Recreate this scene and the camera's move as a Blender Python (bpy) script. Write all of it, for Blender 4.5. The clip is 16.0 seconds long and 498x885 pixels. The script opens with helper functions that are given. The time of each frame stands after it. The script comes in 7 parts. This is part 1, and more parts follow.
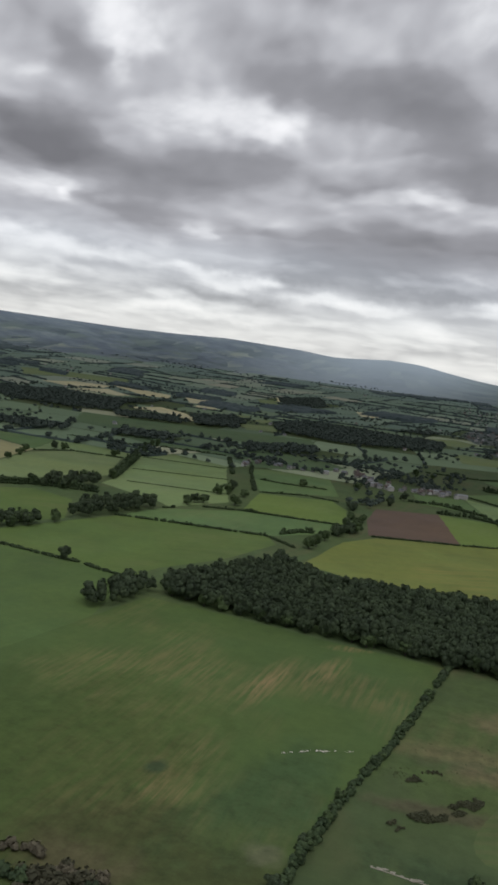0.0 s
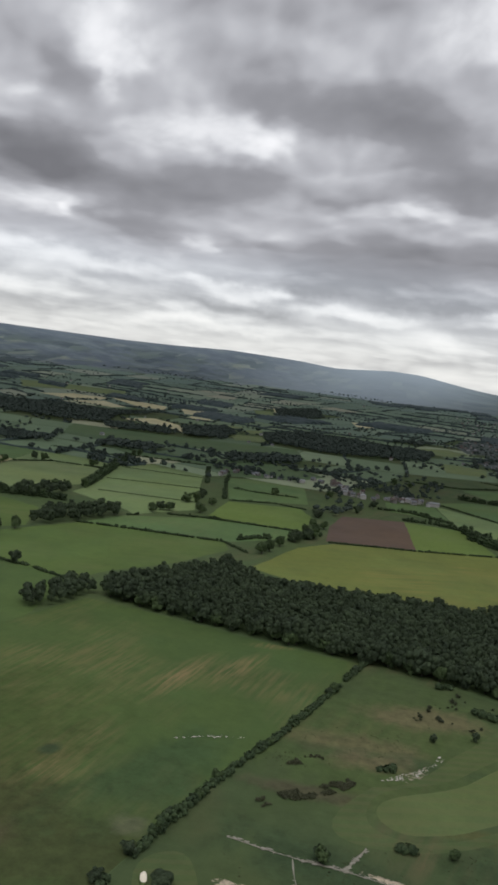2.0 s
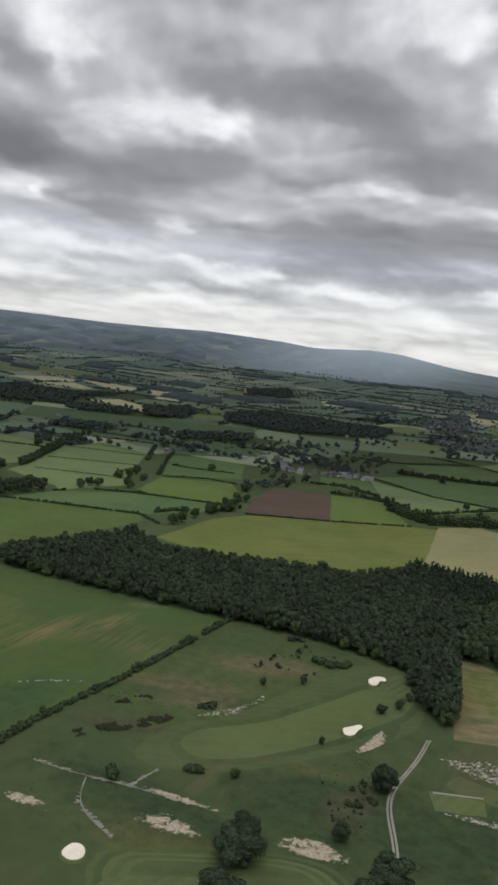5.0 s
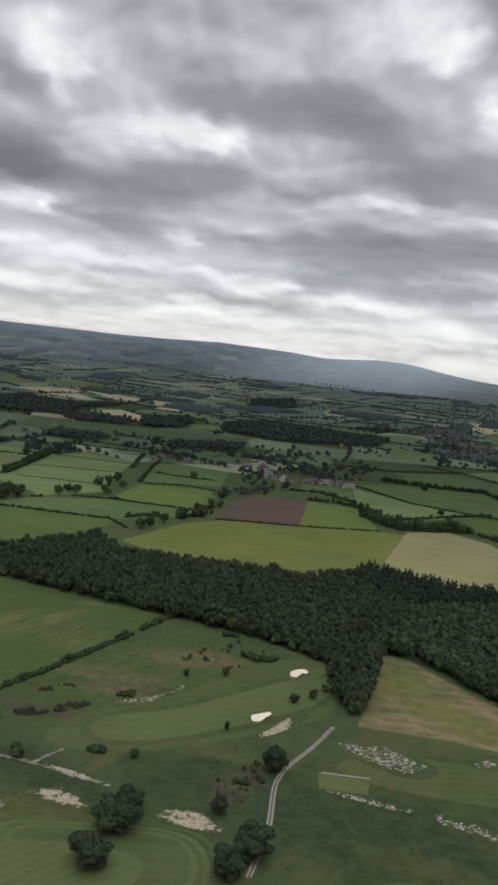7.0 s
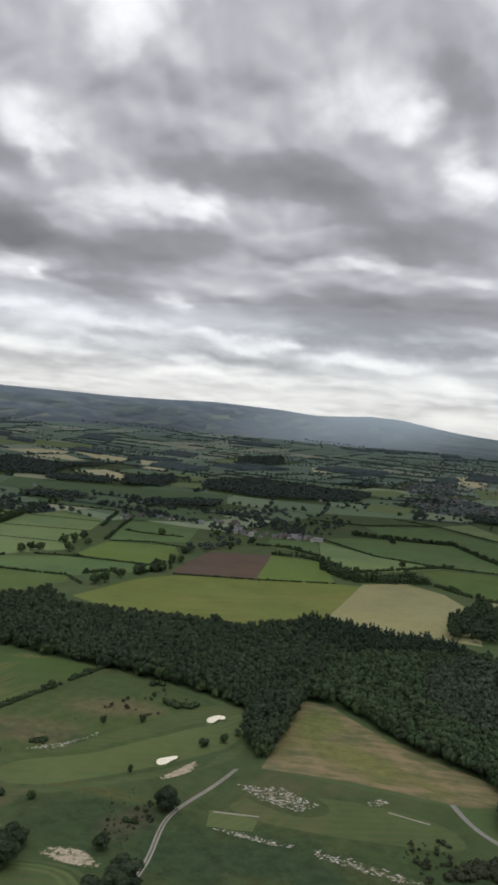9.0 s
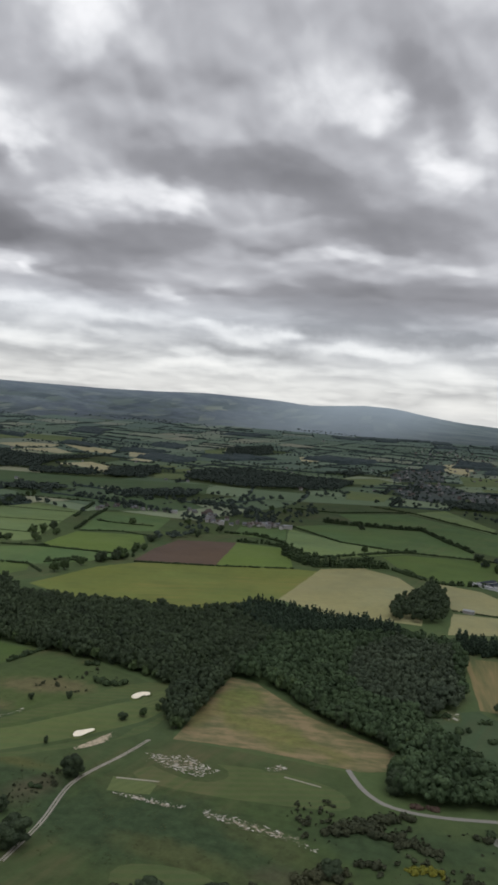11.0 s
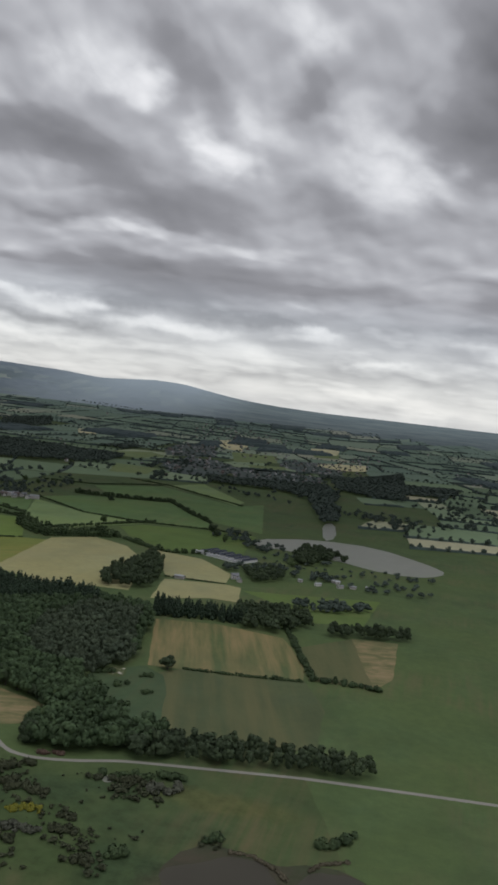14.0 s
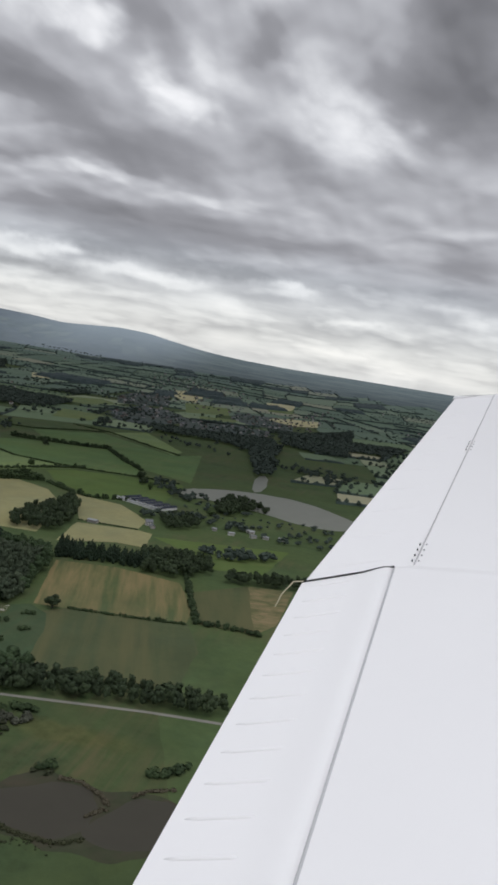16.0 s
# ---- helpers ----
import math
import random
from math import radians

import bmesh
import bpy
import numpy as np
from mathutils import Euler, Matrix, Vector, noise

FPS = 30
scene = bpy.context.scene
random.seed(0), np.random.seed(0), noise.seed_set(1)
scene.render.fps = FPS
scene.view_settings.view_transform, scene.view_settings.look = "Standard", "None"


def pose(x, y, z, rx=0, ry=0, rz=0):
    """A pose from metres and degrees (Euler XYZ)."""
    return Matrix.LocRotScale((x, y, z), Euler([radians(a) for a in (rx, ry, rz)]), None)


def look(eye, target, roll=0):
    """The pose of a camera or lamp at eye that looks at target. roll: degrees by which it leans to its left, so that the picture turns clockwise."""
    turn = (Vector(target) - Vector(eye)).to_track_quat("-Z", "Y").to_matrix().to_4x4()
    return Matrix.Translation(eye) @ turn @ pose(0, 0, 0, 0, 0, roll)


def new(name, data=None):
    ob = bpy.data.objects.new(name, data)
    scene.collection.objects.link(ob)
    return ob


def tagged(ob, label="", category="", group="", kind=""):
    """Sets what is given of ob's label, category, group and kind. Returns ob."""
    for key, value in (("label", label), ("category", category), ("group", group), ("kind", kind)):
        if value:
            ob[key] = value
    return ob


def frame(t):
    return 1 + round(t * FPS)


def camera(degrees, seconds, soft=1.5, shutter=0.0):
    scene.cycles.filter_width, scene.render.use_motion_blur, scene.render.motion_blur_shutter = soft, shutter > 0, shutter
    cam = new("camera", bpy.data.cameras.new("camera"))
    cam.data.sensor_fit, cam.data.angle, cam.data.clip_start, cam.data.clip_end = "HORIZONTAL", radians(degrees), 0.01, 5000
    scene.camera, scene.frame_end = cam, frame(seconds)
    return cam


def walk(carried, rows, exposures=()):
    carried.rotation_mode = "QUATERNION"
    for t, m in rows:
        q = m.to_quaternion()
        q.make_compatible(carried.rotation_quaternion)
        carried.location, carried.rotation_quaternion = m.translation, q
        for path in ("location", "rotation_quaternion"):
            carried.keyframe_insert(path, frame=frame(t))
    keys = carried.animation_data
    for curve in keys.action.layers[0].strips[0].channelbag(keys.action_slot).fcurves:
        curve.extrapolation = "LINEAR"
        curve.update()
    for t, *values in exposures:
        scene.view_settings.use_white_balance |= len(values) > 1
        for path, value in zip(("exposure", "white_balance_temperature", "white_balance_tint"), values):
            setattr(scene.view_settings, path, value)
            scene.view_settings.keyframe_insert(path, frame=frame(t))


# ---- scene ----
cam = camera(33.51, 16.0, soft=3.1)
PATH = [
    (0, (1.181, -1.072, 142.765), (0.502, 0.798, 142.561), 7.2),
    (0.5, (13.988, -2.382, 144.292), (13.297, -0.521, 144.047), 7.8),
    (1, (26.817, -3.658, 145.741), (26.111, -1.801, 145.509), 7.3),
    (1.5, (39.665, -4.898, 147.116), (38.953, -3.04, 146.915), 7.3),
    (2, (52.53, -6.102, 148.423), (51.821, -4.241, 148.243), 6.9),
    (2.5, (65.408, -7.27, 149.664), (64.711, -5.404, 149.486), 6.9),
    (3, (78.298, -8.401, 150.844), (77.611, -6.532, 150.656), 6.6),
    (3.5, (91.197, -9.493, 151.968), (90.514, -7.624, 151.765), 6.6),
    (4, (104.101, -10.546, 153.039), (103.423, -8.678, 152.815), 6.5),
    (6.5, (168.615, -15.2, 157.749), (167.895, -13.346, 157.531), 5.8),
    (7, (181.498, -16.002, 158.59), (180.766, -14.152, 158.388), 5.9),
    (7.5, (194.367, -16.761, 159.408), (193.638, -14.908, 159.22), 5.2),
    (8, (207.221, -17.474, 160.207), (206.491, -15.618, 160.052), 4.6),
    (8.5, (220.056, -18.141, 160.99), (219.317, -16.287, 160.879), 4.5),
    (9, (232.871, -18.762, 161.761), (232.118, -16.91, 161.699), 4.9),
    (9.5, (245.661, -19.335, 162.526), (244.909, -17.482, 162.483), 4.6),
    (12, (309.16, -21.459, 166.384), (308.403, -19.611, 166.276), 3.9),
    (12.5, (321.75, -21.731, 167.192), (321.016, -19.872, 167.117), 5.2),
    (13, (334.298, -21.949, 168.021), (333.641, -20.06, 167.978), 5.6),
    (13.5, (346.8, -22.114, 168.877), (346.352, -20.165, 168.817), 6.0),
    (14, (359.254, -22.224, 169.762), (358.959, -20.248, 169.659), 6.5),
    (14.5, (371.657, -22.279, 170.681), (371.374, -20.303, 170.545), 7.3),
    (15, (384.007, -22.277, 171.639), (383.736, -20.304, 171.454), 10.3),
    (15.5, (396.3, -22.219, 172.639), (396.037, -20.237, 172.583), 11.3),
    (16, (408.534, -22.103, 173.686), (408.328, -20.124, 173.482), 9.1),
]
EXPOSURES = [(0.0, 0.0, 6420, 11), (7.0, 0.05, 6420, 11), (9.0, 0.06, 6420, 11), (9.5, -0.14, 6420, 11), (12.0, 0.05, 6420, 11), (12.5, 0.05, 6420, 11), (14.0, -0.14, 6400, 11), (15.0, -0.14, 6400, 11), (16.0, -0.05, 6400, 11)]
walk(cam, [(t, look(eye, target, roll)) for t, eye, target, roll in PATH], EXPOSURES)

# ---- sky and light ----
world = bpy.data.worlds.new("overcast_sky")
scene.world = world
world.use_nodes = True
wt = world.node_tree
wt.nodes.clear()


def wnode(kind, **sets):
    n = wt.nodes.new(kind)
    for k, v in sets.items():
        if k in ("operation", "noise_dimensions", "sky_type", "sun_disc", "sun_elevation", "sun_rotation", "data_type", "blend_type", "clamp"):
            setattr(n, k, v)
    return n


def wmath(op, a, b=None, c=None, clamp=False):
    n = wt.nodes.new("ShaderNodeMath")
    n.operation, n.use_clamp = op, clamp
    for i, v in enumerate((a, b, c)):
        if v is None:
            continue
        if isinstance(v, (int, float)):
            n.inputs[i].default_value = v
        else:
            wt.links.new(v, n.inputs[i])
    return n.outputs[0]


def wnoise(vec, scale, detail, rough, distort=0.0):
    n = wt.nodes.new("ShaderNodeTexNoise")
    n.noise_dimensions = "3D"
    for k, v in (("Scale", scale), ("Detail", detail), ("Roughness", rough), ("Distortion", distort)):
        n.inputs[k].default_value = v
    wt.links.new(vec, n.inputs["Vector"])
    return n


coord = wt.nodes.new("ShaderNodeTexCoord").outputs["Generated"]
sep = wt.nodes.new("ShaderNodeSeparateXYZ")
wt.links.new(coord, sep.inputs[0])
sx, sy, sz = sep.outputs
lift = wmath("ADD", wmath("MAXIMUM", sz, 0.0), 0.13)
cu, cv = wmath("DIVIDE", sx, lift), wmath("DIVIDE", sy, lift)
comb = wt.nodes.new("ShaderNodeCombineXYZ")
wt.links.new(cu, comb.inputs[0])
wt.links.new(cv, comb.inputs[1])
plane = comb.outputs[0]
# heaps of cloud, seen on the flat layer that they hang from
big = wnoise(plane, 0.95, 6.0, 0.52, 0.1)
fine = wnoise(plane, 2.6, 4.5, 0.5, 0.1)
# direction in degrees, ruffled so that banks have ragged edges
ruff = wnoise(coord, 8.0, 5.0, 0.55)
rsep = wt.nodes.new("ShaderNodeSeparateColor")
wt.links.new(ruff.outputs["Color"], rsep.inputs[0])
az = wmath("MULTIPLY", wmath("ARCTAN2", wmath("MULTIPLY", sx, -1.0), sy), 57.2958)
el = wmath("MULTIPLY", wmath("ARCSINE", sz), 57.2958)
angles = wt.nodes.new("ShaderNodeCombineXYZ")
wt.links.new(wmath("DIVIDE", az, 8.5), angles.inputs[0])
crowd = wmath("MULTIPLY", wmath("LOGARITHM", wmath("ADD", wmath("MAXIMUM", el, 0.0), 4.0), 2.718), 3.0)
wt.links.new(crowd, angles.inputs[1])
puff = wnoise(angles.outputs[0], 1.6, 3.0, 0.46, 0.1)
above = wt.nodes.new("ShaderNodeVectorMath")
above.operation = "ADD"
above.inputs[1].default_value = (-0.04, 0.13, 0)
wt.links.new(angles.outputs[0], above.inputs[0])
puff_up = wnoise(above.outputs[0], 1.6, 3.0, 0.46, 0.1)
# heaps are lit from above and grey underneath
heaped = wmath("SUBTRACT", puff.outputs["Fac"], puff_up.outputs["Fac"])
billow = wmath("MULTIPLY", wmath("ABSOLUTE", wmath("SUBTRACT", puff.outputs["Fac"], 0.5)), 2.0)
azr = wmath("MULTIPLY_ADD", wmath("SUBTRACT", rsep.outputs[0], 0.5), 11.0, az)
elr = wmath("MULTIPLY_ADD", wmath("SUBTRACT", rsep.outputs[1], 0.5), 3.6, el)
BANKS = [  # azimuth, elevation, half width, half height, light: the far banks low in the sky
    (27.1, 7.6, 0.9, 0.47, 0.18),
    (37.3, 5.9, 3.9, 0.70, 0.20),
    (32.2, 5.9, 3.1, 0.47, 0.12),
    (24.5, 5.6, 1.8, 0.35, 0.18),
    (21.6, 5.1, 2.7, 0.47, 0.24),
    (16.6, 4.3, 2.4, 0.51, 0.24),
    (24.5, 2.6, 5.9, 0.43, 0.20),
    (13.2, 4.2, 2.2, 0.51, 0.20),
    (8.9, 3.0, 3.1, 0.62, 0.17),
    (33.9, 4.8, 2.3, 0.31, 0.10),
    (15.6, 7.7, 7.1, 1.33, -0.17),
    (18.4, 5.8, 5.9, 0.51, -0.14),
    (24.3, 4.1, 2.3, 0.35, -0.16),
    (20.4, 3.9, 2.0, 0.31, -0.12),
    (9.2, 5.2, 3.1, 0.43, -0.10),
]
BANKS += [
    (38.2, 3.7, 2.7, 0.35, 0.14),
    (35.5, 2.7, 4.7, 0.35, -0.07),
    (39.2, 6.1, 2.7, 0.74, 0.10),
    (4.2, 5.1, 2.4, 0.44, 0.16),
    (6.5, 5.5, 3.5, 0.48, -0.09),
    (11.9, 6.5, 9.1, 0.40, -0.10),
    (5.4, 6.7, 3.2, 0.28, 0.12),
    (4.7, 5.3, 1.7, 0.32, 0.18),
    (-0.3, 3.3, 2.4, 0.24, 0.15),
    (-7.9, 4.8, 3.5, 0.32, 0.10),
    (-1.6, 1.0, 5.9, 0.48, 0.12),
    (9.7, 5.6, 4.4, 0.41, -0.10),
    (2.4, 7.8, 7.9, 0.65, -0.06),
    (-4.8, 5.9, 5.9, 0.48, -0.07),
]
bank = 0.0
for a, e, wa, we, light in BANKS:
    da = wmath("POWER", wmath("ABSOLUTE", wmath("DIVIDE", wmath("SUBTRACT", azr, a), wa)), 2.0)
    de = wmath("POWER", wmath("ABSOLUTE", wmath("DIVIDE", wmath("SUBTRACT", elr, e), we)), 2.0)
    g = wmath("EXPONENT", wmath("MULTIPLY", wmath("ADD", da, de), -1.0))
    bank = wmath("MULTIPLY_ADD", g, light, bank)
glow = wmath("EXPONENT", wmath("MULTIPLY", wmath("POWER", wmath("DIVIDE", wmath("MAXIMUM", el, 0.0), 5.0), 2.0), -1.0))
dens = wmath("MULTIPLY_ADD", wmath("SUBTRACT", big.outputs["Fac"], 0.5), 0.34, 0.45)
high = wmath("MINIMUM", wmath("DIVIDE", wmath("MAXIMUM", el, 0.0), 11.0), 1.0)
dens = wmath("MULTIPLY_ADD", wmath("SUBTRACT", fine.outputs["Fac"], 0.5), wmath("MULTIPLY", high, 0.20), dens)
flatv = wt.nodes.new("ShaderNodeCombineXYZ")
wt.links.new(wmath("DIVIDE", az, 8.0), flatv.inputs[0])
wt.links.new(wmath("DIVIDE", el, 1.35), flatv.inputs[1])
sheet = wnoise(flatv.outputs[0], 1.0, 4.0, 0.5, 0.15)
dens = wmath("MULTIPLY_ADD", wmath("SUBTRACT", sheet.outputs["Fac"], 0.5), wmath("MULTIPLY", wmath("SUBTRACT", 1.08, high), 0.34), dens)
dens = wmath("MULTIPLY_ADD", wmath("SUBTRACT", billow, 0.16), 0.26, dens)
dens = wmath("MULTIPLY_ADD", heaped, 0.34, dens)
dens = wmath("ADD", dens, bank)
dens = wmath("MULTIPLY_ADD", glow, 0.205, dens)
ramp = wt.nodes.new("ShaderNodeValToRGB")
wt.links.new(dens, ramp.inputs[0])
SHADES = ((0.02, (0.187, 0.189, 0.204)), (0.34, (0.320, 0.323, 0.346)), (0.50, (0.487, 0.495, 0.523)), (0.66, (0.730, 0.742, 0.764)), (0.86, (0.935, 0.942, 0.955)))
for i, (pos, col) in enumerate(SHADES):
    el_ = ramp.color_ramp.elements[i] if i < 2 else ramp.color_ramp.elements.new(pos)
    el_.position, el_.color = pos, (*col, 1)
sky = wnode("ShaderNodeTexSky", sky_type="NISHITA", sun_disc=False, sun_elevation=radians(61), sun_rotation=radians(150))
mixs = wt.nodes.new("ShaderNodeMix")
mixs.data_type, mixs.blend_type = "RGBA", "ADD"
mixs.inputs[0].default_value = 0.012
warm = wt.nodes.new("ShaderNodeMix")
warm.data_type, warm.blend_type = "RGBA", "MULTIPLY"
wt.links.new(glow, warm.inputs[0])
wt.links.new(ramp.outputs[0], warm.inputs[6])
warm.inputs[7].default_value = (1.0, 0.985, 0.925, 1)
wt.links.new(warm.outputs[2], mixs.inputs[6])
wt.links.new(sky.outputs[0], mixs.inputs[7])
bg = wt.nodes.new("ShaderNodeBackground")
# the cloud is thinner and brighter overhead
wt.links.new(wmath("MULTIPLY_ADD", wmath("SMOOTH_MIN", wmath("MAXIMUM", wmath("SUBTRACT", wmath("DIVIDE", el, 30.0), 1.1), 0.0), 1.0, 0.1), 2.1, 1.0), bg.inputs[1])
wt.links.new(mixs.outputs[2], bg.inputs[0])
wo = wt.nodes.new("ShaderNodeOutputWorld")
wt.links.new(bg.outputs[0], wo.inputs[0])

sun_data = bpy.data.lights.new("sun", "SUN")
sun_data.energy, sun_data.angle, sun_data.color = 0.5, radians(20), (1.0, 0.96, 0.9)
sun = new("sun", sun_data)
sun.matrix_world = look((0, 0, 500), (-110, 190, 100))


# ---- the cloud layer: a broken deck some 640 m up, near enough to slide past as the aircraft flies ----
HEAPS = [  # bearing in degrees, log of distance / 500 m, half widths of both, light
    (37.2, 1.09, 2.2, 0.09, 0.34),
    (36.6, 1.20, 0.6, 0.08, 0.14),
    (28.3, 1.34, 3.0, 0.08, 0.27),
    (26.2, 1.40, 1.0, 0.04, 0.20),
    (32.7, 1.37, 2.4, 0.06, 0.12),
    (15.0, 0.92, 4.0, 0.09, 0.17),
    (12.3, 0.97, 1.4, 0.06, 0.19),
    (20.8, 1.34, 2.8, 0.05, 0.07),
    (15.3, 1.63, 3.0, 0.05, 0.19),
    (38.3, 1.84, 3.0, 0.09, 0.22),
    (36.7, 1.86, 0.6, 0.05, 0.20),
    (27.1, 1.97, 0.9, 0.06, 0.18),
    (37.3, 2.22, 3.9, 0.12, 0.20),
    (32.2, 2.22, 3.1, 0.08, 0.12),
    (24.5, 2.28, 1.8, 0.06, 0.18),
]
HEAPS += [
    (21.6, 2.37, 2.7, 0.09, 0.24),
    (8.6, 1.17, 1.1, 0.15, 0.12),
    (33.9, 2.44, 2.3, 0.07, 0.10),
    (22.9, 1.21, 6.7, 0.11, -0.24),
    (16.5, 1.29, 2.4, 0.11, -0.19),
    (39.1, 1.18, 2.4, 0.11, -0.14),
    (39.6, 1.59, 3.0, 0.14, -0.26),
    (32.7, 1.68, 5.5, 0.11, -0.24),
    (27.2, 1.55, 3.8, 0.08, -0.19),
    (32.9, 1.87, 3.9, 0.08, -0.16),
    (11.7, 1.46, 4.4, 0.13, -0.26),
    (15.6, 1.97, 7.1, 0.17, -0.20),
    (18.4, 2.24, 5.9, 0.09, -0.17),
    (9.2, 2.35, 3.1, 0.08, -0.12),
    (26.7, 0.90, 7.9, 0.06, -0.08),
]
HEAPS += [
    (9.9, 0.88, 1.5, 0.12, -0.12),
    (22.3, 1.80, 4.3, 0.06, 0.05),
    (19.9, 1.61, 1.6, 0.06, -0.10),
    (40.9, 1.59, 3.4, 0.14, -0.14),
    (39.2, 2.20, 2.7, 0.12, 0.10),
    (42.0, 1.30, 0.8, 0.03, 0.12),
    (19.1, 1.57, 2.3, 0.05, -0.06),
    (30.7, 0.71, 3.4, 0.10, 0.33),
    (6.6, 1.19, 2.0, 0.08, 0.36),
    (4.2, 1.04, 1.3, 0.10, 0.13),
    (7.6, 0.91, 2.6, 0.15, -0.12),
    (-1.2, 0.74, 1.5, 0.11, 0.17),
    (-0.8, 0.95, 1.8, 0.07, -0.19),
    (4.2, 0.66, 5.3, 0.07, 0.07),
    (7.3, 1.64, 4.4, 0.04, 0.10),
]
HEAPS += [
    (4.2, 2.37, 2.4, 0.09, 0.16),
    (6.5, 2.30, 3.5, 0.09, -0.11),
    (11.9, 2.12, 9.1, 0.06, -0.12),
    (7.7, 1.86, 8.0, 0.10, -0.12),
    (5.4, 2.09, 3.2, 0.04, 0.12),
    (0.3, 1.35, 2.0, 0.15, -0.14),
    (-5.4, 1.24, 3.2, 0.10, 0.25),
    (-2.9, 1.09, 2.5, 0.09, 0.15),
    (-11.4, 1.11, 4.4, 0.14, -0.36),
    (-14.5, 0.84, 3.6, 0.18, -0.38),
    (4.7, 2.34, 1.7, 0.06, 0.18),
    (-7.9, 2.43, 3.5, 0.07, 0.10),
    (-6.5, 1.48, 6.0, 0.07, -0.06),
    (-9.9, 1.88, 2.4, 0.13, -0.14),
]
HEAPS += [
    (9.7, 2.28, 4.4, 0.07, -0.12),
    (2.4, 1.95, 7.9, 0.08, -0.07),
    (-4.8, 2.23, 5.9, 0.08, -0.08),
]


def cloud_material():
    m = bpy.data.materials.new("cloud_layer")
    m.use_nodes = True
    nt = m.node_tree
    nt.nodes.clear()

    def mth(op, a, b=None, c=None):
        n = nt.nodes.new("ShaderNodeMath")
        n.operation = op
        for i, v in enumerate((a, b, c)):
            if isinstance(v, (int, float)):
                n.inputs[i].default_value = v
            elif v is not None:
                nt.links.new(v, n.inputs[i])
        return n.outputs[0]

    def nz(vec, scale, detail, rough, distort=0.0):
        n = nt.nodes.new("ShaderNodeTexNoise")
        for k, v in (("Scale", scale), ("Detail", detail), ("Roughness", rough), ("Distortion", distort)):
            n.inputs[k].default_value = v
        nt.links.new(vec, n.inputs["Vector"])
        return n

    place = nt.nodes.new("ShaderNodeMapping")
    place.vector_type = "TEXTURE"
    place.inputs["Location"].default_value = (200, -20, 640)
    place.inputs["Rotation"].default_value = (0, 0, radians(20))
    nt.links.new(nt.nodes.new("ShaderNodeNewGeometry").outputs["Position"], place.inputs[0])
    sp = nt.nodes.new("ShaderNodeSeparateXYZ")
    nt.links.new(place.outputs[0], sp.inputs[0])
    u, v = sp.outputs[0], sp.outputs[1]
    bearing = mth("ADD", mth("MULTIPLY", mth("ARCTAN2", mth("MULTIPLY", u, -1.0), v), 57.2958), 20.0)
    out_ = mth("LOGARITHM", mth("DIVIDE", mth("SQRT", mth("ADD", mth("MULTIPLY", u, u), mth("MULTIPLY", v, v))), 500.0), 2.71828)
    # heaps stand as tall as they are wide, so their lumps go by bearing and by distance
    tall = nt.nodes.new("ShaderNodeCombineXYZ")
    nt.links.new(mth("DIVIDE", bearing, 9.0), tall.inputs[0])
    nt.links.new(mth("MULTIPLY", out_, 2.6), tall.inputs[1])
    tall = tall.outputs[0]
    lumps, curls = nz(tall, 1.3, 1.0, 0.4), nz(tall, 4.0, 2.0, 0.45)
    for rag, wide, deep in ((lumps, 5.0, 0.22), (curls, 2.4, 0.10)):
        lc = nt.nodes.new("ShaderNodeSeparateColor")
        nt.links.new(rag.outputs["Color"], lc.inputs[0])
        bearing = mth("MULTIPLY_ADD", mth("SUBTRACT", lc.outputs[0], 0.5), wide, bearing)
        out_ = mth("MULTIPLY_ADD", mth("SUBTRACT", lc.outputs[1], 0.5), deep, out_)
    heap = 0.0
    for a, e, wa, we, light in HEAPS:
        da = mth("POWER", mth("ABSOLUTE", mth("DIVIDE", mth("SUBTRACT", bearing, a), wa)), 2.0)
        de = mth("POWER", mth("ABSOLUTE", mth("DIVIDE", mth("SUBTRACT", out_, e), we)), 2.0)
        heap = mth("MULTIPLY_ADD", mth("EXPONENT", mth("MULTIPLY", mth("POWER", mth("ADD", da, de), 1.3), -0.8)), light, heap)
    # edges of heaps catch the light from above, their undersides are grey
    puff = nz(tall, 2.0, 2.0, 0.45, 0.25).outputs["Fac"]
    shift = nt.nodes.new("ShaderNodeVectorMath")
    shift.operation = "ADD"
    shift.inputs[1].default_value = (-0.06, -0.13, 0)
    nt.links.new(tall, shift.inputs[0])
    puff_up = nz(shift.outputs[0], 2.0, 2.0, 0.45, 0.25).outputs["Fac"]
    wisp = nz(tall, 7.0, 5.0, 0.55).outputs["Fac"]
    dens = mth("MULTIPLY_ADD", heap, 1.12, 0.49)
    dens = mth("MULTIPLY_ADD", mth("SUBTRACT", puff, 0.5), 0.10, dens)
    dens = mth("MULTIPLY_ADD", mth("SUBTRACT", puff, puff_up), 0.34, dens)
    dens = mth("MULTIPLY_ADD", mth("SUBTRACT", wisp, 0.5), 0.05, dens)
    # sunlit shoulders are knobbly
    knob = mth("ABSOLUTE", mth("SUBTRACT", nz(tall, 3.2, 3.0, 0.5, 0.1).outputs["Fac"], 0.5))
    lit = mth("MINIMUM", mth("MULTIPLY", mth("MAXIMUM", heap, 0.0), 5.0), 1.0)
    dens = mth("MULTIPLY_ADD", mth("MULTIPLY", mth("SUBTRACT", knob, 0.09), lit), 0.42, dens)
    r = nt.nodes.new("ShaderNodeValToRGB")
    nt.links.new(dens, r.inputs[0])
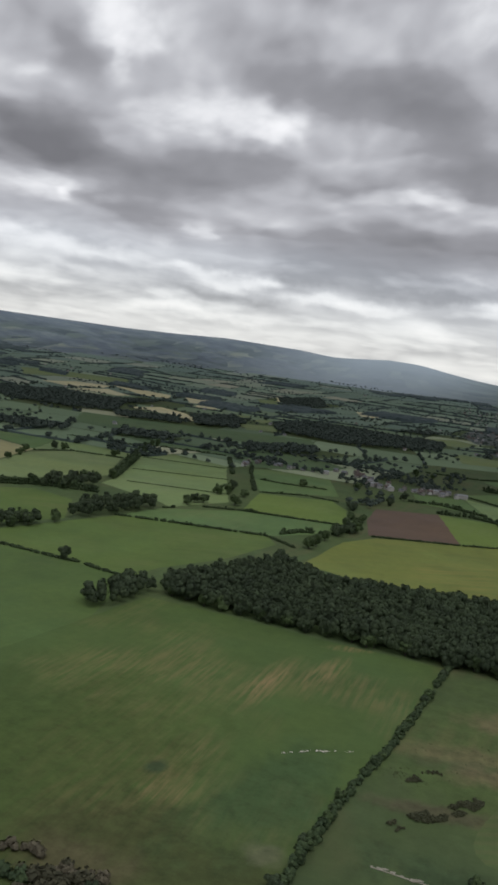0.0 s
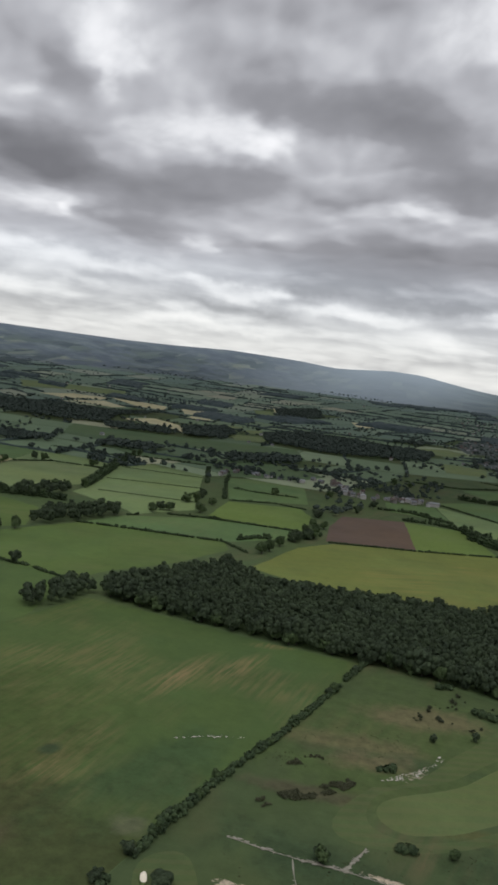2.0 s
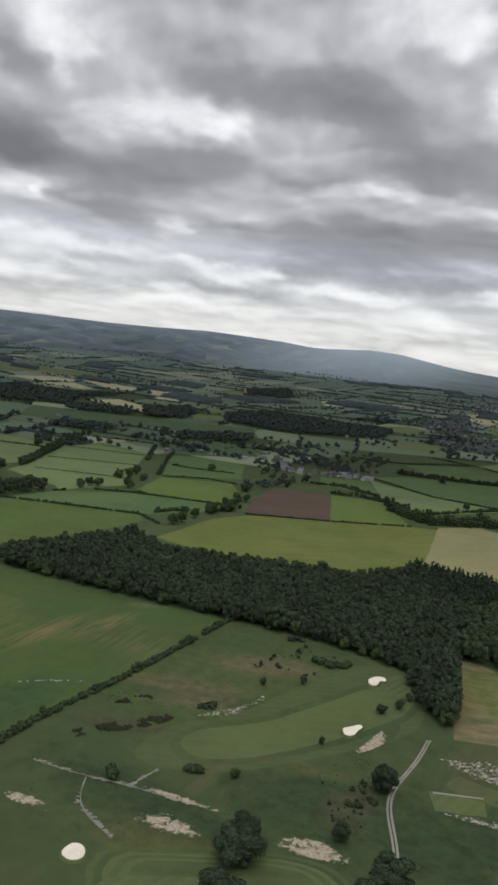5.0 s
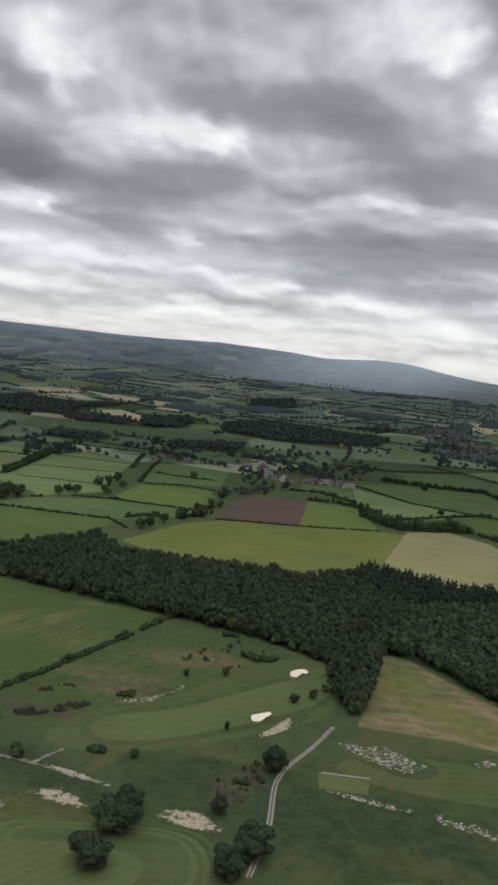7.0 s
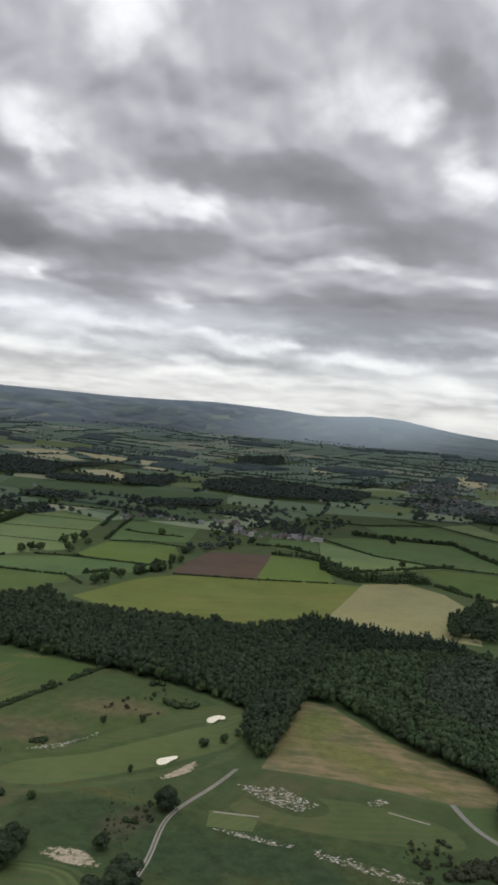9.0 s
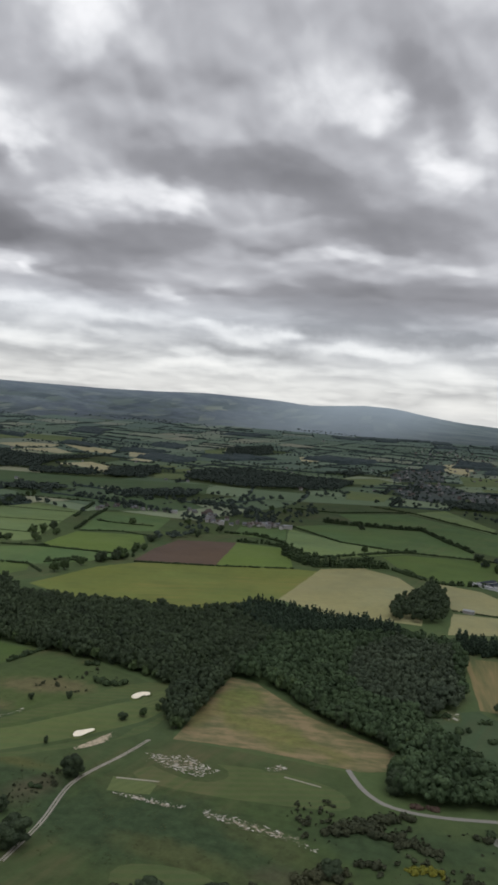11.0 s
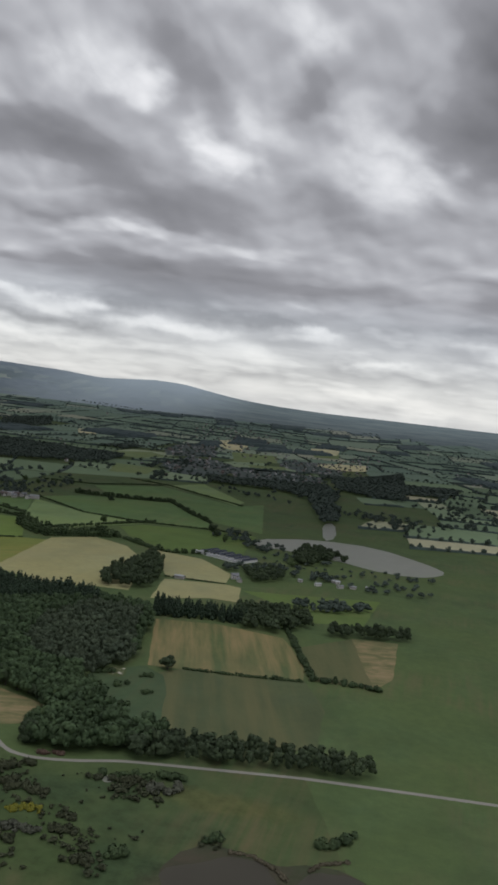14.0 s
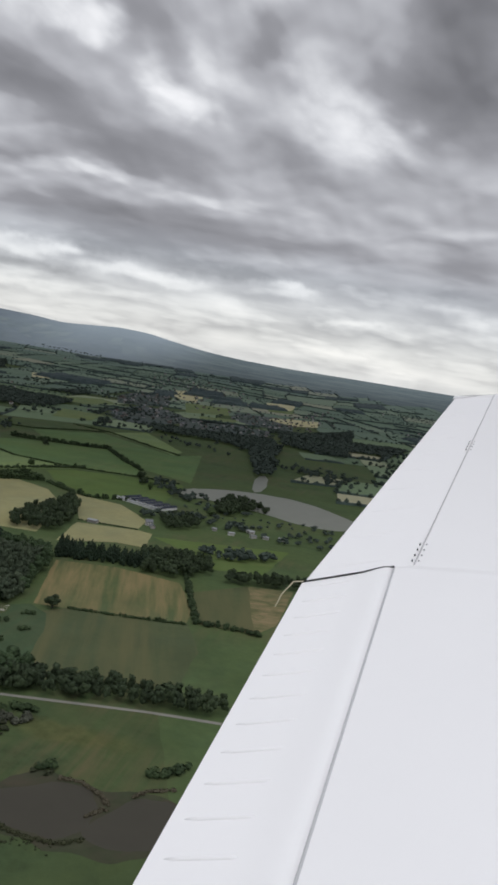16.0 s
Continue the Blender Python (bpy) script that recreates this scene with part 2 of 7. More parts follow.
    for i, (pos, col) in enumerate(SHADES):
        e = r.color_ramp.elements[i] if i < 2 else r.color_ramp.elements.new(pos)
        e.position, e.color = pos, (*col, 1)
    em, clear, both, end = nt.nodes.new("ShaderNodeEmission"), nt.nodes.new("ShaderNodeBsdfTransparent"), nt.nodes.new("ShaderNodeMixShader"), nt.nodes.new("ShaderNodeOutputMaterial")
    nt.links.new(r.outputs[0], em.inputs[0])
    # the layer frays into the far banks
    fray = nt.nodes.new("ShaderNodeMapRange")
    for i, q in enumerate((1.92, 2.2, 0.0, 1.0)):
        fray.inputs[i + 1].default_value = q
    nt.links.new(out_, fray.inputs[0])
    nt.links.new(fray.outputs[0], both.inputs[0])
    nt.links.new(em.outputs[0], both.inputs[1])
    nt.links.new(clear.outputs[0], both.inputs[2])
    nt.links.new(both.outputs[0], end.inputs[0])
    return m


def cloud_layer():
    """A gently heaved sheet in rings about the middle of the flight."""
    bearings, verts, faces = range(-26, 56, 2), [], []
    dists = [760 * 1.06 ** i for i in range(32)]
    for d in dists:
        for a in bearings:
            x, y = 200 - d * math.sin(radians(a)), -20 + d * math.cos(radians(a))
            verts.append((x, y, 640 + 9 * noise.noise((x * 0.004, y * 0.004, 2.0))))
    n = len(bearings)
    for i in range(len(dists) - 1):
        for j in range(n - 1):
            faces.append((i * n + j, i * n + j + 1, (i + 1) * n + j + 1, (i + 1) * n + j))
    me = bpy.data.meshes.new("backdrop_clouds")
    me.from_pydata(verts, [], faces)
    me.materials.append(cloud_material())
    me.polygons.foreach_set("use_smooth", [True] * len(faces))
    return tagged(new("backdrop_clouds", me), "grey heaped cloud layer with bright gaps", "clouds", kind="structure")


cloud_layer()


# ---- materials ----
def material(name, rough=0.9, metal=0.0, spec=0.2):
    m = bpy.data.materials.new(name)
    m.use_nodes = True
    b = m.node_tree.nodes["Principled BSDF"]
    b.inputs["Roughness"].default_value, b.inputs["Metallic"].default_value = rough, metal
    b.inputs["Specular IOR Level"].default_value = spec
    return m, m.node_tree, b


def tnoise(nt, scale, detail=4.0, rough=0.6, stretch=(1, 1, 1), turn=0.0, distort=0.0, lie=None):
    """Noise in world metres; scale is in cycles a metre."""
    tc = nt.nodes.new("ShaderNodeNewGeometry")
    mp = nt.nodes.new("ShaderNodeMapping")
    mp.inputs["Scale"].default_value = stretch
    mp.inputs["Rotation"].default_value = (0, 0, radians(turn))
    n = nt.nodes.new("ShaderNodeTexNoise")
    for k, v in (("Scale", scale), ("Detail", detail), ("Roughness", rough), ("Distortion", distort)):
        n.inputs[k].default_value = v
    place = tc.outputs["Position"]
    if lie is not None:
        # drawn out along a bearing, in degrees from the x axis
        tm = nt.nodes.new("ShaderNodeMapping")
        tm.inputs["Rotation"].default_value = (0, 0, radians(90 - lie))
        nt.links.new(place, tm.inputs[0])
        place = tm.outputs[0]
    nt.links.new(place, mp.inputs[0])
    nt.links.new(mp.outputs[0], n.inputs["Vector"])
    return n.outputs["Fac"]


def ramp2(nt, fac, stops):
    r = nt.nodes.new("ShaderNodeValToRGB")
    nt.links.new(fac, r.inputs[0])
    for i, (pos, col) in enumerate(stops):
        e = r.color_ramp.elements[i] if i < 2 else r.color_ramp.elements.new(pos)
        e.position, e.color = pos, (*col, 1)
    return r.outputs[0]


def mix(nt, fac, a, b, blend="MIX"):
    m = nt.nodes.new("ShaderNodeMix")
    m.data_type, m.blend_type = "RGBA", blend
    for sock, v in ((m.inputs[0], fac), (m.inputs[6], a), (m.inputs[7], b)):
        if isinstance(v, (int, float)):
            sock.default_value = v
        elif isinstance(v, tuple):
            sock.default_value = (*v, 1)
        else:
            nt.links.new(v, sock)
    return m.outputs[2]


def maprange(nt, v, a, b, c=0.0, d=1.0):
    n = nt.nodes.new("ShaderNodeMapRange")
    n.inputs[1].default_value, n.inputs[2].default_value, n.inputs[3].default_value, n.inputs[4].default_value = a, b, c, d
    nt.links.new(v, n.inputs[0])
    return n.outputs[0]


def relief(nt, b, fac, strength, dist):
    n = nt.nodes.new("ShaderNodeBump")
    n.inputs["Strength"].default_value, n.inputs["Distance"].default_value = strength, dist
    nt.links.new(fac, n.inputs["Height"])
    nt.links.new(n.outputs[0], b.inputs["Normal"])


def tone(c, k):
    return tuple(v * k for v in c)


def turf(name, col, dry=None, dry_amount=0.3, stripes=0.0, turn=0.0, pitch=6.0, patch=0.02, over=None, zones=(), lie=85, dry_zones=(), comb=0.17):
    """Grass or crop: broad patches, tufts, and faint working lines that run at a bearing."""
    m, nt, b = material(name, 0.95, 0, 0.1)
    dry = dry or tone(col, 1.35)
    col, dry = (col[0] * 0.94, col[1] * 1.0, col[2] * 1.45), (dry[0] * 0.88, dry[1] * 0.88, dry[2] * 1.05)
    broad, tuft, grit = tnoise(nt, patch, 5, 0.62), tnoise(nt, 0.16, 5, 0.7), tnoise(nt, 1.4, 3, 0.7)
    c = ramp2(nt, broad, ((0.3, tone(col, 0.72)), (0.7, tone(col, 1.26))))
    # drier and lusher stretches
    c = mix(nt, maprange(nt, tnoise(nt, 0.0085, 3, 0.5), 0.42, 0.62, 0, 0.55), c, (col[0] * 1.30, col[1] * 1.15, col[2] * 0.86))
    mid = tnoise(nt, 0.055, 6, 0.66, (1, 0.6, 1), turn + 20, 0.3)
    c = mix(nt, maprange(nt, mid, 0.40, 0.62, 0, 0.5), c, (col[0] * 1.22, col[1] * 1.12, col[2] * 0.95))
    c = mix(nt, maprange(nt, tuft, 0.35, 0.75, 0, 0.5), c, tone(col, 0.55))
    streak = tnoise(nt, comb, 6, 0.62, (1.0, 0.42 if comb == 0.13 else 0.08, 1.0), 0.0, 0.2, lie)
    spot = tnoise(nt, 0.011, 3, 0.5)
    amount = nt.nodes.new("ShaderNodeMath")
    amount.operation = "MULTIPLY"
    nt.links.new(maprange(nt, streak, 0.39, 0.62), amount.inputs[0])
    gate = maprange(nt, spot, 0.48 if dry_amount < 1 else 0.2, 0.62 if dry_amount < 1 else 0.45, 0, dry_amount)
    for (zx, zy), rx, ry, zturn in dry_zones:
        geo, mp, ln, most = nt.nodes.new("ShaderNodeNewGeometry"), nt.nodes.new("ShaderNodeMapping"), nt.nodes.new("ShaderNodeVectorMath"), nt.nodes.new("ShaderNodeMath")
        mp.vector_type, ln.operation, most.operation = "TEXTURE", "LENGTH", "MAXIMUM"
        mp.inputs["Location"].default_value, mp.inputs["Rotation"].default_value, mp.inputs["Scale"].default_value = (zx, zy, 0), (0, 0, radians(zturn)), (rx, ry, 1000)
        nt.links.new(geo.outputs["Position"], mp.inputs[0])
        nt.links.new(mp.outputs[0], ln.inputs[0])
        nt.links.new(gate, most.inputs[0])
        nt.links.new(maprange(nt, ln.outputs["Value"], 1.2, 0.3, 0, 1), most.inputs[1])
        gate = most.outputs[0]
    nt.links.new(gate, amount.inputs[1])
    c = mix(nt, amount.outputs[0], c, dry)
    if stripes:
        tc, mp, wv = nt.nodes.new("ShaderNodeNewGeometry"), nt.nodes.new("ShaderNodeMapping"), nt.nodes.new("ShaderNodeTexWave")
        mp.inputs["Rotation"].default_value = (0, 0, radians(turn))
        wv.inputs["Scale"].default_value, wv.inputs["Distortion"].default_value, wv.inputs["Detail"].default_value = 0.314 / pitch, 3.5, 3
        wv.inputs["Detail Scale"].default_value = 0.25
        nt.links.new(tc.outputs["Position"], mp.inputs[0])
        nt.links.new(mp.outputs[0], wv.inputs[0])
        c = mix(nt, maprange(nt, wv.outputs["Fac"], 0.35, 0.75, 0, stripes), c, dry)
    c = mix(nt, maprange(nt, grit, 0.3, 0.8, 0, 0.3), c, tone(col, 1.3))
    for (zx, zy), rx, ry, zturn, zcol, zamount in zones:
        # a stretch of other growth or painted dimming that fades raggedly into the turf
        geo, mp, ln = nt.nodes.new("ShaderNodeNewGeometry"), nt.nodes.new("ShaderNodeMapping"), nt.nodes.new("ShaderNodeVectorMath")
        mp.vector_type, ln.operation = "TEXTURE", "LENGTH"
        mp.inputs["Location"].default_value, mp.inputs["Rotation"].default_value, mp.inputs["Scale"].default_value = (zx, zy, 0), (0, 0, radians(zturn)), (rx, ry, 1000)
        nt.links.new(geo.outputs["Position"], mp.inputs[0])
        nt.links.new(mp.outputs[0], ln.inputs[0])
        wob = nt.nodes.new("ShaderNodeMath")
        wob.operation = "ADD"
        nt.links.new(ln.outputs["Value"], wob.inputs[0])
        nt.links.new(maprange(nt, mid, 0.3, 0.7, -0.45, 0.45), wob.inputs[1])
        zc = ramp2(nt, tuft, ((0.3, tone(zcol, 1.25)), (0.7, tone(zcol, 0.65))))
        c = mix(nt, maprange(nt, wob.outputs[0], 1.25, 0.55, 0, zamount), c, zc)
    if over:
        # bare ground that breaks through, thickest in the middle of its patch
        bare, scale, amount = over
        tcg, dst = nt.nodes.new("ShaderNodeTexCoord"), nt.nodes.new("ShaderNodeVectorMath")
        dst.operation = "DISTANCE"
        flat_c = nt.nodes.new("ShaderNodeVectorMath")
        flat_c.operation = "MULTIPLY"
        flat_c.inputs[1].default_value = (1, 1, 0)
        nt.links.new(tcg.outputs["Generated"], flat_c.inputs[0])
        nt.links.new(flat_c.outputs[0], dst.inputs[0])
        dst.inputs[1].default_value = (0.5, 0.5, 0)
        near = maprange(nt, dst.outputs["Value"], 0.18, 0.5, amount, -0.22)
        rag = tnoise(nt, scale, 7, 0.68, (1, 1, 1), 0, 0.4)
        add = nt.nodes.new("ShaderNodeMath")
        add.operation = "ADD"
        nt.links.new(near, add.inputs[0])
        nt.links.new(rag, add.inputs[1])
        tint = ramp2(nt, tnoise(nt, scale * 2.5, 4, 0.6), ((0.35, tone(bare, 0.7)), (0.65, tone(bare, 1.2))))
        c = mix(nt, maprange(nt, add.outputs[0], 0.52, 0.62 if scale > 0.2 else 0.72), c, tint)
    nt.links.new(c, b.inputs["Base Color"])
    relief(nt, b, tuft, 0.35, 0.5)
    return m


def varied(name, col, other, rough=0.9, scale=0.5, per="island", bump=0.3):
    """A surface whose pieces differ a little from one another."""
    m, nt, b = material(name, rough, 0, 0.15)
    if per == "island":
        r = nt.nodes.new("ShaderNodeNewGeometry").outputs["Random Per Island"]
    else:
        r = nt.nodes.new("ShaderNodeObjectInfo").outputs["Random"]
    if "leaves" in name or "needles" in name:
        col, other = (col[0] * 1.0, col[1] * 1.04, col[2] * 1.24), (other[0] * 1.0, other[1] * 1.04, other[2] * 1.16)
    c = mix(nt, r, col, other)
    if "leaves" in name or "needles" in name:
        c = mix(nt, maprange(nt, tnoise(nt, 0.11, 2, 0.5), 0.40, 0.60, 0, 0.72), c, tone(col, 0.58))
    n = tnoise(nt, scale, 5, 0.7)
    c = mix(nt, maprange(nt, n, 0.3, 0.75, 0, 0.45), c, tone(col, 0.6))
    big = tnoise(nt, scale * 0.06, 3, 0.6)
    c = mix(nt, maprange(nt, big, 0.35, 0.7, 0, 0.4), c, tone(other, 1.25))
    nt.links.new(c, b.inputs["Base Color"])
    relief(nt, b, n, bump, 0.3)
    return m


def plain(name, col, rough=0.6, metal=0.0, scale=2.0, wear=0.15, spec=0.4):
    m, nt, b = material(name, rough, metal, spec)
    n = tnoise(nt, scale, 5, 0.65)
    c = mix(nt, maprange(nt, n, 0.35, 0.8, 0, wear * 2), col, tone(col, 0.7))
    nt.links.new(c, b.inputs["Base Color"])
    return m


GREEN, DRY = (0.066, 0.100, 0.030), (0.200, 0.165, 0.070)
M_ground = turf("meadow_ground", (0.062, 0.088, 0.025), (0.12, 0.10, 0.045), 0.5, 0.0, 60, 6, 0.03)
# first zone paints the window's dimming into the near corner of grass
M_big = turf("pasture_streaked", (0.059, 0.089, 0.020), (0.205, 0.150, 0.060), 0.45, 0.0, -8, zones=(((-145, 225), 60, 80, 0, (0.044, 0.064, 0.017), 0.65), ((-82, 200), 52, 30, 0, (0.045, 0.052, 0.019), 0.8), ((-108, 248), 5, 3.4, 85, (0.034, 0.054, 0.024), 0.85), ((-68, 252), 42, 20, 80, (0.038, 0.066, 0.025), 0.7), ((-101, 188), 16, 12, 0, (0.085, 0.068, 0.038), 0.5), ((-58, 220), 8, 6, 0, (0.12, 0.12, 0.07), 0.5)), lie=90.5, dry_zones=(((-102, 230), 52, 15, 90), ((-101, 341), 40, 9, 84), ((-79, 412), 14, 5, 30), ((-82, 369), 30, 8, 80), ((-114, 210), 34, 20, 90)), comb=0.42)
M_past = turf("pasture", (0.090, 0.140, 0.037), DRY, 0.25, 0.0, 20)
M_past_b = turf("pasture_olive", (0.080, 0.118, 0.024), (0.14, 0.145, 0.05), 0.4, 0.04, 15, lie=30)
M_past_d = turf("pasture_deep", (0.067, 0.102, 0.023), (0.12, 0.125, 0.05), 0.3, 0.04, 15, lie=30)
M_light = turf("hay_meadow", (0.140, 0.194, 0.055), (0.20, 0.22, 0.10), 0.3, 0.25, 30, 7)
M_pale = turf("cut_meadow", (0.142, 0.181, 0.053), (0.19, 0.20, 0.09), 0.4, 0.08, 30, 7)
M_bright = turf("young_crop", (0.107, 0.153, 0.028), (0.15, 0.18, 0.06), 0.3, 0.12, 40, 8)
M_yg = turf("ripening_rape", (0.123, 0.144, 0.028), (0.20, 0.18, 0.045), 0.75, 0.10, 61, 16, lie=37)
M_red = turf("ploughed_soil", (0.100, 0.069, 0.036), (0.125, 0.09, 0.06), 0.5, 0.15, 30, 5, lie=37)
M_beige = turf("barley", (0.238, 0.223, 0.081), (0.25, 0.225, 0.10), 0.5, 0.06, -40, 6, lie=40)
M_ripe = turf("ripe_corn", (0.47, 0.425, 0.185), (0.52, 0.475, 0.25), 0.5, 0.0, -40, 6, lie=40)
M_longf = turf("long_pasture", (0.080, 0.122, 0.040), (0.12, 0.14, 0.06), 0.3, 0.06, 30, 12)
M_straw = turf("dry_hay", (0.090, 0.096, 0.032), (0.240, 0.178, 0.080), 1.0, 0.0, -30, 9, 0.05, lie=14, comb=0.13, zones=(((113, 408), 14, 22, 20, (0.105, 0.125, 0.034), 0.75), ((140, 376), 34, 13, -25, (0.120, 0.130, 0.036), 0.7), ((176, 366), 20, 7, -20, (0.115, 0.120, 0.036), 0.6), ((104, 372), 10, 20, 0, (0.135, 0.118, 0.045), 0.6)))
M_hay = turf("green_hay", (0.076, 0.092, 0.028), (0.215, 0.165, 0.065), 1.0, 0.0, 28, 14, lie=103, comb=0.09)
M_olive = turf("grazed_olive", (0.064, 0.076, 0.026), (0.108, 0.104, 0.040), 1.0, 0.0, 8, 16, lie=103, comb=0.05)
M_marsh = turf("boggy_ground", (0.040, 0.046, 0.018), (0.062, 0.052, 0.030), 1.0, 0.0, 8, 16, 0.06, lie=40, comb=0.13)
M_rough = turf("rough_grazing", (0.050, 0.074, 0.026), (0.066, 0.078, 0.032), 0.7, 0.0, 8, 16, 0.05)
M_garden = turf("gardens_and_streets", (0.074, 0.092, 0.060), (0.125, 0.120, 0.104), 0.9, 0.0, 20, 6, 0.03)
M_bramble = varied("dark_bramble", (0.034, 0.035, 0.020), (0.054, 0.052, 0.030), 0.9, 0.8)
ROUGH_C, HEATH_C, OLIVE_C = (0.034, 0.054, 0.024), (0.120, 0.100, 0.052), (0.088, 0.086, 0.030)
GOLF_ZONES = (
    ((168, 262), 115, 64, 0, (0.040, 0.062, 0.021), 0.68), ((2, 335), 50, 75, -10, (0.064, 0.094, 0.026), 0.5),
    ((295.2, 247.1), 18, 12, 0, ROUGH_C, 0.7), ((319.2, 251.0), 24, 15, 0, (0.055, 0.050, 0.030), 0.75),
    ((122.5, 240.3), 44, 14, 0, ROUGH_C, 0.6), ((148.0, 265.4), 40, 10, -10, ROUGH_C, 0.45), ((179.7, 258.5), 40, 14, 0, ROUGH_C, 0.5), ((5, 222), 32, 10, -10, ROUGH_C, 0.6),
    ((149.3, 256.4), 46, 20, 0, ROUGH_C, 0.6), ((117.8, 277.2), 26, 8, 0, ROUGH_C, 0.4), ((173.7, 277.0), 30, 8, -20, ROUGH_C, 0.5), ((293.0, 285.7), 30, 12, 0, ROUGH_C, 0.45), ((305.4, 223.6), 30, 14, 0, ROUGH_C, 0.5),
    ((11.6, 368.1), 26, 13, 20, HEATH_C, 0.7), ((-9.3, 321.0), 28, 11, 14, HEATH_C, 0.6), ((8.9, 316.3), 40, 7, 14, ROUGH_C, 0.6), ((-1, 310), 16, 9, 20, HEATH_C, 0.7),
    ((20.8, 232.4), 34, 9, -20, ROUGH_C, 0.6), ((70.3, 264.7), 30, 17, 10, ROUGH_C, 0.75), ((81.0, 261.8), 9, 16, 0, (0.075, 0.062, 0.038), 0.6), ((63.2, 241.1), 20, 7, -8, ROUGH_C, 0.5),
    ((123.0, 253.3), 40, 16, 0, ROUGH_C, 0.8), ((148.3, 265.0), 30, 20, 0, ROUGH_C, 0.6), ((-4, 233), 26, 8, -16, ROUGH_C, 0.7), ((32, 226), 26, 9, -10, ROUGH_C, 0.7),
    ((-18.8, 272.0), 18, 6, 8, (0.066, 0.060, 0.034), 0.6), ((-18, 273), 22, 6, 10, (0.066, 0.060, 0.034), 0.6), ((51.0, 279.1), 40, 6, 6, OLIVE_C, 0.6), ((49.4, 207.6), 40, 12, 0, OLIVE_C, 0.6),
    ((156.6, 245.7), 28, 9, 0, OLIVE_C, 0.4), ((187.7, 269.8), 30, 9, -18, OLIVE_C, 0.3), ((214.0, 288.6), 24, 12, 0, ROUGH_C, 0.8), ((238.8, 301.3), 24, 12, 0, ROUGH_C, 0.7), ((204.2, 251.5), 18, 8, 0, (0.066, 0.060, 0.034), 0.6),
    ((267.9, 310.1), 14, 8, 0, ROUGH_C, 0.8), ((287.1, 321.3), 16, 8, 0, ROUGH_C, 0.8), ((289.4, 260.6), 14, 10, 0, ROUGH_C, 0.8), ((324.9, 274.2), 12, 9, 0, ROUGH_C, 0.7), ((315.6, 313.9), 30, 10, 0, OLIVE_C, 0.5))
GOLF_C, GOLF_D = (0.053, 0.072, 0.021), (0.125, 0.098, 0.043)
M_golf = turf("rough_golf_grass", GOLF_C, GOLF_D, 0.7, 0.0, 60, 6, 0.03, None, GOLF_ZONES)
M_baresand = turf("sand_in_grass", GOLF_C, GOLF_D, 0.7, 0.0, 60, 6, 0.03, ((0.34, 0.285, 0.20), 0.38, 0.15), GOLF_ZONES)
M_stony = turf("stones_in_grass", GOLF_C, GOLF_D, 0.7, 0.0, 60, 6, 0.03, ((0.26, 0.225, 0.165), 0.45, 0.03), GOLF_ZONES)
M_semi = turf("mown_semi_rough", (0.064, 0.086, 0.023), (0.125, 0.105, 0.044), 0.5, 0.2, 62, 5, 0.03)
M_fair = turf("fairway", (0.084, 0.108, 0.028), (0.115, 0.118, 0.042), 0.5, 0.3, 64, 8)
M_green = turf("putting_green", (0.084, 0.102, 0.028), (0.115, 0.140, 0.046), 0.3, 0.4, 20, 4)
M_sand = varied("bunker_sand", (0.66, 0.60, 0.46), (0.72, 0.66, 0.52), 0.95, 0.6)
M_soil = varied("bare_sandy_soil", (0.17, 0.16, 0.12), (0.27, 0.25, 0.195), 0.95, 0.4)
M_stone = varied("pale_stones", (0.24, 0.22, 0.175), (0.50, 0.47, 0.40), 0.9, 1.0)
M_track = varied("gravel_track", (0.19, 0.175, 0.14), (0.26, 0.24, 0.195), 0.95, 0.5)
M_road = varied("worn_tarmac", (0.155, 0.150, 0.128), (0.21, 0.20, 0.17), 0.9, 0.4)
M_leaf = varied("broad_leaves", (0.043, 0.065, 0.022), (0.073, 0.102, 0.034), 0.8, 0.7)
M_leaf_d = varied("dark_leaves", (0.033, 0.047, 0.021), (0.050, 0.067, 0.028), 0.8, 0.7)
M_leaf_m = varied("mixed_leaves", (0.036, 0.058, 0.022), (0.060, 0.088, 0.034), 0.8, 0.7)
M_leaf_g = varied("greyish_leaves", (0.044, 0.060, 0.030), (0.072, 0.088, 0.046), 0.8, 0.7)
M_needle = varied("conifer_needles", (0.025, 0.040, 0.021), (0.040, 0.059, 0.030), 0.8, 0.7)
M_hedge = varied("hedge_leaves", (0.031, 0.048, 0.019), (0.053, 0.075, 0.027), 0.85, 0.8)
M_scrub = varied("heath_scrub", (0.037, 0.043, 0.021), (0.054, 0.056, 0.029), 0.9, 0.8)
M_thorn = varied("dark_thorn", (0.027, 0.034, 0.018), (0.050, 0.055, 0.029), 0.9, 0.8)
M_tuss = varied("tussock_grass", (0.050, 0.062, 0.026), (0.070, 0.078, 0.034), 0.9, 0.8)
M_brown = varied("brown_bramble", (0.066, 0.060, 0.038), (0.098, 0.086, 0.056), 0.9, 0.8)
M_rust = varied("rusty_bramble", (0.066, 0.046, 0.034), (0.092, 0.062, 0.046), 0.9, 0.8)
M_willow = varied("grey_scrub", (0.050, 0.056, 0.038), (0.074, 0.078, 0.056), 0.9, 0.8)
M_gorse = varied("yellow_gorse", (0.19, 0.17, 0.02), (0.10, 0.11, 0.02), 0.9, 0.8)
M_bark = varied("bark", (0.045, 0.040, 0.034), (0.06, 0.052, 0.044), 0.9, 1.5)
# far foliage is bluer and paler: haze put into the leaf colours
M_farleaf_c = varied("hazed_upland_wood", (0.056, 0.077, 0.078), (0.072, 0.096, 0.094), 0.9, 0.05)
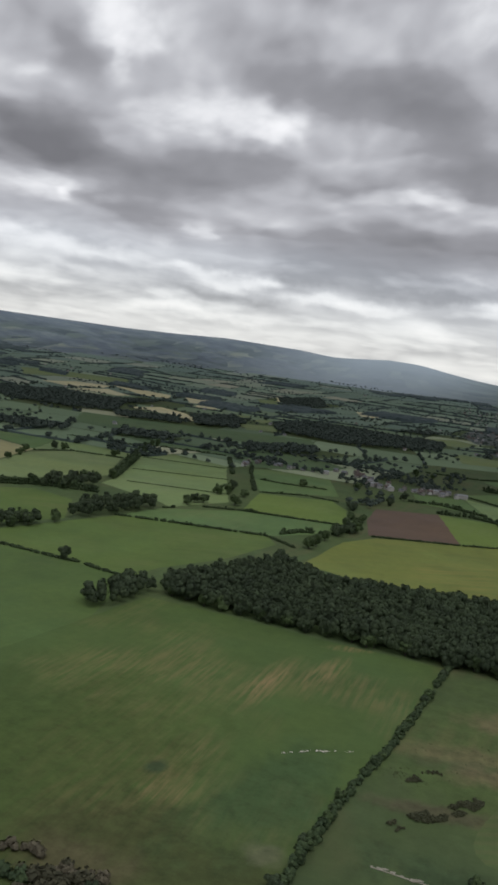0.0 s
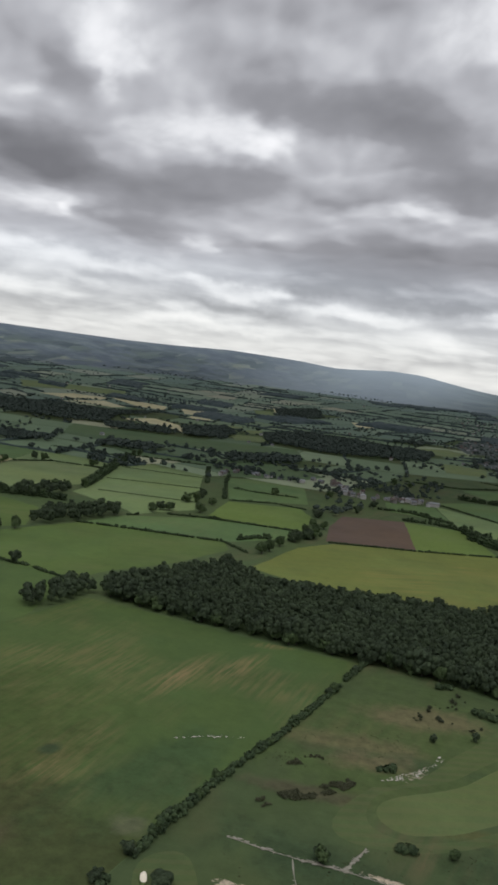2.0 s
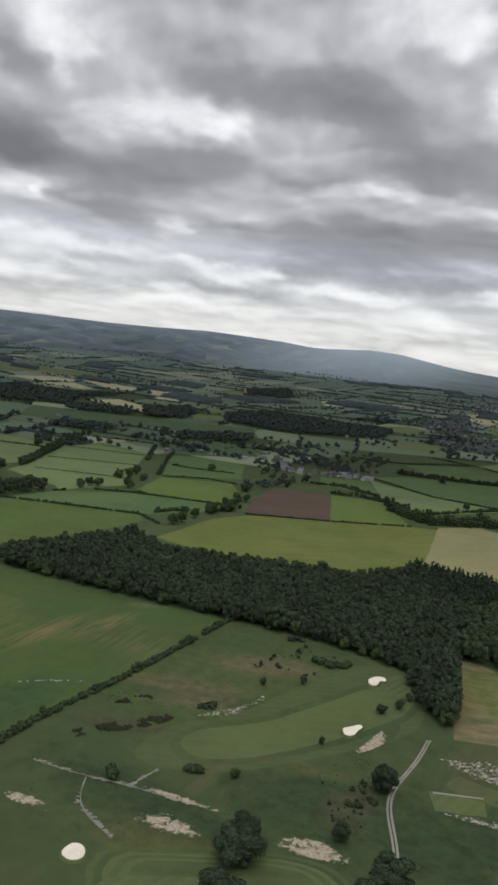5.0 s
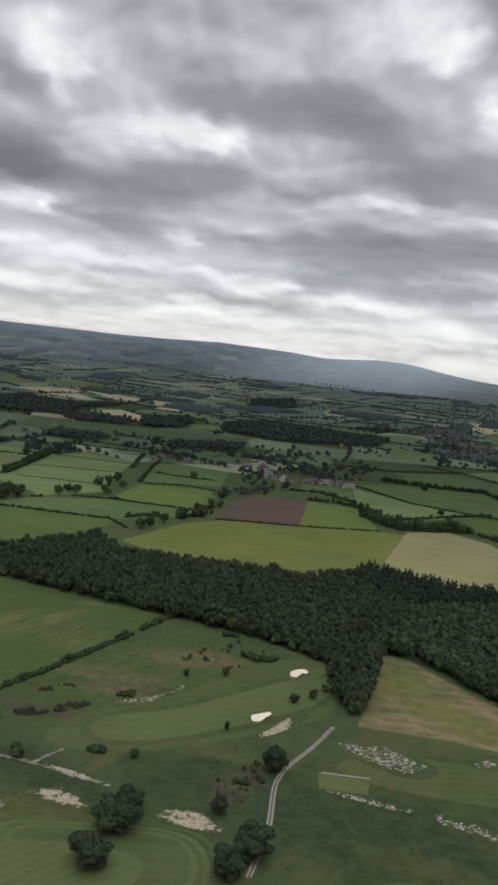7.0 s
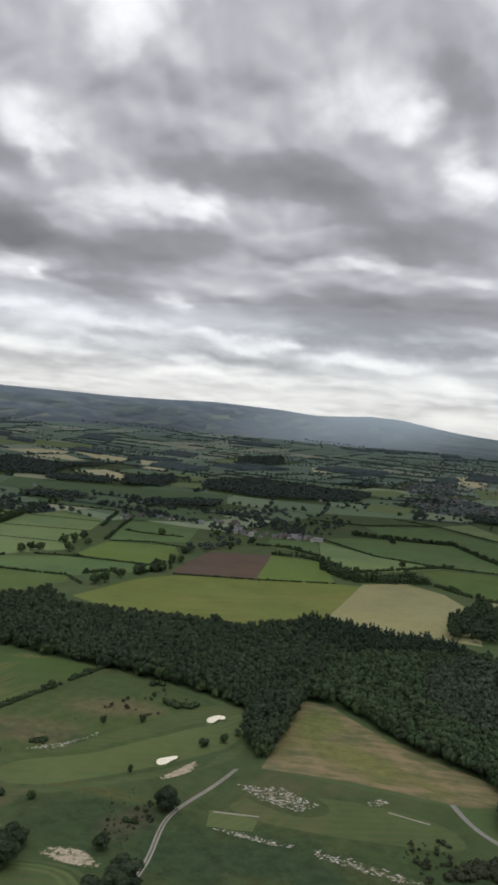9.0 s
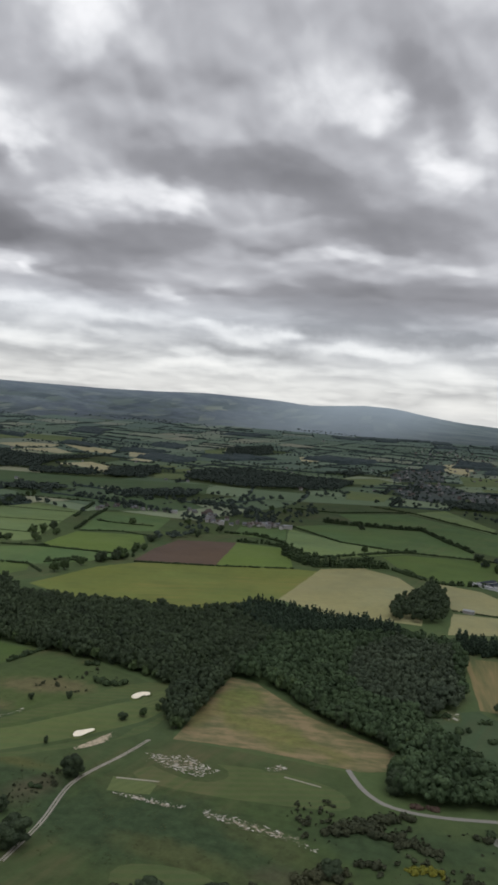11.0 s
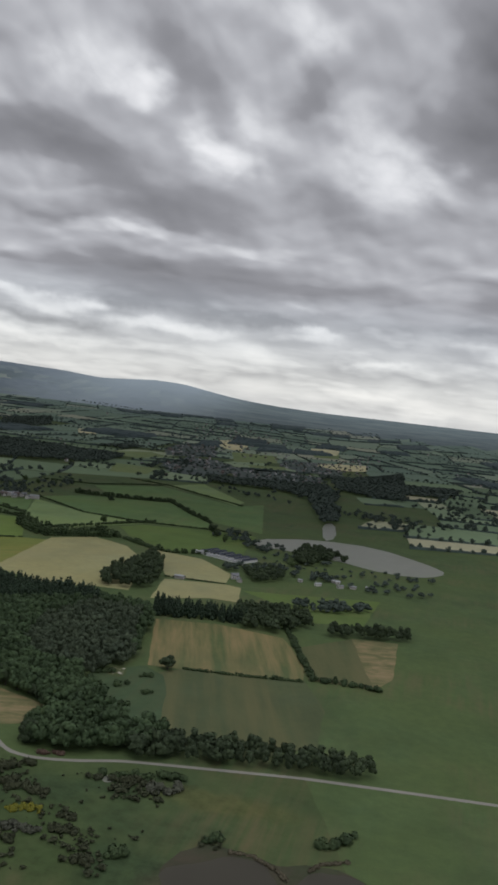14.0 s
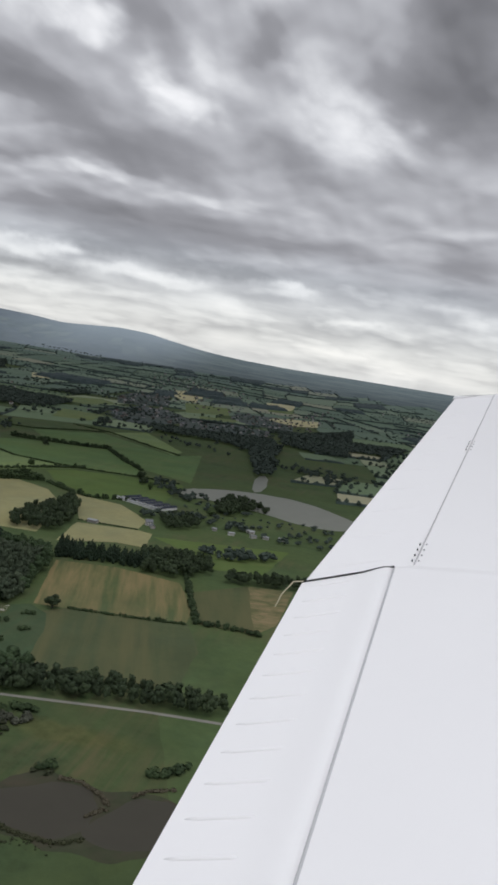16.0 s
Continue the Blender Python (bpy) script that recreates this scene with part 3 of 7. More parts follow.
M_farleaf = varied("hazed_tree_crowns", (0.044, 0.059, 0.049), (0.061, 0.081, 0.063), 0.9, 0.05)
M_farhedge = varied("hazed_hedge_leaves", (0.060, 0.080, 0.062), (0.080, 0.106, 0.080), 0.9, 0.05)


def far_fields_material(grey=0.0, name="hazed_patchwork_fields"):
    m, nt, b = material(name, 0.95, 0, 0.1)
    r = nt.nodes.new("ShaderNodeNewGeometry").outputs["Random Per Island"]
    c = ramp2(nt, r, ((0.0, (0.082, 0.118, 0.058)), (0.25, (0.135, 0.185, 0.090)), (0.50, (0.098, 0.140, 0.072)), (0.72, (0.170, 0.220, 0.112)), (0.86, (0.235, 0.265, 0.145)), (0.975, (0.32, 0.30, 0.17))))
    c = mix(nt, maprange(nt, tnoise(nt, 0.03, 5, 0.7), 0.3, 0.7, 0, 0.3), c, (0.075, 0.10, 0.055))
    # distance haze painted into the colour: greyed by tier, then lifted and blued
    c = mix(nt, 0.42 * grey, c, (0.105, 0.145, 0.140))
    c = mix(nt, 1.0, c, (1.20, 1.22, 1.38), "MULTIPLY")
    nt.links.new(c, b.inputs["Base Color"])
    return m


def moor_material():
    """Heather tops, hill pastures in small walled plots lower down, with distance haze painted into the colours."""
    m, nt, b = material("hazed_hill_pasture_and_heather", 0.95, 0, 0.1)
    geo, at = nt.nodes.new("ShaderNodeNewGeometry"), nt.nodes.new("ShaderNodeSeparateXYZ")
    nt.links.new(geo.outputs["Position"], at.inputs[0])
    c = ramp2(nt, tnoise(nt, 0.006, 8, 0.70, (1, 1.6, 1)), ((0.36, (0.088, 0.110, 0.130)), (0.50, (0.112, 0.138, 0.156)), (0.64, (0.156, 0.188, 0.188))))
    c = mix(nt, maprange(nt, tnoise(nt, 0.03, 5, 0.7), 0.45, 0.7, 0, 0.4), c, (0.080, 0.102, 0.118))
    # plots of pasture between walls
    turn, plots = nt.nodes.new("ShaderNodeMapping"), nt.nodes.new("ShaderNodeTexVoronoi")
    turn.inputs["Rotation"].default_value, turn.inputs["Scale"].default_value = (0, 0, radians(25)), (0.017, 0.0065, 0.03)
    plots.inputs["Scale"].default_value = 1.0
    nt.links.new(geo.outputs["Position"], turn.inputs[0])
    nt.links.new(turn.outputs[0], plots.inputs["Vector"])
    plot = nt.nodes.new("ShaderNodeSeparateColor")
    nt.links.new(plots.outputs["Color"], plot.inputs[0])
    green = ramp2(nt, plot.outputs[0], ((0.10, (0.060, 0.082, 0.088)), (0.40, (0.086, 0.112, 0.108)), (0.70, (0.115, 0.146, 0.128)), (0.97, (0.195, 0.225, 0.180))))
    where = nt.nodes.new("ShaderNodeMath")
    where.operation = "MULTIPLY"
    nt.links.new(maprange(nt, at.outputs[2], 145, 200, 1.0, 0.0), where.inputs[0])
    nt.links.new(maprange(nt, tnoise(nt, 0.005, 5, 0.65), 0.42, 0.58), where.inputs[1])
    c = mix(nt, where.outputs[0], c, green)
    # the last hill stands farther off, so a paler haze colour is painted over it
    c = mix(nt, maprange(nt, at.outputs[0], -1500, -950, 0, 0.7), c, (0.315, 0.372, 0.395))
    # east of it the far plain is wooded, its colours hazed as well
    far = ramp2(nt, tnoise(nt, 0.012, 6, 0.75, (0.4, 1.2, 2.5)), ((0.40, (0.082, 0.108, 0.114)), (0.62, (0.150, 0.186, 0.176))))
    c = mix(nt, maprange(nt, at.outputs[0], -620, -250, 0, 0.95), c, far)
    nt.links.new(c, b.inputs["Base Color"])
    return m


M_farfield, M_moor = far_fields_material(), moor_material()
M_farfield_b, M_farfield_c = far_fields_material(0.7, "hazed_upland_fields"), far_fields_material(1.0, "hazed_hill_foot_fields")
M_wall_w = varied("painted_render", (0.56, 0.55, 0.52), (0.27, 0.25, 0.225), 0.85, 0.5, "object", 0.1)
M_wall_b = varied("brick_wall", (0.15, 0.14, 0.125), (0.25, 0.24, 0.215), 0.9, 0.5, "object", 0.1)
M_roof = varied("roof_tiles", (0.080, 0.060, 0.052), (0.125, 0.098, 0.086), 0.85, 0.8, "object", 0.2)
M_slate = varied("slate_roof", (0.085, 0.090, 0.098), (0.20, 0.205, 0.215), 0.8, 0.8, "object", 0.2)
M_tin = varied("sheet_roof", (0.10, 0.105, 0.11), (0.36, 0.37, 0.37), 0.6, 0.4, "object", 0.1)
M_limewash = plain("white_boarding", (0.62, 0.62, 0.60), 0.7, 0, 1.0, 0.2)
M_blue = plain("dark_sheet_roof", (0.030, 0.036, 0.050), 0.8, 0.0, 0.4, 0.25, 0.15)
M_pane = plain("window_glass", (0.03, 0.035, 0.04), 0.1, 0.0, 1.0, 0.1, 0.6)
M_white = plain("white_aircraft_paint", (0.765, 0.755, 0.735), 0.28, 0.0, 1.3, 0.03, 0.5)
M_gap = plain("dark_gap", (0.02, 0.02, 0.02), 0.9, 0, 2.0, 0.1)
M_seam = plain("grey_seam", (0.46, 0.46, 0.46), 0.8, 0, 2.0, 0.1)
M_wick = plain("weathered_wick", (0.42, 0.38, 0.26), 0.6, 0, 9.0, 0.2)


def water_material(name, col, rough):
    m, nt, b = material(name, rough, 0, 0.12)
    nt.links.new(mix(nt, tnoise(nt, 0.05, 4, 0.6), col, tone(col, 1.4)), b.inputs["Base Color"])
    relief(nt, b, tnoise(nt, 0.9, 4, 0.6), 0.06, 0.2)
    return m


M_lake, M_pond = water_material("grey_water", (0.125, 0.130, 0.104), 0.45), water_material("muddy_water", (0.036, 0.033, 0.024), 0.6)

# ---- the lie of the land ----
CENTRE = (200.0, -20.0)
RIDGE = [(-40, 152), (-20, 150), (-8, 148), (1.5, 149), (4.5, 156), (6.5, 166), (8, 178), (9.5, 196), (11.5, 222), (13.5, 227), (15, 218), (17, 206), (18, 211), (19.5, 222), (21.5, 228), (24.5, 236), (28, 226), (31.6, 222), (35.3, 226), (38.9, 229), (60, 262), (80, 200), (110, 150)]
RIDGE.sort()


def smooth(a, b, v):
    k = min(1.0, max(0.0, (v - a) / (b - a)))
    return k * k * (3 - 2 * k)


def ridge_height(a):
    if a <= RIDGE[0][0]:
        return RIDGE[0][1]
    for (a0, h0), (a1, h1) in zip(RIDGE, RIDGE[1:]):
        if a <= a1:
            return h0 + (h1 - h0) * (a - a0) / (a1 - a0)
    return RIDGE[-1][1]


def land(x, y):
    """Height of the ground: a plain that climbs to hills all along the horizon."""
    dx, dy = x - CENTRE[0], y - CENTRE[1]
    d = math.hypot(dx, dy)
    if d < 2200:
        return 0.0
    a = math.degrees(math.atan2(-dx, dy))
    front = smooth(120, 85, abs(a - 10))
    base = 150.0 * min(1.0, (d - 2200) / 2500) ** 1.35 * front
    top = ridge_height(a)
    hill = (top - 150.0) * front * (smooth(3700, 4600, d) if top > 150 else smooth(3000, 4600, d))
    wave = 5.0 * noise.noise((x * 0.0016, y * 0.0016, 3.0)) * smooth(2300, 3000, d) * smooth(4600, 4300, d)
    return base + hill + wave - 25 * smooth(4620, 4740, d) * front


def inside(x, y, poly):
    hit, n = False, len(poly)
    for i in range(n):
        (x0, y0), (x1, y1) = poly[i], poly[i - 1]
        if (y0 > y) != (y1 > y) and x < (x1 - x0) * (y - y0) / (y1 - y0) + x0:
            hit = not hit
    return hit


def mesh_object(name, verts, faces, mat, parent=None, smooth_shade=False):
    me = bpy.data.meshes.new(name)
    me.from_pydata([tuple(v) for v in verts], [], [tuple(f) for f in faces])
    me.materials.append(mat)
    if smooth_shade:
        me.polygons.foreach_set("use_smooth", [True] * len(me.polygons))
    ob = new(name, me)
    if parent:
        ob.parent = parent
    return ob


def part(name, bm, mat, parent=None, label=""):
    me = bpy.data.meshes.new(name)
    bm.to_mesh(me)
    bm.free()
    me.materials.append(mat)
    ob = new(name, me)
    ob.parent = parent
    return tagged(ob, label)


def ground_sheet():
    """One sheet in rings about the middle of the flight, finer towards the hills in front."""
    angles = [a * 3.0 - 180 for a in range(40)] + [-60 + a * 0.75 for a in range(200)] + [90 + a * 3.0 for a in range(30)]
    radii = [0, 60, 150, 300, 500, 750, 1000, 1300, 1600, 1900] + [2200 + 60 * i for i in range(43)]
    verts, faces, na = [], [], len(angles)
    for r in radii:
        for a in angles:
            x, y = CENTRE[0] - r * math.sin(radians(a)), CENTRE[1] + r * math.cos(radians(a))
            verts.append((x, y, land(x, y)))
    for i in range(len(radii) - 1):
        for j in range(na):
            k = (j + 1) % na
            faces.append((i * na + j, i * na + k, (i + 1) * na + k, (i + 1) * na + j)[::-1])
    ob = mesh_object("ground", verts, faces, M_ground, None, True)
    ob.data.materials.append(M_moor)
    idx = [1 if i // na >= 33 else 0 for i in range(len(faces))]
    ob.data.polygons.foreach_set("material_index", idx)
    return tagged(ob, "wide green farmland rising to distant moorland hills", "ground", kind="structure")


ground_sheet()
layer = [0.05]


def ring(poly, step, amp):
    out = []
    for i, (x1, y1) in enumerate(poly):
        x0, y0 = poly[i - 1]
        n = max(1, int(math.hypot(x1 - x0, y1 - y0) / step))
        for k in range(n):
            f = k / n
            x, y = x0 + (x1 - x0) * f, y0 + (y1 - y0) * f
            v = noise.noise_vector((x * 0.07, y * 0.07, 1.7))
            out.append((x + v.x * amp, y + v.y * amp))
    return out


def soft(poly, times=2):
    """Rounds the corners of an outline."""
    for _ in range(times):
        out = []
        for i, (x1, y1) in enumerate(poly):
            x0, y0 = poly[i - 1]
            out += [(0.75 * x0 + 0.25 * x1, 0.75 * y0 + 0.25 * y1), (0.25 * x0 + 0.75 * x1, 0.25 * y0 + 0.75 * y1)]
        poly = out
    return poly


def patch(name, mat, poly, label, category="field", amp=1.2, step=8.0, kind="structure", lift=0.0):
    """A piece of land cover with its own edge, lying a hand above the sheet."""
    layer[0] += 0.0016
    z = layer[0] + lift
    pts = ring(poly, step, amp)
    bm = bmesh.new()
    top = [bm.verts.new((x, y, z + land(x, y))) for x, y in pts]
    face = bm.faces.new(top)
    if face.normal.z < 0 or sum((pts[i - 1][0] * p[1] - p[0] * pts[i - 1][1]) for i, p in enumerate(pts)) < 0:
        face.normal_flip()
    bmesh.ops.triangulate(bm, faces=[face])
    ob = part(name, bm, mat)
    return tagged(ob, label, category, kind=kind)


def strip(name, mat, pts, width, label, category="track", wobble=0.3):
    """A track or road along a line of points."""
    layer[0] += 0.0016
    line = []
    for (x0, y0), (x1, y1) in zip(pts, pts[1:]):
        n = max(1, int(math.hypot(x1 - x0, y1 - y0) / 4))
        line += [(x0 + (x1 - x0) * k / n, y0 + (y1 - y0) * k / n) for k in range(n)]
    line.append(pts[-1])
    for _ in range(6):
        line = [line[0]] + [tuple(0.25 * a + 0.5 * b + 0.25 * c for a, b, c in zip(line[i - 1], line[i], line[i + 1])) for i in range(1, len(line) - 1)] + [line[-1]]
    verts, faces = [], []
    for i, (x, y) in enumerate(line):
        x0, y0 = line[max(0, i - 1)]
        x1, y1 = line[min(len(line) - 1, i + 1)]
        d = math.hypot(x1 - x0, y1 - y0) or 1
        nx, ny = -(y1 - y0) / d, (x1 - x0) / d
        w = width / 2 * (1 + wobble * noise.noise((x * 0.2, y * 0.2, 5)))
        for s, z in ((w + 0.3, -0.1), (w, layer[0] + 0.06), (-w, layer[0] + 0.06), (-w - 0.3, -0.1)):
            verts.append((x + nx * s, y + ny * s, z))
        if i:
            for k in range(3):
                faces.append((4 * i - 4 + k, 4 * i + k, 4 * i + k + 1, 4 * i - 3 + k))
    return tagged(mesh_object(name, verts, faces, mat), label, category, kind="structure")


# ---- fields ----
patch("field_streaked", M_big, [(-192, 417), (-152, 417), (-118, 417), (-87, 416), (-29, 417), (-42, 284), (-49, 218), (-55, 120), (-300, 120), (-214, 301), (-207, 368), (-199, 417)], "green pasture with dry yellow tractor streaks", step=6)
patch("field_pasture", M_past_d, [(-214, 301), (-207, 368), (-228, 443), (-279, 449), (-329, 451), (-420, 470), (-420, 320)], "green pasture beside a hedge and copse")
patch("field_pasture", M_past_b, [(-329, 451), (-279, 449), (-228, 443), (-223, 479), (-200, 535), (-187, 609), (-202, 632), (-272, 613), (-323, 599), (-338, 546), (-356, 486)], "green pasture beside the dark wood")
patch("field_pasture", M_past, [(-313, 658), (-256, 714), (-164, 737), (-164, 694), (-202, 632), (-272, 613), (-322, 601)], "long green pasture between two hedges")
patch("field_crop", M_bright, [(-259, 722), (-166, 743), (-182, 820), (-209, 864), (-281, 828)], "bright green young crop between hedges")
patch("field_meadow", M_light, [(-530, 1050), (-424, 1082), (-283, 744), (-311, 669), (-325, 682), (-411, 720), (-421, 765)], "light green hay meadow in faint strips")
patch("field_meadow", M_pale, [(-547, 735), (-571, 820), (-552, 888), (-487, 894), (-430, 768), (-454, 704), (-483, 652)], "pale green cut meadow ringed by trees")
patch("field_meadow", M_light, [(-582, 847), (-639, 1009), (-537, 1030), (-484, 902), (-547, 880)], "light green meadow behind a thin hedge")
patch("field_pasture", M_past, [(-718, 959), (-647, 1020), (-582, 847), (-662, 885)], "green pasture on the plain")
patch("field_stubble", M_beige, [(-651, 872), (-582, 847), (-554, 745), (-640, 800)], "pale beige stubble field")
patch("field_pasture", M_past_b, [(-453, 613), (-431, 634), (-381, 621), (-344, 551), (-367, 500)], "green pasture behind the copse trees")
patch("field_crop", M_past, [(-356, 1003), (-273, 1075), (-212, 901), (-286, 842)], "green pasture by the village")
patch("field_ploughed", M_red, [(-137, 716), (-60, 751), (-100, 900), (-161, 864), (-155, 794)], "ploughed reddish brown soil")
patch("field_crop", M_bright, [(-60, 751), (8, 798), (-37, 907), (-100, 900)], "bright green crop beside ploughed soil")
patch("field_rape", M_yg, [(-152, 567), (-148, 666), (-128, 711), (10, 793), (36, 799), (43, 693), (52, 576), (-38, 553), (-75, 540)], "yellow-green ripening crop in faint bands")
patch("field_barley", M_beige, [(46, 654), (34, 813), (70, 852), (115, 826), (150, 767), (162, 706), (173, 642), (144, 640), (111, 622)], "pale beige barley field beyond the wood")
patch("field_barley", M_beige, [(146, 827), (200, 814), (239, 762), (242, 721), (186, 714)], "beige barley field with a hedge along it")
patch("field_barley", M_beige, [(188, 703), (243, 714), (258, 710), (264, 656), (239, 656), (195, 628)], "beige barley field beside dark conifers")
patch("field_hay", M_hay, [(239, 468), (216, 571), (260, 582), (312, 572), (331, 520), (335, 485), (294, 478), (259, 470)], "striped dry hay field of tan and green")
patch("field_grazed", M_olive, [(273.9, 365.6), (251.5, 418.6), (244, 453), (260, 471), (294, 475), (336, 486), (351, 438), (349.6, 382.2), (321.3, 376.2), (286.9, 362.3)], "olive brown grazed field")
patch("field_pasture", M_rough, [(212, 444), (238, 466), (253, 455), (262, 425), (266, 403), (270, 376), (262, 363), (243, 380), (226, 402), (212, 420)], "rough dark green grazing below the wood")
patch("field_pasture", M_past_b, [(261, 700), (383, 736), (369, 639), (320, 623), (299, 666)], "green pasture below white roofed sheds")
patch("field_stubble", M_straw, [(361, 597), (396, 605), (390, 515), (378, 490)], "brown stubble field")
patch("field_pasture", M_olive, [(325, 555), (361, 597), (378, 490), (338, 488)], "olive green pasture")
patch("golf_course", M_golf, [(-31, 423), (-38, 317), (-45, 268), (-48, 229), (-50, 195), (-60, 120), (420, 120), (346.5, 351.2), (293.8, 341.4), (261.1, 335.3), (228.2, 323.0), (214.8, 323.8), (202.3, 335.6), (194.0, 348.1), (107.4, 338.3), (81.7, 397.8), (8.3, 416.3)], "mown olive green grass of a golf course", "golf course", step=6)
patch("field_hay", M_straw, [(95, 439), (112, 439), (153.8, 405.0), (208.1, 381.5), (218.0, 364.1), (197.9, 350.8), (147.2, 348.5), (107.4, 338.3), (105.2, 355.3), (97.3, 408.9)], "triangular tan hay field against the wood")
patch("fairway", M_semi, soft([(-4.7, 253.1), (3.2, 291.1), (22.1, 319.5), (38.8, 361.2), (49.7, 398.4), (79.6, 416.1), (95.6, 349.2), (85.5, 321.3), (62.6, 292.9), (39.3, 262.7), (14.4, 248.8)]), "mown semi-rough round a fairway", "fairway", 0.6, 4)
patch("mown_ring", M_golf, soft([(6.0, 265.2), (7.0, 289.6), (28.8, 309.3), (38.9, 330.2), (51.2, 357.1), (60.4, 375.5), (83.0, 401.7), (90.7, 356.4), (80.7, 331.6), (66.2, 306.0), (52.7, 287.4), (36.1, 267.4), (19.5, 259.0)]), "dark mown band round a fairway", "mown grass", 0.5, 4)
patch("fairway", M_fair, soft([(8.7, 271.5), (11.4, 287.2), (32.1, 305.9), (42.2, 326.3), (54.4, 352.7), (62.9, 370.2), (82.8, 394.0), (87.2, 358.6), (78.0, 335.4), (63.5, 309.4), (50.5, 290.8), (34.6, 271.0), (19.3, 263.5)]), "mown striped golf fairway", "fairway", 0.6, 4)
def mown_rings(poly, label, mats, shrink):
    """Bands of mown grass, each inside the last."""
    cx, cy = sum(p[0] for p in poly) / len(poly), sum(p[1] for p in poly) / len(poly)
    for i, mt in enumerate(mats):
        k = 1 - shrink * i
        patch("mown_ring", mt, soft([(cx + (x - cx) * k, cy + (y - cy) * k) for x, y in poly]), label, "mown grass", 0.4, 3)


patch("putting_green", M_green, soft([(66.5, 391.3), (78.0, 399.9), (87.0, 379.1), (78.8, 367.2), (67.8, 373.7)]), "smooth light putting green", "putting green", 0.3, 3)
patch("tee", M_green, [(104.2, 289.0), (123.7, 295.5), (125.9, 282.1), (109.0, 275.1)], "light mown golf tee", "tee", 0.3, 3)
mown_rings([(11.2, 195.3), (40.7, 210.7), (76.7, 227.7), (93.1, 221.6), (103.1, 197.0), (81.2, 173.3), (47.4, 153.7)], "curved mown band round a golf green", (M_semi, M_golf, M_fair, M_semi, M_fair, M_semi), 0.055)
patch("putting_green", M_green, soft([(20.8, 184.4), (48.3, 199.6), (67.9, 205.2), (78.4, 199.1), (75.0, 183.4), (41.3, 160.7)]), "light olive putting green", "putting green", 0.4, 3)
patch("fairway", M_semi, soft([(-41, 189), (-48, 206), (-38, 218), (-28, 208), (-21, 191), (-29, 178)]), "mown surround of a golf green", "fairway", 0.4, 3)
patch("fairway", M_semi, soft([(137.8, 229.5), (160.0, 240.7), (181.3, 237.8), (186.6, 225.4), (155.6, 207.1)]), "mown grass by dark bushes", "fairway", 0.5, 3)
patch("fairway", M_semi, soft([(104.2, 295.8), (129.3, 324.0), (189.9, 334.5), (210.1, 311.5), (172.3, 299.7), (126.8, 289.7)]), "mown grass between stony banks", "fairway", 0.5, 3)

# ---- tracks, roads and water ----
FARM_TRACK = [(98.1, 331.3), (96.9, 310.1), (91.9, 281.5), (92.1, 271.5), (101.7, 242.0), (105.8, 212.3)]
for side in (-0.8, 0.8):
    strip("track", M_track, [(x + side * 0.7, y + side * 0.4) for x, y in FARM_TRACK], 0.62, "pale wheel rut of a farm track", "track", 0.5)
strip("path", M_soil, [(-29, 231), (-8, 231), (9, 234), (25, 234), (41, 235)], 0.34, "worn sandy footpath", "path", 2.2)
strip("path", M_soil, [(-7, 231), (-1, 214), (19, 204)], 0.34, "worn sandy footpath", "path", 2.2)
strip("path", M_soil, [(9, 234), (12, 249)], 0.34, "worn sandy footpath", "path", 2.2)
strip("path", M_soil, [(106.0, 288.6), (123.9, 294.6)], 0.9, "straight pale path beside a tee", "path", 0.2)
strip("path", M_soil, [(169.8, 327.7), (187.6, 326.7)], 0.9, "straight pale path beside a tee", "path", 0.2)
strip("lane", M_road, [(193.1, 350.5), (202.3, 335.6), (214.8, 323.8), (228.2, 323.0), (250.6, 329.4), (261.1, 335.3), (293.8, 341.4), (346.5, 351.2), (420, 358), (520, 366), (700, 372)], 2.3, "narrow grey country lane below trees", "lane", 0.1)
patch("water_lake", M_lake, soft([(230, 967), (253, 1005), (307, 1041), (382, 1040), (441, 966), (460, 927), (434, 882), (391, 874), (344, 905), (294, 928), (252, 936)], 1), "grey lake water on the plain", "lake", 1.5, 5)
patch("water_pond", M_lake, soft([(311, 1034), (300, 1193), (317, 1220), (327, 1072)], 1), "small pale grey pond", "pond", 1.0)
patch("water_lake", M_lake, soft([(230, 967), (250, 1006), (267, 932), (243, 928)], 1), "pale edge of a lake", "lake", 1.0)
patch("marsh", M_marsh, soft([(299, 268), (314.6, 280.5), (329.5, 279.7), (345.2, 275.3), (357.9, 281.6), (371, 285), (380, 270), (378, 250), (365.0, 238), (353.7, 233.6), (342.0, 231.2), (324.4, 235.4), (309, 239)], 2), "dark boggy ground round a pond", "marsh", 5.0, 3)
patch("water_pond", M_pond, soft([(301.7, 259.4), (313.3, 268.6), (323.9, 276.7), (333.2, 276.2), (340.7, 270.7), (344.7, 264.9), (341.9, 256.7), (343.0, 248.2), (337.2, 240.2), (327.4, 239.2), (315.3, 243.4), (306.1, 245.3)], 1), "muddy brown pond among reeds", "pond", 4.5, 2)
patch("water_pond", M_pond, soft([(341.1, 245.2), (342.8, 254.0), (347.7, 262.1), (356.3, 274.7), (368.0, 282.1), (375.7, 277.6), (377.4, 258.7), (369.9, 245.9), (357.1, 241.0)], 1), "dark shallow pool beside the pond", "pond", 4.5, 2)


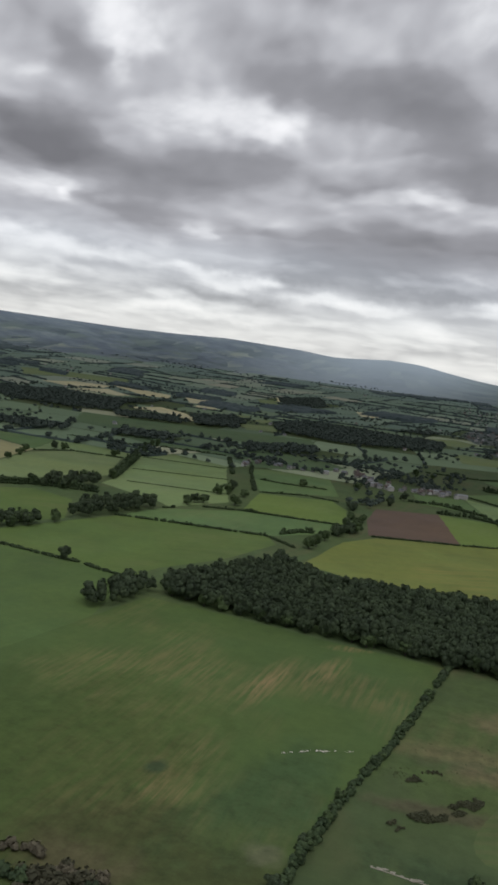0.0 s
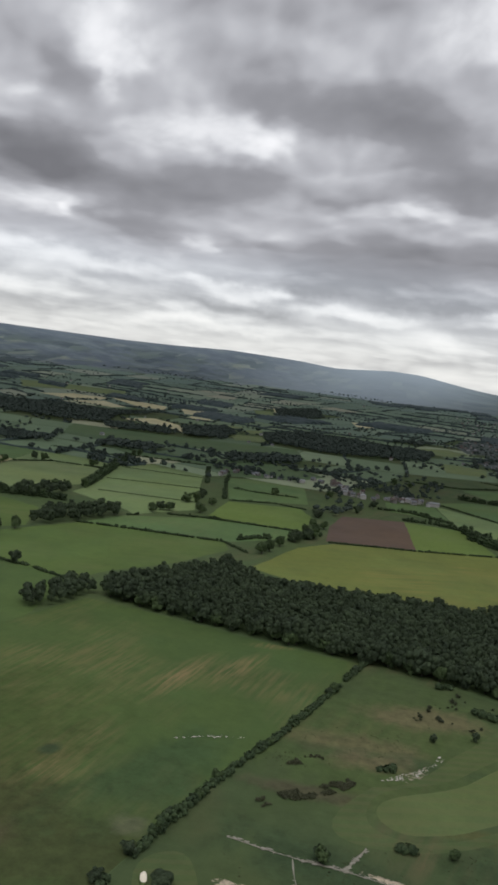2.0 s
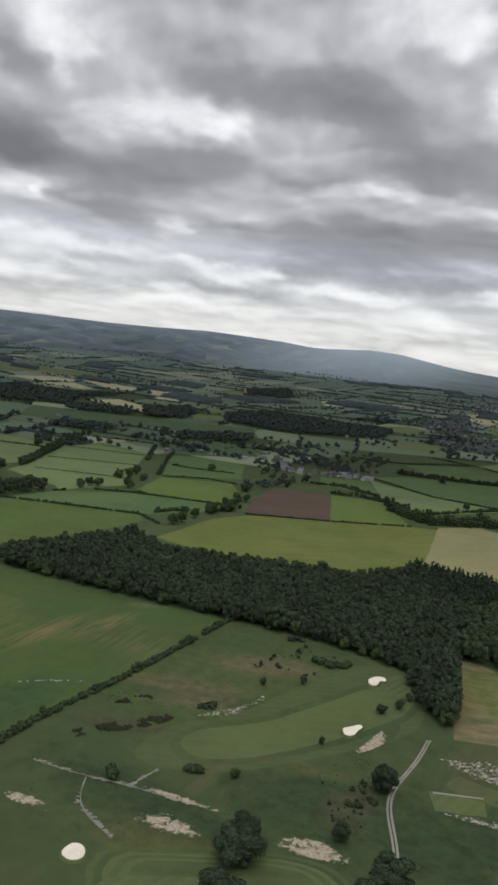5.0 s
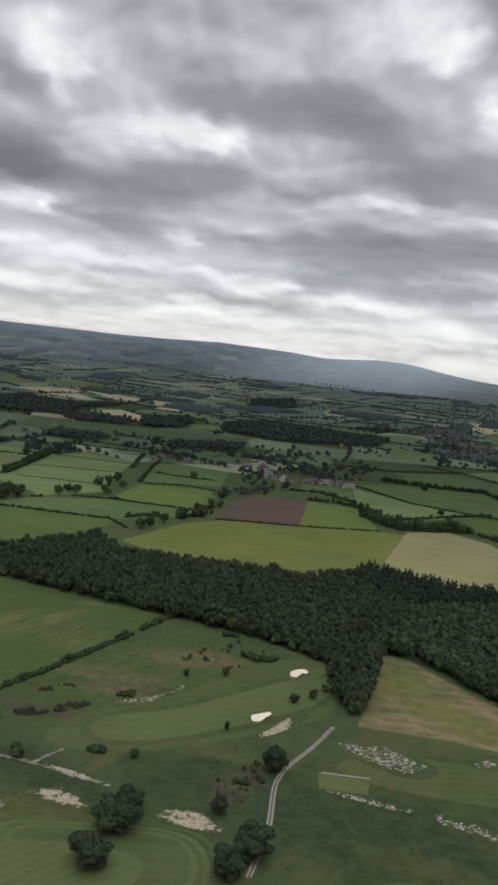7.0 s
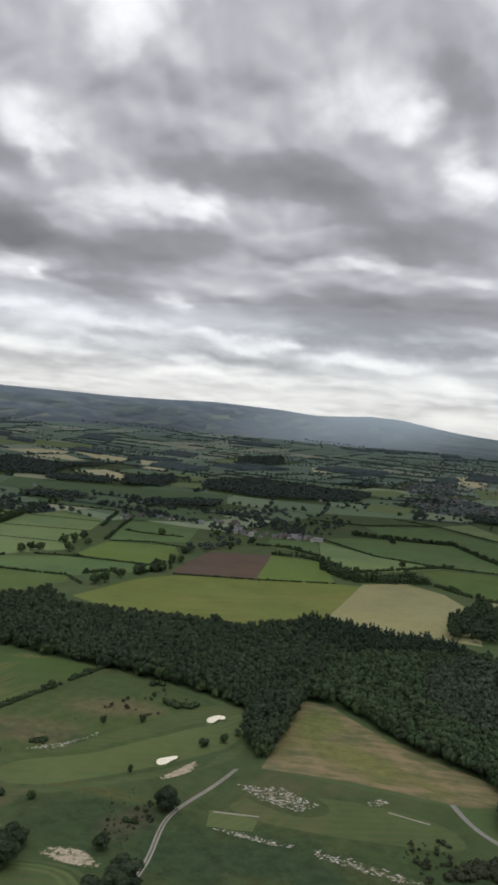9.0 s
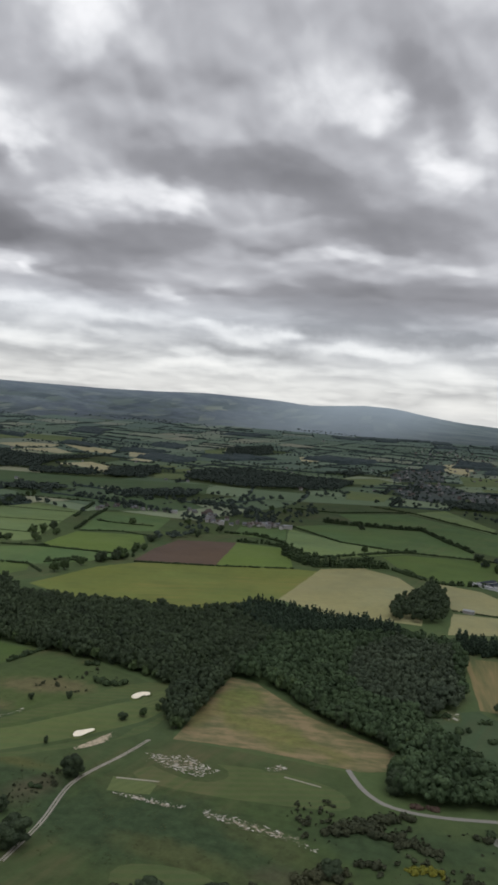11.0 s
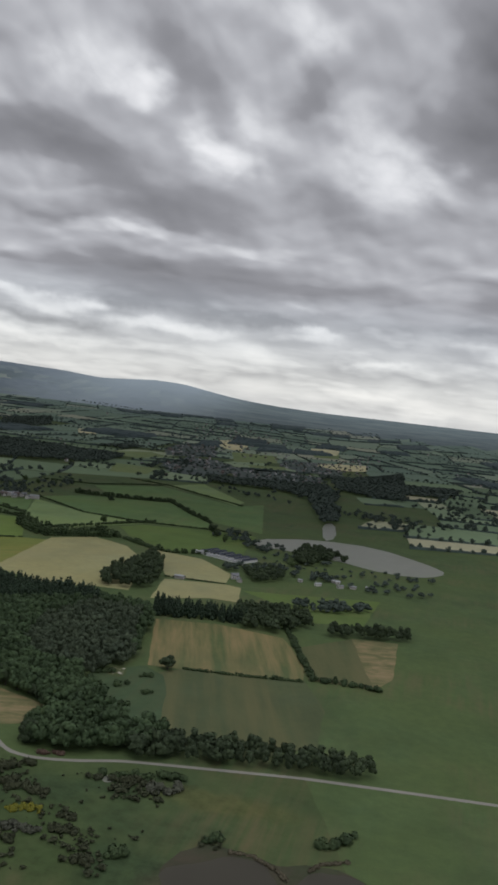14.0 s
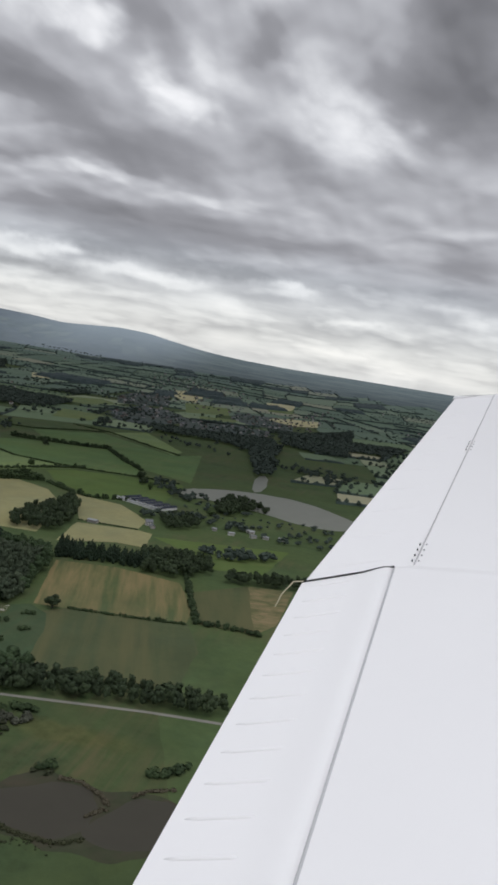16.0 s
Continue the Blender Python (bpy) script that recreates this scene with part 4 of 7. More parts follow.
def bunker(poly):
    """A sand hollow with a raised turf lip."""
    pts = soft(poly, 2)
    cx, cy = sum(p[0] for p in pts) / len(pts), sum(p[1] for p in pts) / len(pts)
    base = new("sand_bunker")
    base.location = (cx, cy, 0)
    verts, faces, n = [], [], len(pts)
    prof = ((1.0, 0.85), (0.9, 0.62), (0.6, 0.5), (0.0, 0.46))
    for k, z in prof:
        verts += [((x - cx) * k, (y - cy) * k, z) for x, y in pts]
    for i in range(len(prof) - 1):
        for j in range(n):
            q = (j + 1) % n
            faces.append((i * n + j, i * n + q, (i + 1) * n + q, (i + 1) * n + j))
    mesh_object("sand", verts, faces, M_sand, base, True)
    verts, faces = [], []
    for k, z in ((1.25, 0.0), (1.12, 0.6), (1.02, 0.95), (0.98, 0.75)):
        verts += [((x - cx) * k, (y - cy) * k, z) for x, y in pts]
    for i in range(3):
        for j in range(n):
            q = (j + 1) % n
            faces.append((i * n + j, i * n + q, (i + 1) * n + q, (i + 1) * n + j))
    mesh_object("turf_lip", verts, faces, M_fair, base, True)
    return tagged(base, "white sand bunker with a turf lip", "bunker", "golf bunkers")


bunker([(61.7, 375.9), (60.8, 380.9), (63.6, 386.7), (67.8, 387.6), (69.7, 382.1), (66.3, 381.8), (66.5, 374.4), (63.7, 373.5)])
bunker([(65.1, 314.8), (63.1, 319.9), (65.9, 323.1), (69.0, 328.1), (71.0, 325.7), (69.7, 321.2), (69.3, 316.0), (67.2, 314.0)])
bunker([(-41, 195), (-43, 199), (-42, 201), (-39, 196)])
bunker([(10, 189), (10, 194), (12, 196), (15, 195), (17, 192), (17, 189), (14, 187)])
bunker([(-28, 190), (-27, 192), (-24, 192), (-25, 190)])


def blend_patch(name, mat, poly, label):
    """Bare ground that frays out into the grass round it."""
    cx, cy = sum(p[0] for p in poly) / len(poly), sum(p[1] for p in poly) / len(poly)
    wide = [(cx + (x - cx) * 1.5, cy + (y - cy) * 1.5) for x, y in poly]
    return patch(name, mat, soft(wide, 2), label, "bare ground", 0.5, 3, "structure", 0.03)


def chips(name, mat, poly, count, size, label, seed, base=0.32):
    """Bare ground broken into ragged islands."""
    rng = random.Random(seed)
    xs, ys = [p[0] for p in poly], [p[1] for p in poly]
    verts, faces, made = [], [], 0
    while made < count:
        x, y = rng.uniform(min(xs), max(xs)), rng.uniform(min(ys), max(ys))
        if not inside(x, y, poly) or noise.noise((x * 0.22, y * 0.22, seed)) < rng.uniform(-0.5, 0.35):
            continue
        made += 1
        s, a = size * rng.uniform(0.25, 1.35) ** 2, rng.uniform(-0.6, 0.6) + 0.35
        n, k = rng.randint(6, 9), len(verts)
        z = base + rng.uniform(0, 0.25)
        for i in range(n):
            t = 2 * math.pi * i / n
            r = s * rng.uniform(0.55, 1.15)
            u, v = r * math.cos(t) * 1.5, r * math.sin(t) * 0.75
            verts.append((x + u * math.cos(a) - v * math.sin(a), y + u * math.sin(a) + v * math.cos(a), z - 0.07))
        verts.append((x, y, z - 0.02))
        faces += [(k + i, k + (i + 1) % n, k + n) for i in range(n)]
    return tagged(mesh_object(name, verts, faces, mat), label, "bare ground", kind="stuff")


for line, count in (([(-29, 231), (-8, 231), (9, 234), (25, 234), (41, 235)], 110), ([(-7, 231), (-2, 216), (19, 204)], 60), ([(9, 234), (12, 249)], 40)):
    edge = [(x, y + 0.7) for x, y in line] + [(x + 0.5, y - 0.7) for x, y in reversed(line)]
    chips("worn_ground", M_soil, edge, count, 0.52, "worn pale soil along a footpath", 30 + count)
chips("pale_stones", M_stone, [(-74, 281.4), (-66, 288.6), (-50, 298.6), (-50, 299.4), (-66.5, 289.6), (-74, 282.2)], 46, 0.32, "pale stones in a line over pasture", 21)
blend_patch("bare_sand", M_baresand, [(18.2, 214.4), (27.2, 223.3), (43.2, 226.9), (45.2, 221.7), (32.7, 215.5)], "bare pink sandy soil broken through grass")
blend_patch("bare_sand", M_baresand, [(62.9, 223.0), (72.8, 235.4), (88.5, 236.6), (88.8, 228.9), (74.5, 227.9)], "bare pink sandy soil broken through grass")
blend_patch("bare_sand", M_baresand, [(68.6, 297.0), (74.4, 308.5), (77.2, 322.2), (82.0, 337.5), (82.7, 319.4)], "bare pale soil on a bank")
blend_patch("stony_bank", M_stony, [(104.9, 316.7), (122.7, 324.5), (142.5, 317.4), (136.2, 305.7), (116.8, 308.8)], "pale stones scattered on a grassy bank")
chips("pale_stones", M_stone, [(104.9, 316.7), (122.7, 324.5), (142.5, 317.4), (136.2, 305.7), (116.8, 308.8)], 400, 0.36, "pale stones scattered on a grassy bank", 4)
blend_patch("stony_bank", M_stony, [(111.1, 275.5), (124.4, 279.3), (144.5, 280.2), (144.0, 277.3), (123.4, 274.9)], "pale stones in a line over grass")
chips("pale_stones", M_stone, [(111.1, 275.5), (124.4, 279.3), (144.5, 280.2), (144.0, 277.3), (123.4, 274.9)], 110, 0.34, "pale stones in a line over grass", 5)
blend_patch("stony_bank", M_stony, [(151.2, 283.1), (181.5, 281.9), (203.0, 276.7), (203.3, 273.4), (182.1, 275.8), (152.1, 277.1)], "pale stones in a line over grass")
chips("pale_stones", M_stone, [(151.2, 283.1), (181.5, 281.9), (203.0, 276.7), (203.3, 273.4), (182.1, 275.8), (152.1, 277.1)], 150, 0.34, "pale stones in a line over grass", 6)
blend_patch("stony_bank", M_stony, [(6.0, 296.0), (19.9, 318.0), (24.3, 335.7), (25.1, 328.1), (17.7, 305.8)], "pale stones on the rough")
chips("pale_stones", M_stone, [(6.0, 296.0), (19.9, 318.0), (24.3, 335.7), (25.1, 328.1), (17.7, 305.8)], 100, 0.34, "pale stones on the rough", 7)
blend_patch("bare_sand", M_baresand, [(11.6, 236.4), (19.7, 237.6), (40.6, 235.7), (32.9, 232.6)], "worn sandy ground beside a path")
blend_patch("bare_sand", M_baresand, [(-26, 209), (-20, 212), (-8, 208), (-12, 204)], "bare pink sandy soil broken through grass")
blend_patch("bare_sand", M_baresand, [(17, 216), (29, 224), (46, 223), (32, 215)], "bare pink sandy soil broken through grass")
blend_patch("stony_bank", M_stony, [(158.1, 333.3), (165.5, 339.8), (168.2, 334.0), (162.0, 328.4)], "pale stones on a grassy bank")
chips("pale_stones", M_stone, [(158.1, 333.3), (165.5, 339.8), (168.2, 334.0), (162.0, 328.4)], 20, 0.50, "pale stones on a grassy bank", 11)
blend_patch("stony_bank", M_stony, [(220, 452), (227, 457), (231, 444), (224, 442)], "pale bare ground under a tree")
chips("pale_stones", M_stone, [(220, 452), (227, 457), (231, 444), (224, 442)], 15, 0.74, "pale bare ground under a tree", 12)

# ---- trees and hedges ----
PHI = (1 + 5 ** 0.5) / 2
ICO_V = np.array([(-1, PHI, 0), (1, PHI, 0), (-1, -PHI, 0), (1, -PHI, 0), (0, -1, PHI), (0, 1, PHI), (0, -1, -PHI), (0, 1, -PHI), (PHI, 0, -1), (PHI, 0, 1), (-PHI, 0, -1), (-PHI, 0, 1)]) / math.sqrt(1 + PHI * PHI)
ICO_F = np.array([(0, 11, 5), (0, 5, 1), (0, 1, 7), (0, 7, 10), (0, 10, 11), (1, 5, 9), (5, 11, 4), (11, 10, 2), (10, 7, 6), (7, 1, 8), (3, 9, 4), (3, 4, 2), (3, 2, 6), (3, 6, 8), (3, 8, 9), (4, 9, 5), (2, 4, 11), (6, 2, 10), (8, 6, 7), (9, 8, 1)])


def leafy(rng, C, S, count, leaf, squash=0.85, droop=0.3, ruffle=0.28):
    """Lobes of foliage: a dark core to each, and sprays of leaves laid on its outside like shingles."""
    V, F = [], []
    for c, r in zip(C, S):
        v = ICO_V * (1 + rng.uniform(-0.2, 0.2, (12, 1))) * r * 0.84 * np.array([1, 1, squash])
        F.append(ICO_F + 12 * len(V))
        V.append(v + c)
    V1, F1 = np.concatenate(V), np.concatenate(F)
    weight = S ** 2 / np.sum(S ** 2)
    pick = rng.choice(len(C), int(count * 1.7), p=weight)
    way = rng.normal(size=(len(pick), 3))
    way /= np.linalg.norm(way, axis=1)[:, None]
    way[:, 2] = np.where(way[:, 2] < -droop, -way[:, 2], way[:, 2])
    mid = C[pick] + way * (S[pick] * rng.uniform(0.82, 1.16, len(pick)))[:, None] * np.array([1, 1, squash])
    keep = np.ones(len(pick), bool)
    if len(C) <= 60:
        for i, (c, r) in enumerate(zip(C, S)):
            keep &= (np.linalg.norm((mid - c) / (1, 1, squash), axis=1) > 0.8 * r) | (pick == i)
    mid, way = mid[keep][:count], way[keep][:count]
    n = len(mid)
    nrm = way + rng.normal(0, ruffle, (n, 3))
    nrm /= np.linalg.norm(nrm, axis=1)[:, None]
    a = np.cross(nrm, rng.normal(size=(n, 3)))
    a /= np.linalg.norm(a, axis=1)[:, None]
    b = np.cross(nrm, a)
    size = (leaf * rng.uniform(0.55, 1.3, n))[:, None]
    corner = []
    for u, v in ((-0.6, 0.0), (0.0, -0.5), (0.6, 0.0), (0.0, 0.5)):
        corner.append(mid + a * size * (u + rng.uniform(-0.15, 0.15, (n, 1))) + b * size * (v + rng.uniform(-0.15, 0.15, (n, 1))))
    V2 = np.stack(corner, 1).reshape(-1, 3)
    return V1, F1, V2, np.arange(4 * n).reshape(-1, 4)


def crown(seed, lobes, leaves, leaf, shape="round", ruffle=0.28):
    """A crown for a tree of unit height and unit width."""
    rng = np.random.default_rng(seed)
    if shape == "cone":
        z = np.linspace(0.14, 0.93, lobes) + rng.uniform(-0.03, 0.03, lobes)
        r = 0.26 * (1 - z) ** 0.7 * rng.uniform(0.5, 1.1, lobes)
        t = np.arange(lobes) * 2.4
        C = np.stack([r * np.cos(t), r * np.sin(t), z], 1)
        S = 0.05 + 0.20 * (1 - z) ** 0.8
        return leafy(rng, C, S, leaves, leaf, 0.9, 0.6)
    w = rng.normal(size=(lobes, 3))
    w /= np.linalg.norm(w, axis=1)[:, None]
    w[:, 2] = np.where(w[:, 2] < -0.7, -w[:, 2], w[:, 2])
    C = w * rng.uniform(0.72, 1.12, (lobes, 1)) * np.array([0.30, 0.30, 0.31]) + np.array([0, 0, 0.49])
    if shape == "low":
        C = rng.normal(size=(lobes, 3))
        C /= np.linalg.norm(C, axis=1)[:, None]
        C = C * rng.uniform(0.6, 1.15, (lobes, 1)) * np.array([0.33, 0.33, 0.30]) + np.array([0, 0, 0.40])
    C[0] = (0, 0, 0.47 if shape == "round" else 0.37)
    S = rng.uniform(0.13, 0.22, lobes) * (1.0 if lobes < 16 else 0.82)
    S[0] = 0.30
    return leafy(rng, C, S, leaves, leaf, ruffle=ruffle)


def crown_mesh(name, data, mat):
    V1, F1, V2, F2 = data
    me = bpy.data.meshes.new(name)
    me.from_pydata([tuple(v) for v in np.concatenate([V1, V2])], [], [tuple(f) for f in F1] + [tuple(f) for f in F2 + len(V1)])
    me.materials.append(mat)
    return me


def trunk_mesh(seed, limbs=5):
    """A tapered trunk that forks into limbs, for a tree of unit height."""
    rng = random.Random(seed)
    verts, faces = [], []

    def tube(a, b, r0, r1, n=6):
        k = len(verts)
        d = (Vector(b) - Vector(a)).normalized()
        u = d.orthogonal().normalized()
        v = d.cross(u)
        for p, r in ((a, r0), (b, r1)):
            for i in range(n):
                t = 2 * math.pi * i / n
                verts.append(tuple(Vector(p) + (u * math.cos(t) + v * math.sin(t)) * r))
        for i in range(n):
            faces.append((k + i, k + (i + 1) % n, k + n + (i + 1) % n, k + n + i))

    tube((0, 0, -0.03), (0, 0, 0.1), 0.045, 0.03)
    tube((0, 0, 0.1), (0.01, 0, 0.34), 0.03, 0.024)
    for i in range(limbs):
        t, z = 2 * math.pi * (i + rng.random() * 0.5) / limbs, rng.uniform(0.22, 0.34)
        e = (0.28 * math.cos(t), 0.28 * math.sin(t), rng.uniform(0.5, 0.72))
        tube((0, 0, z), tuple(v * 0.5 + w * 0.5 for v, w in zip((0, 0, z + 0.05), e)), 0.018, 0.012, 5)
        tube(tuple(v * 0.5 + w * 0.5 for v, w in zip((0, 0, z + 0.05), e)), e, 0.012, 0.004, 5)
    me = bpy.data.meshes.new("trunk")
    me.from_pydata(verts, [], faces)
    me.materials.append(M_bark)
    return me


NEAR = [(crown_mesh("crown", crown(10 + i, 26, 5600, 0.042, "low"), M_leaf_d), trunk_mesh(i)) for i in range(4)]
MID = [(crown_mesh("crown", crown(30 + i, 16, 900, 0.075, "low"), M_leaf_d if i % 2 else M_leaf), trunk_mesh(9 + i)) for i in range(5)]
tree_rng = random.Random(5)


def tree(kind, x, y, high, wide, label="dark green broadleaf tree in full leaf", group=""):
    cm, tm = kind[tree_rng.randrange(len(kind))]
    ob = new("tree")
    ob.matrix_basis = pose(x, y, land(x, y), 0, 0, tree_rng.uniform(0, 360)) @ Matrix.Diagonal((wide, wide * tree_rng.uniform(0.85, 1.1), high, 1))
    for nm, me in (("trunk", tm), ("crown", cm)):
        o = new(nm, me)
        o.parent = ob
    return tagged(ob, label, "tree", group)


WOODROW = "trees along the wood's edge"
OAK = "large spreading oak standing on the golf course"
for x, y, h, w in ((57.6, 213.5, 15, 16), (61.6, 192.2, 13, 15), (89.2, 279.2, 13, 11), (102.0, 221.7, 14, 15), (83.4, 240.0, 8, 7), (100.1, 208.6, 12, 13), (-17, 174, 13, 17), (-35, 197, 6, 9), (55, 226, 10, 12)):
    tree(NEAR, x, y, h, w * 1.05, OAK, "golf course oaks")
SMALL = "small round tree on the golf course"
for x, y, h, w in ((38.1, 258.1, 5, 4), (0.7, 235.4, 6, 6), (34.7, 356.3, 6, 4), (18.5, 344.3, 5, 4), (74.5, 345.6, 6, 5.5), (81.0, 355.7, 7, 6), (59.2, 301.9, 5, 3), (1, 234, 7, 6), (39, 259, 5, 4), (83.0, 367.7, 5, 5)):
    tree(MID, x, y, h, w, SMALL, "golf course saplings")
for x, y, h, w in ((252, 466, 11, 12), (218.3, 337.1, 14, 13), (161.6, 217.8, 9, 13), (181.8, 225.7, 9, 12), (211.3, 261.1, 7, 10), (171.0, 219.3, 7, 9)):
    tree(NEAR, x, y, h, w, "broad dark tree beside a field edge")
HEDGETREE = "dark round hedgerow tree among fields"
for x, y in (((-358, 512), (-348, 509), (-341, 533), (-354, 497), (-440, 712), (-430, 718), (-425, 726), (-417, 752), (-501, 904), (-571, 875), (-560, 881), (-306, 697), (-305, 712), (-299, 720))):
    tree(MID, x, y, tree_rng.uniform(11, 15), tree_rng.uniform(11, 16), HEDGETREE, "hedgerow trees")
for x, y in (((-309, 778), (-302, 789), (-308, 818), (-273, 736), (-284, 790), (-263, 929), (-163, 618), (-161, 631), (-161, 658), (-157, 687), (-152, 709), (-148, 714))):
    tree(MID, x, y, tree_rng.uniform(11, 16), tree_rng.uniform(11, 15), HEDGETREE, "hedgerow trees")
for x, y in (((-278, 450), (-528, 1055), (-524, 1066), (-562, 791), (-550, 754), (-572, 816), (-452, 691), (-448, 657), (-168, 776), (-157, 753), (-161, 730), (-178, 827))):
    tree(MID, x, y, tree_rng.uniform(9, 14), tree_rng.uniform(9, 13), HEDGETREE, "hedgerow trees")
for x, y in (((-154, 902), (-148, 955), (-181, 837), (-155, 771), (-211, 988), (47, 947), (-7, 1138), (-177, 1221), (-152, 1213), (-128, 1223), (-126, 1287))):
    tree(MID, x, y, tree_rng.uniform(9, 14), tree_rng.uniform(9, 14), HEDGETREE, "hedgerow trees")
for x, y in (((318, 930), (312, 923), (332, 927), (297, 865), (300, 887), (343, 910), (291, 840), (186, 956), (202, 929), (174, 992))):
    tree(MID, x, y, tree_rng.uniform(9, 14), tree_rng.uniform(9, 15), "dark tree beside the lake", "lakeside trees")


def hedge(pts, wide, high, label, mat=None, gap=0.0, name="hedge", seed=1):
    """A hedge of leafy lumps along a line, uneven in height, with gaps."""
    rng = np.random.default_rng(seed + int(abs(pts[0][0]) * 7))
    C, S = [], []
    most = min(2.1, 0.42 * wide, 0.55 * high + 0.2)
    for (x0, y0), (x1, y1) in zip(pts, pts[1:]):
        d = math.hypot(x1 - x0, y1 - y0)
        nx, ny = -(y1 - y0) / d, (x1 - x0) / d
        across = max(1, round(wide / (1.5 * most)))
        n = max(2, int(d / (1.0 * most))) * across
        for k in range(n):
            f = rng.uniform(0, 1)
            off = rng.uniform(-0.5, 0.5) * (wide - 1.2 * most)
            x, y = x0 + (x1 - x0) * f + nx * off, y0 + (y1 - y0) * f + ny * off
            if noise.noise((x * 0.05, y * 0.05, 9.0)) * 0.5 + 0.5 < gap:
                continue
            hh = high * (0.55 + 0.9 * abs(noise.noise((x * 0.07, y * 0.07, 4.0)))) * rng.uniform(0.75, 1.15)
            r = most * rng.uniform(0.7, 1.1)
            for z in np.arange(r * 0.6, max(r * 0.7, hh - r * 0.5), r * 1.5):
                C.append((x + rng.uniform(-0.2, 0.2) * r, y + rng.uniform(-0.2, 0.2) * r, z))
                S.append(r * rng.uniform(0.85, 1.1))
    if not C:
        return None
    C, S = np.array(C), np.array(S)
    V1, F1, V2, F2 = leafy(rng, C, S, min(len(C) * 16, 5200), 0.30 + 0.38 * most)
    ob = new(name)
    x, y = pts[0]
    ob.location = (x, y, 0)
    o = new("foliage", crown_mesh("foliage", (V1 - (x, y, 0), F1, V2 - (x, y, 0), F2), mat or M_hedge))
    o.parent = ob
    return tagged(ob, label, "hedge" if name == "hedge" else "bush")


H = "dark clipped field hedge"
hedge([(-29, 422), (-38, 317), (-45, 268), (-48, 229), (-50, 195), (-52, 150)], 3.6, 3.4, "ragged bushy hedge between pasture and golf course", gap=0.30)
for y, high in ((404, 5.0), (392, 4.2), (371, 6.0), (366, 4.6), (338, 4.4), (300, 4.0), (262, 5.2), (247, 4.6), (231, 4.2), (206, 5.5), (190, 5.0), (176, 5.6)):
    tree(MID, -29 - (422 - y) * 0.083 + tree_rng.uniform(-1, 1) - (4 if y < 300 else 0), y, high, high * 1.05, "small bushy tree in a ragged hedge", "hedge saplings")
hedge([(-348, 452), (-329, 451), (-279, 449), (-267, 450)], 3.0, 2.6, H)
hedge([(-262, 448), (-230, 442), (-215, 436)], 3.0, 2.6, H)
hedge([(-325, 597), (-272, 613), (-202, 632)], 3.0, 2.6, H)
hedge([(-200, 630), (-171, 609)], 3.0, 2.6, H)
hedge([(-312, 660), (-306, 672)], 2.0, 2.4, H)
hedge([(-290, 699), (-257, 716), (-164, 737)], 3.0, 2.8, H)
hedge([(-525, 1036), (-473, 897), (-421, 759)], 12.0, 9.0, "tall overgrown hedgerow of trees")
hedge([(-465, 628), (-444, 652), (-415, 665), (-386, 672)], 9.0, 9.0, "tall overgrown hedgerow of trees")
hedge([(-576, 839), (-550, 884), (-486, 898)], 2.4, 2.4, H)
hedge([(-643, 1014), (-532, 1029)], 3.0, 3.0, H)
hedge([(-533, 1056), (-424, 1082)], 3.0, 3.0, H)
hedge([(-478, 936), (-376, 963)], 1.2, 0.9, "low grassy bank between meadow strips")
hedge([(-440, 836), (-338, 880)], 1.2, 0.8, "low grassy bank between meadow strips")
hedge([(-402, 755), (-300, 787)], 1.2, 0.8, "low grassy bank between meadow strips")
hedge([(-412, 1066), (-380, 990), (-352, 928)], 6.0, 4.5, "tall overgrown hedgerow beside meadow", gap=0.4)
hedge([(-371, 1047), (-335, 947), (-290, 838)], 5.0, 4.0, "tall overgrown hedgerow beside meadow", gap=0.4)
hedge([(-314, 923), (-286, 922), (-235, 936)], 2.4, 2.2, H)
hedge([(-283, 835), (-242, 867), (-202, 863)], 2.4, 2.4, H)
hedge([(-198, 649), (-188, 671), (-171, 683)], 6.0, 6.0, "bushy hedge with trees beside the wood")
hedge([(-162, 687), (-148, 737)], 7.0, 7.0, "bushy hedge with trees beside the wood")
hedge([(-134, 712), (-59, 749), (10, 793)], 2.6, 2.2, "dark hedge below ploughed soil")
hedge([(-103, 908), (-68, 920), (-37, 907)], 7.0, 6.0, "leafy hedge behind a green crop")
hedge([(-34, 896), (2, 850), (29, 822)], 14.0, 10.0, "dark belt of trees between fields")
hedge([(-23, 866), (19, 827), (58, 848), (89, 873)], 18.0, 11.0, "dark belt of trees between fields")
hedge([(89, 873), (129, 841), (157, 824), (195, 840), (229, 843)], 7.0, 6.0, "leafy hedge above barley")
hedge([(-142, 959), (-107, 971), (-52, 943)], 7.0, 5.0, "leafy hedge behind a green crop")
hedge([(-97, 1090), (-1, 1005), (86, 991), (168, 1004), (222, 1004)], 3.2, 2.6, H)
hedge([(-75, 1174), (-32, 1181), (35, 1195), (66, 1212)], 10.0, 8.0, "line of trees over a pasture")
hedge([(66, 1212), (118, 1118), (159, 1058)], 8.0, 6.0, "line of trees over a pasture")
hedge([(-72, 1454), (9, 1421), (95, 1337), (167, 1271)], 3.5, 3.0, H)
hedge([(5, 863), (46, 929), (97, 1004)], 5.0, 5.0, "line of bushes over a pasture")
hedge([(-175, 1287), (-89, 1304), (-32, 1382), (2, 1410)], 3.5, 3.0, H)
hedge([(186, 712), (204, 714)], 2.0, 2.0, H)
hedge([(206, 714), (243, 716)], 1.6, 1.6, H)
hedge([(260, 471), (294, 475), (335, 483)], 2.4, 2.2, H)
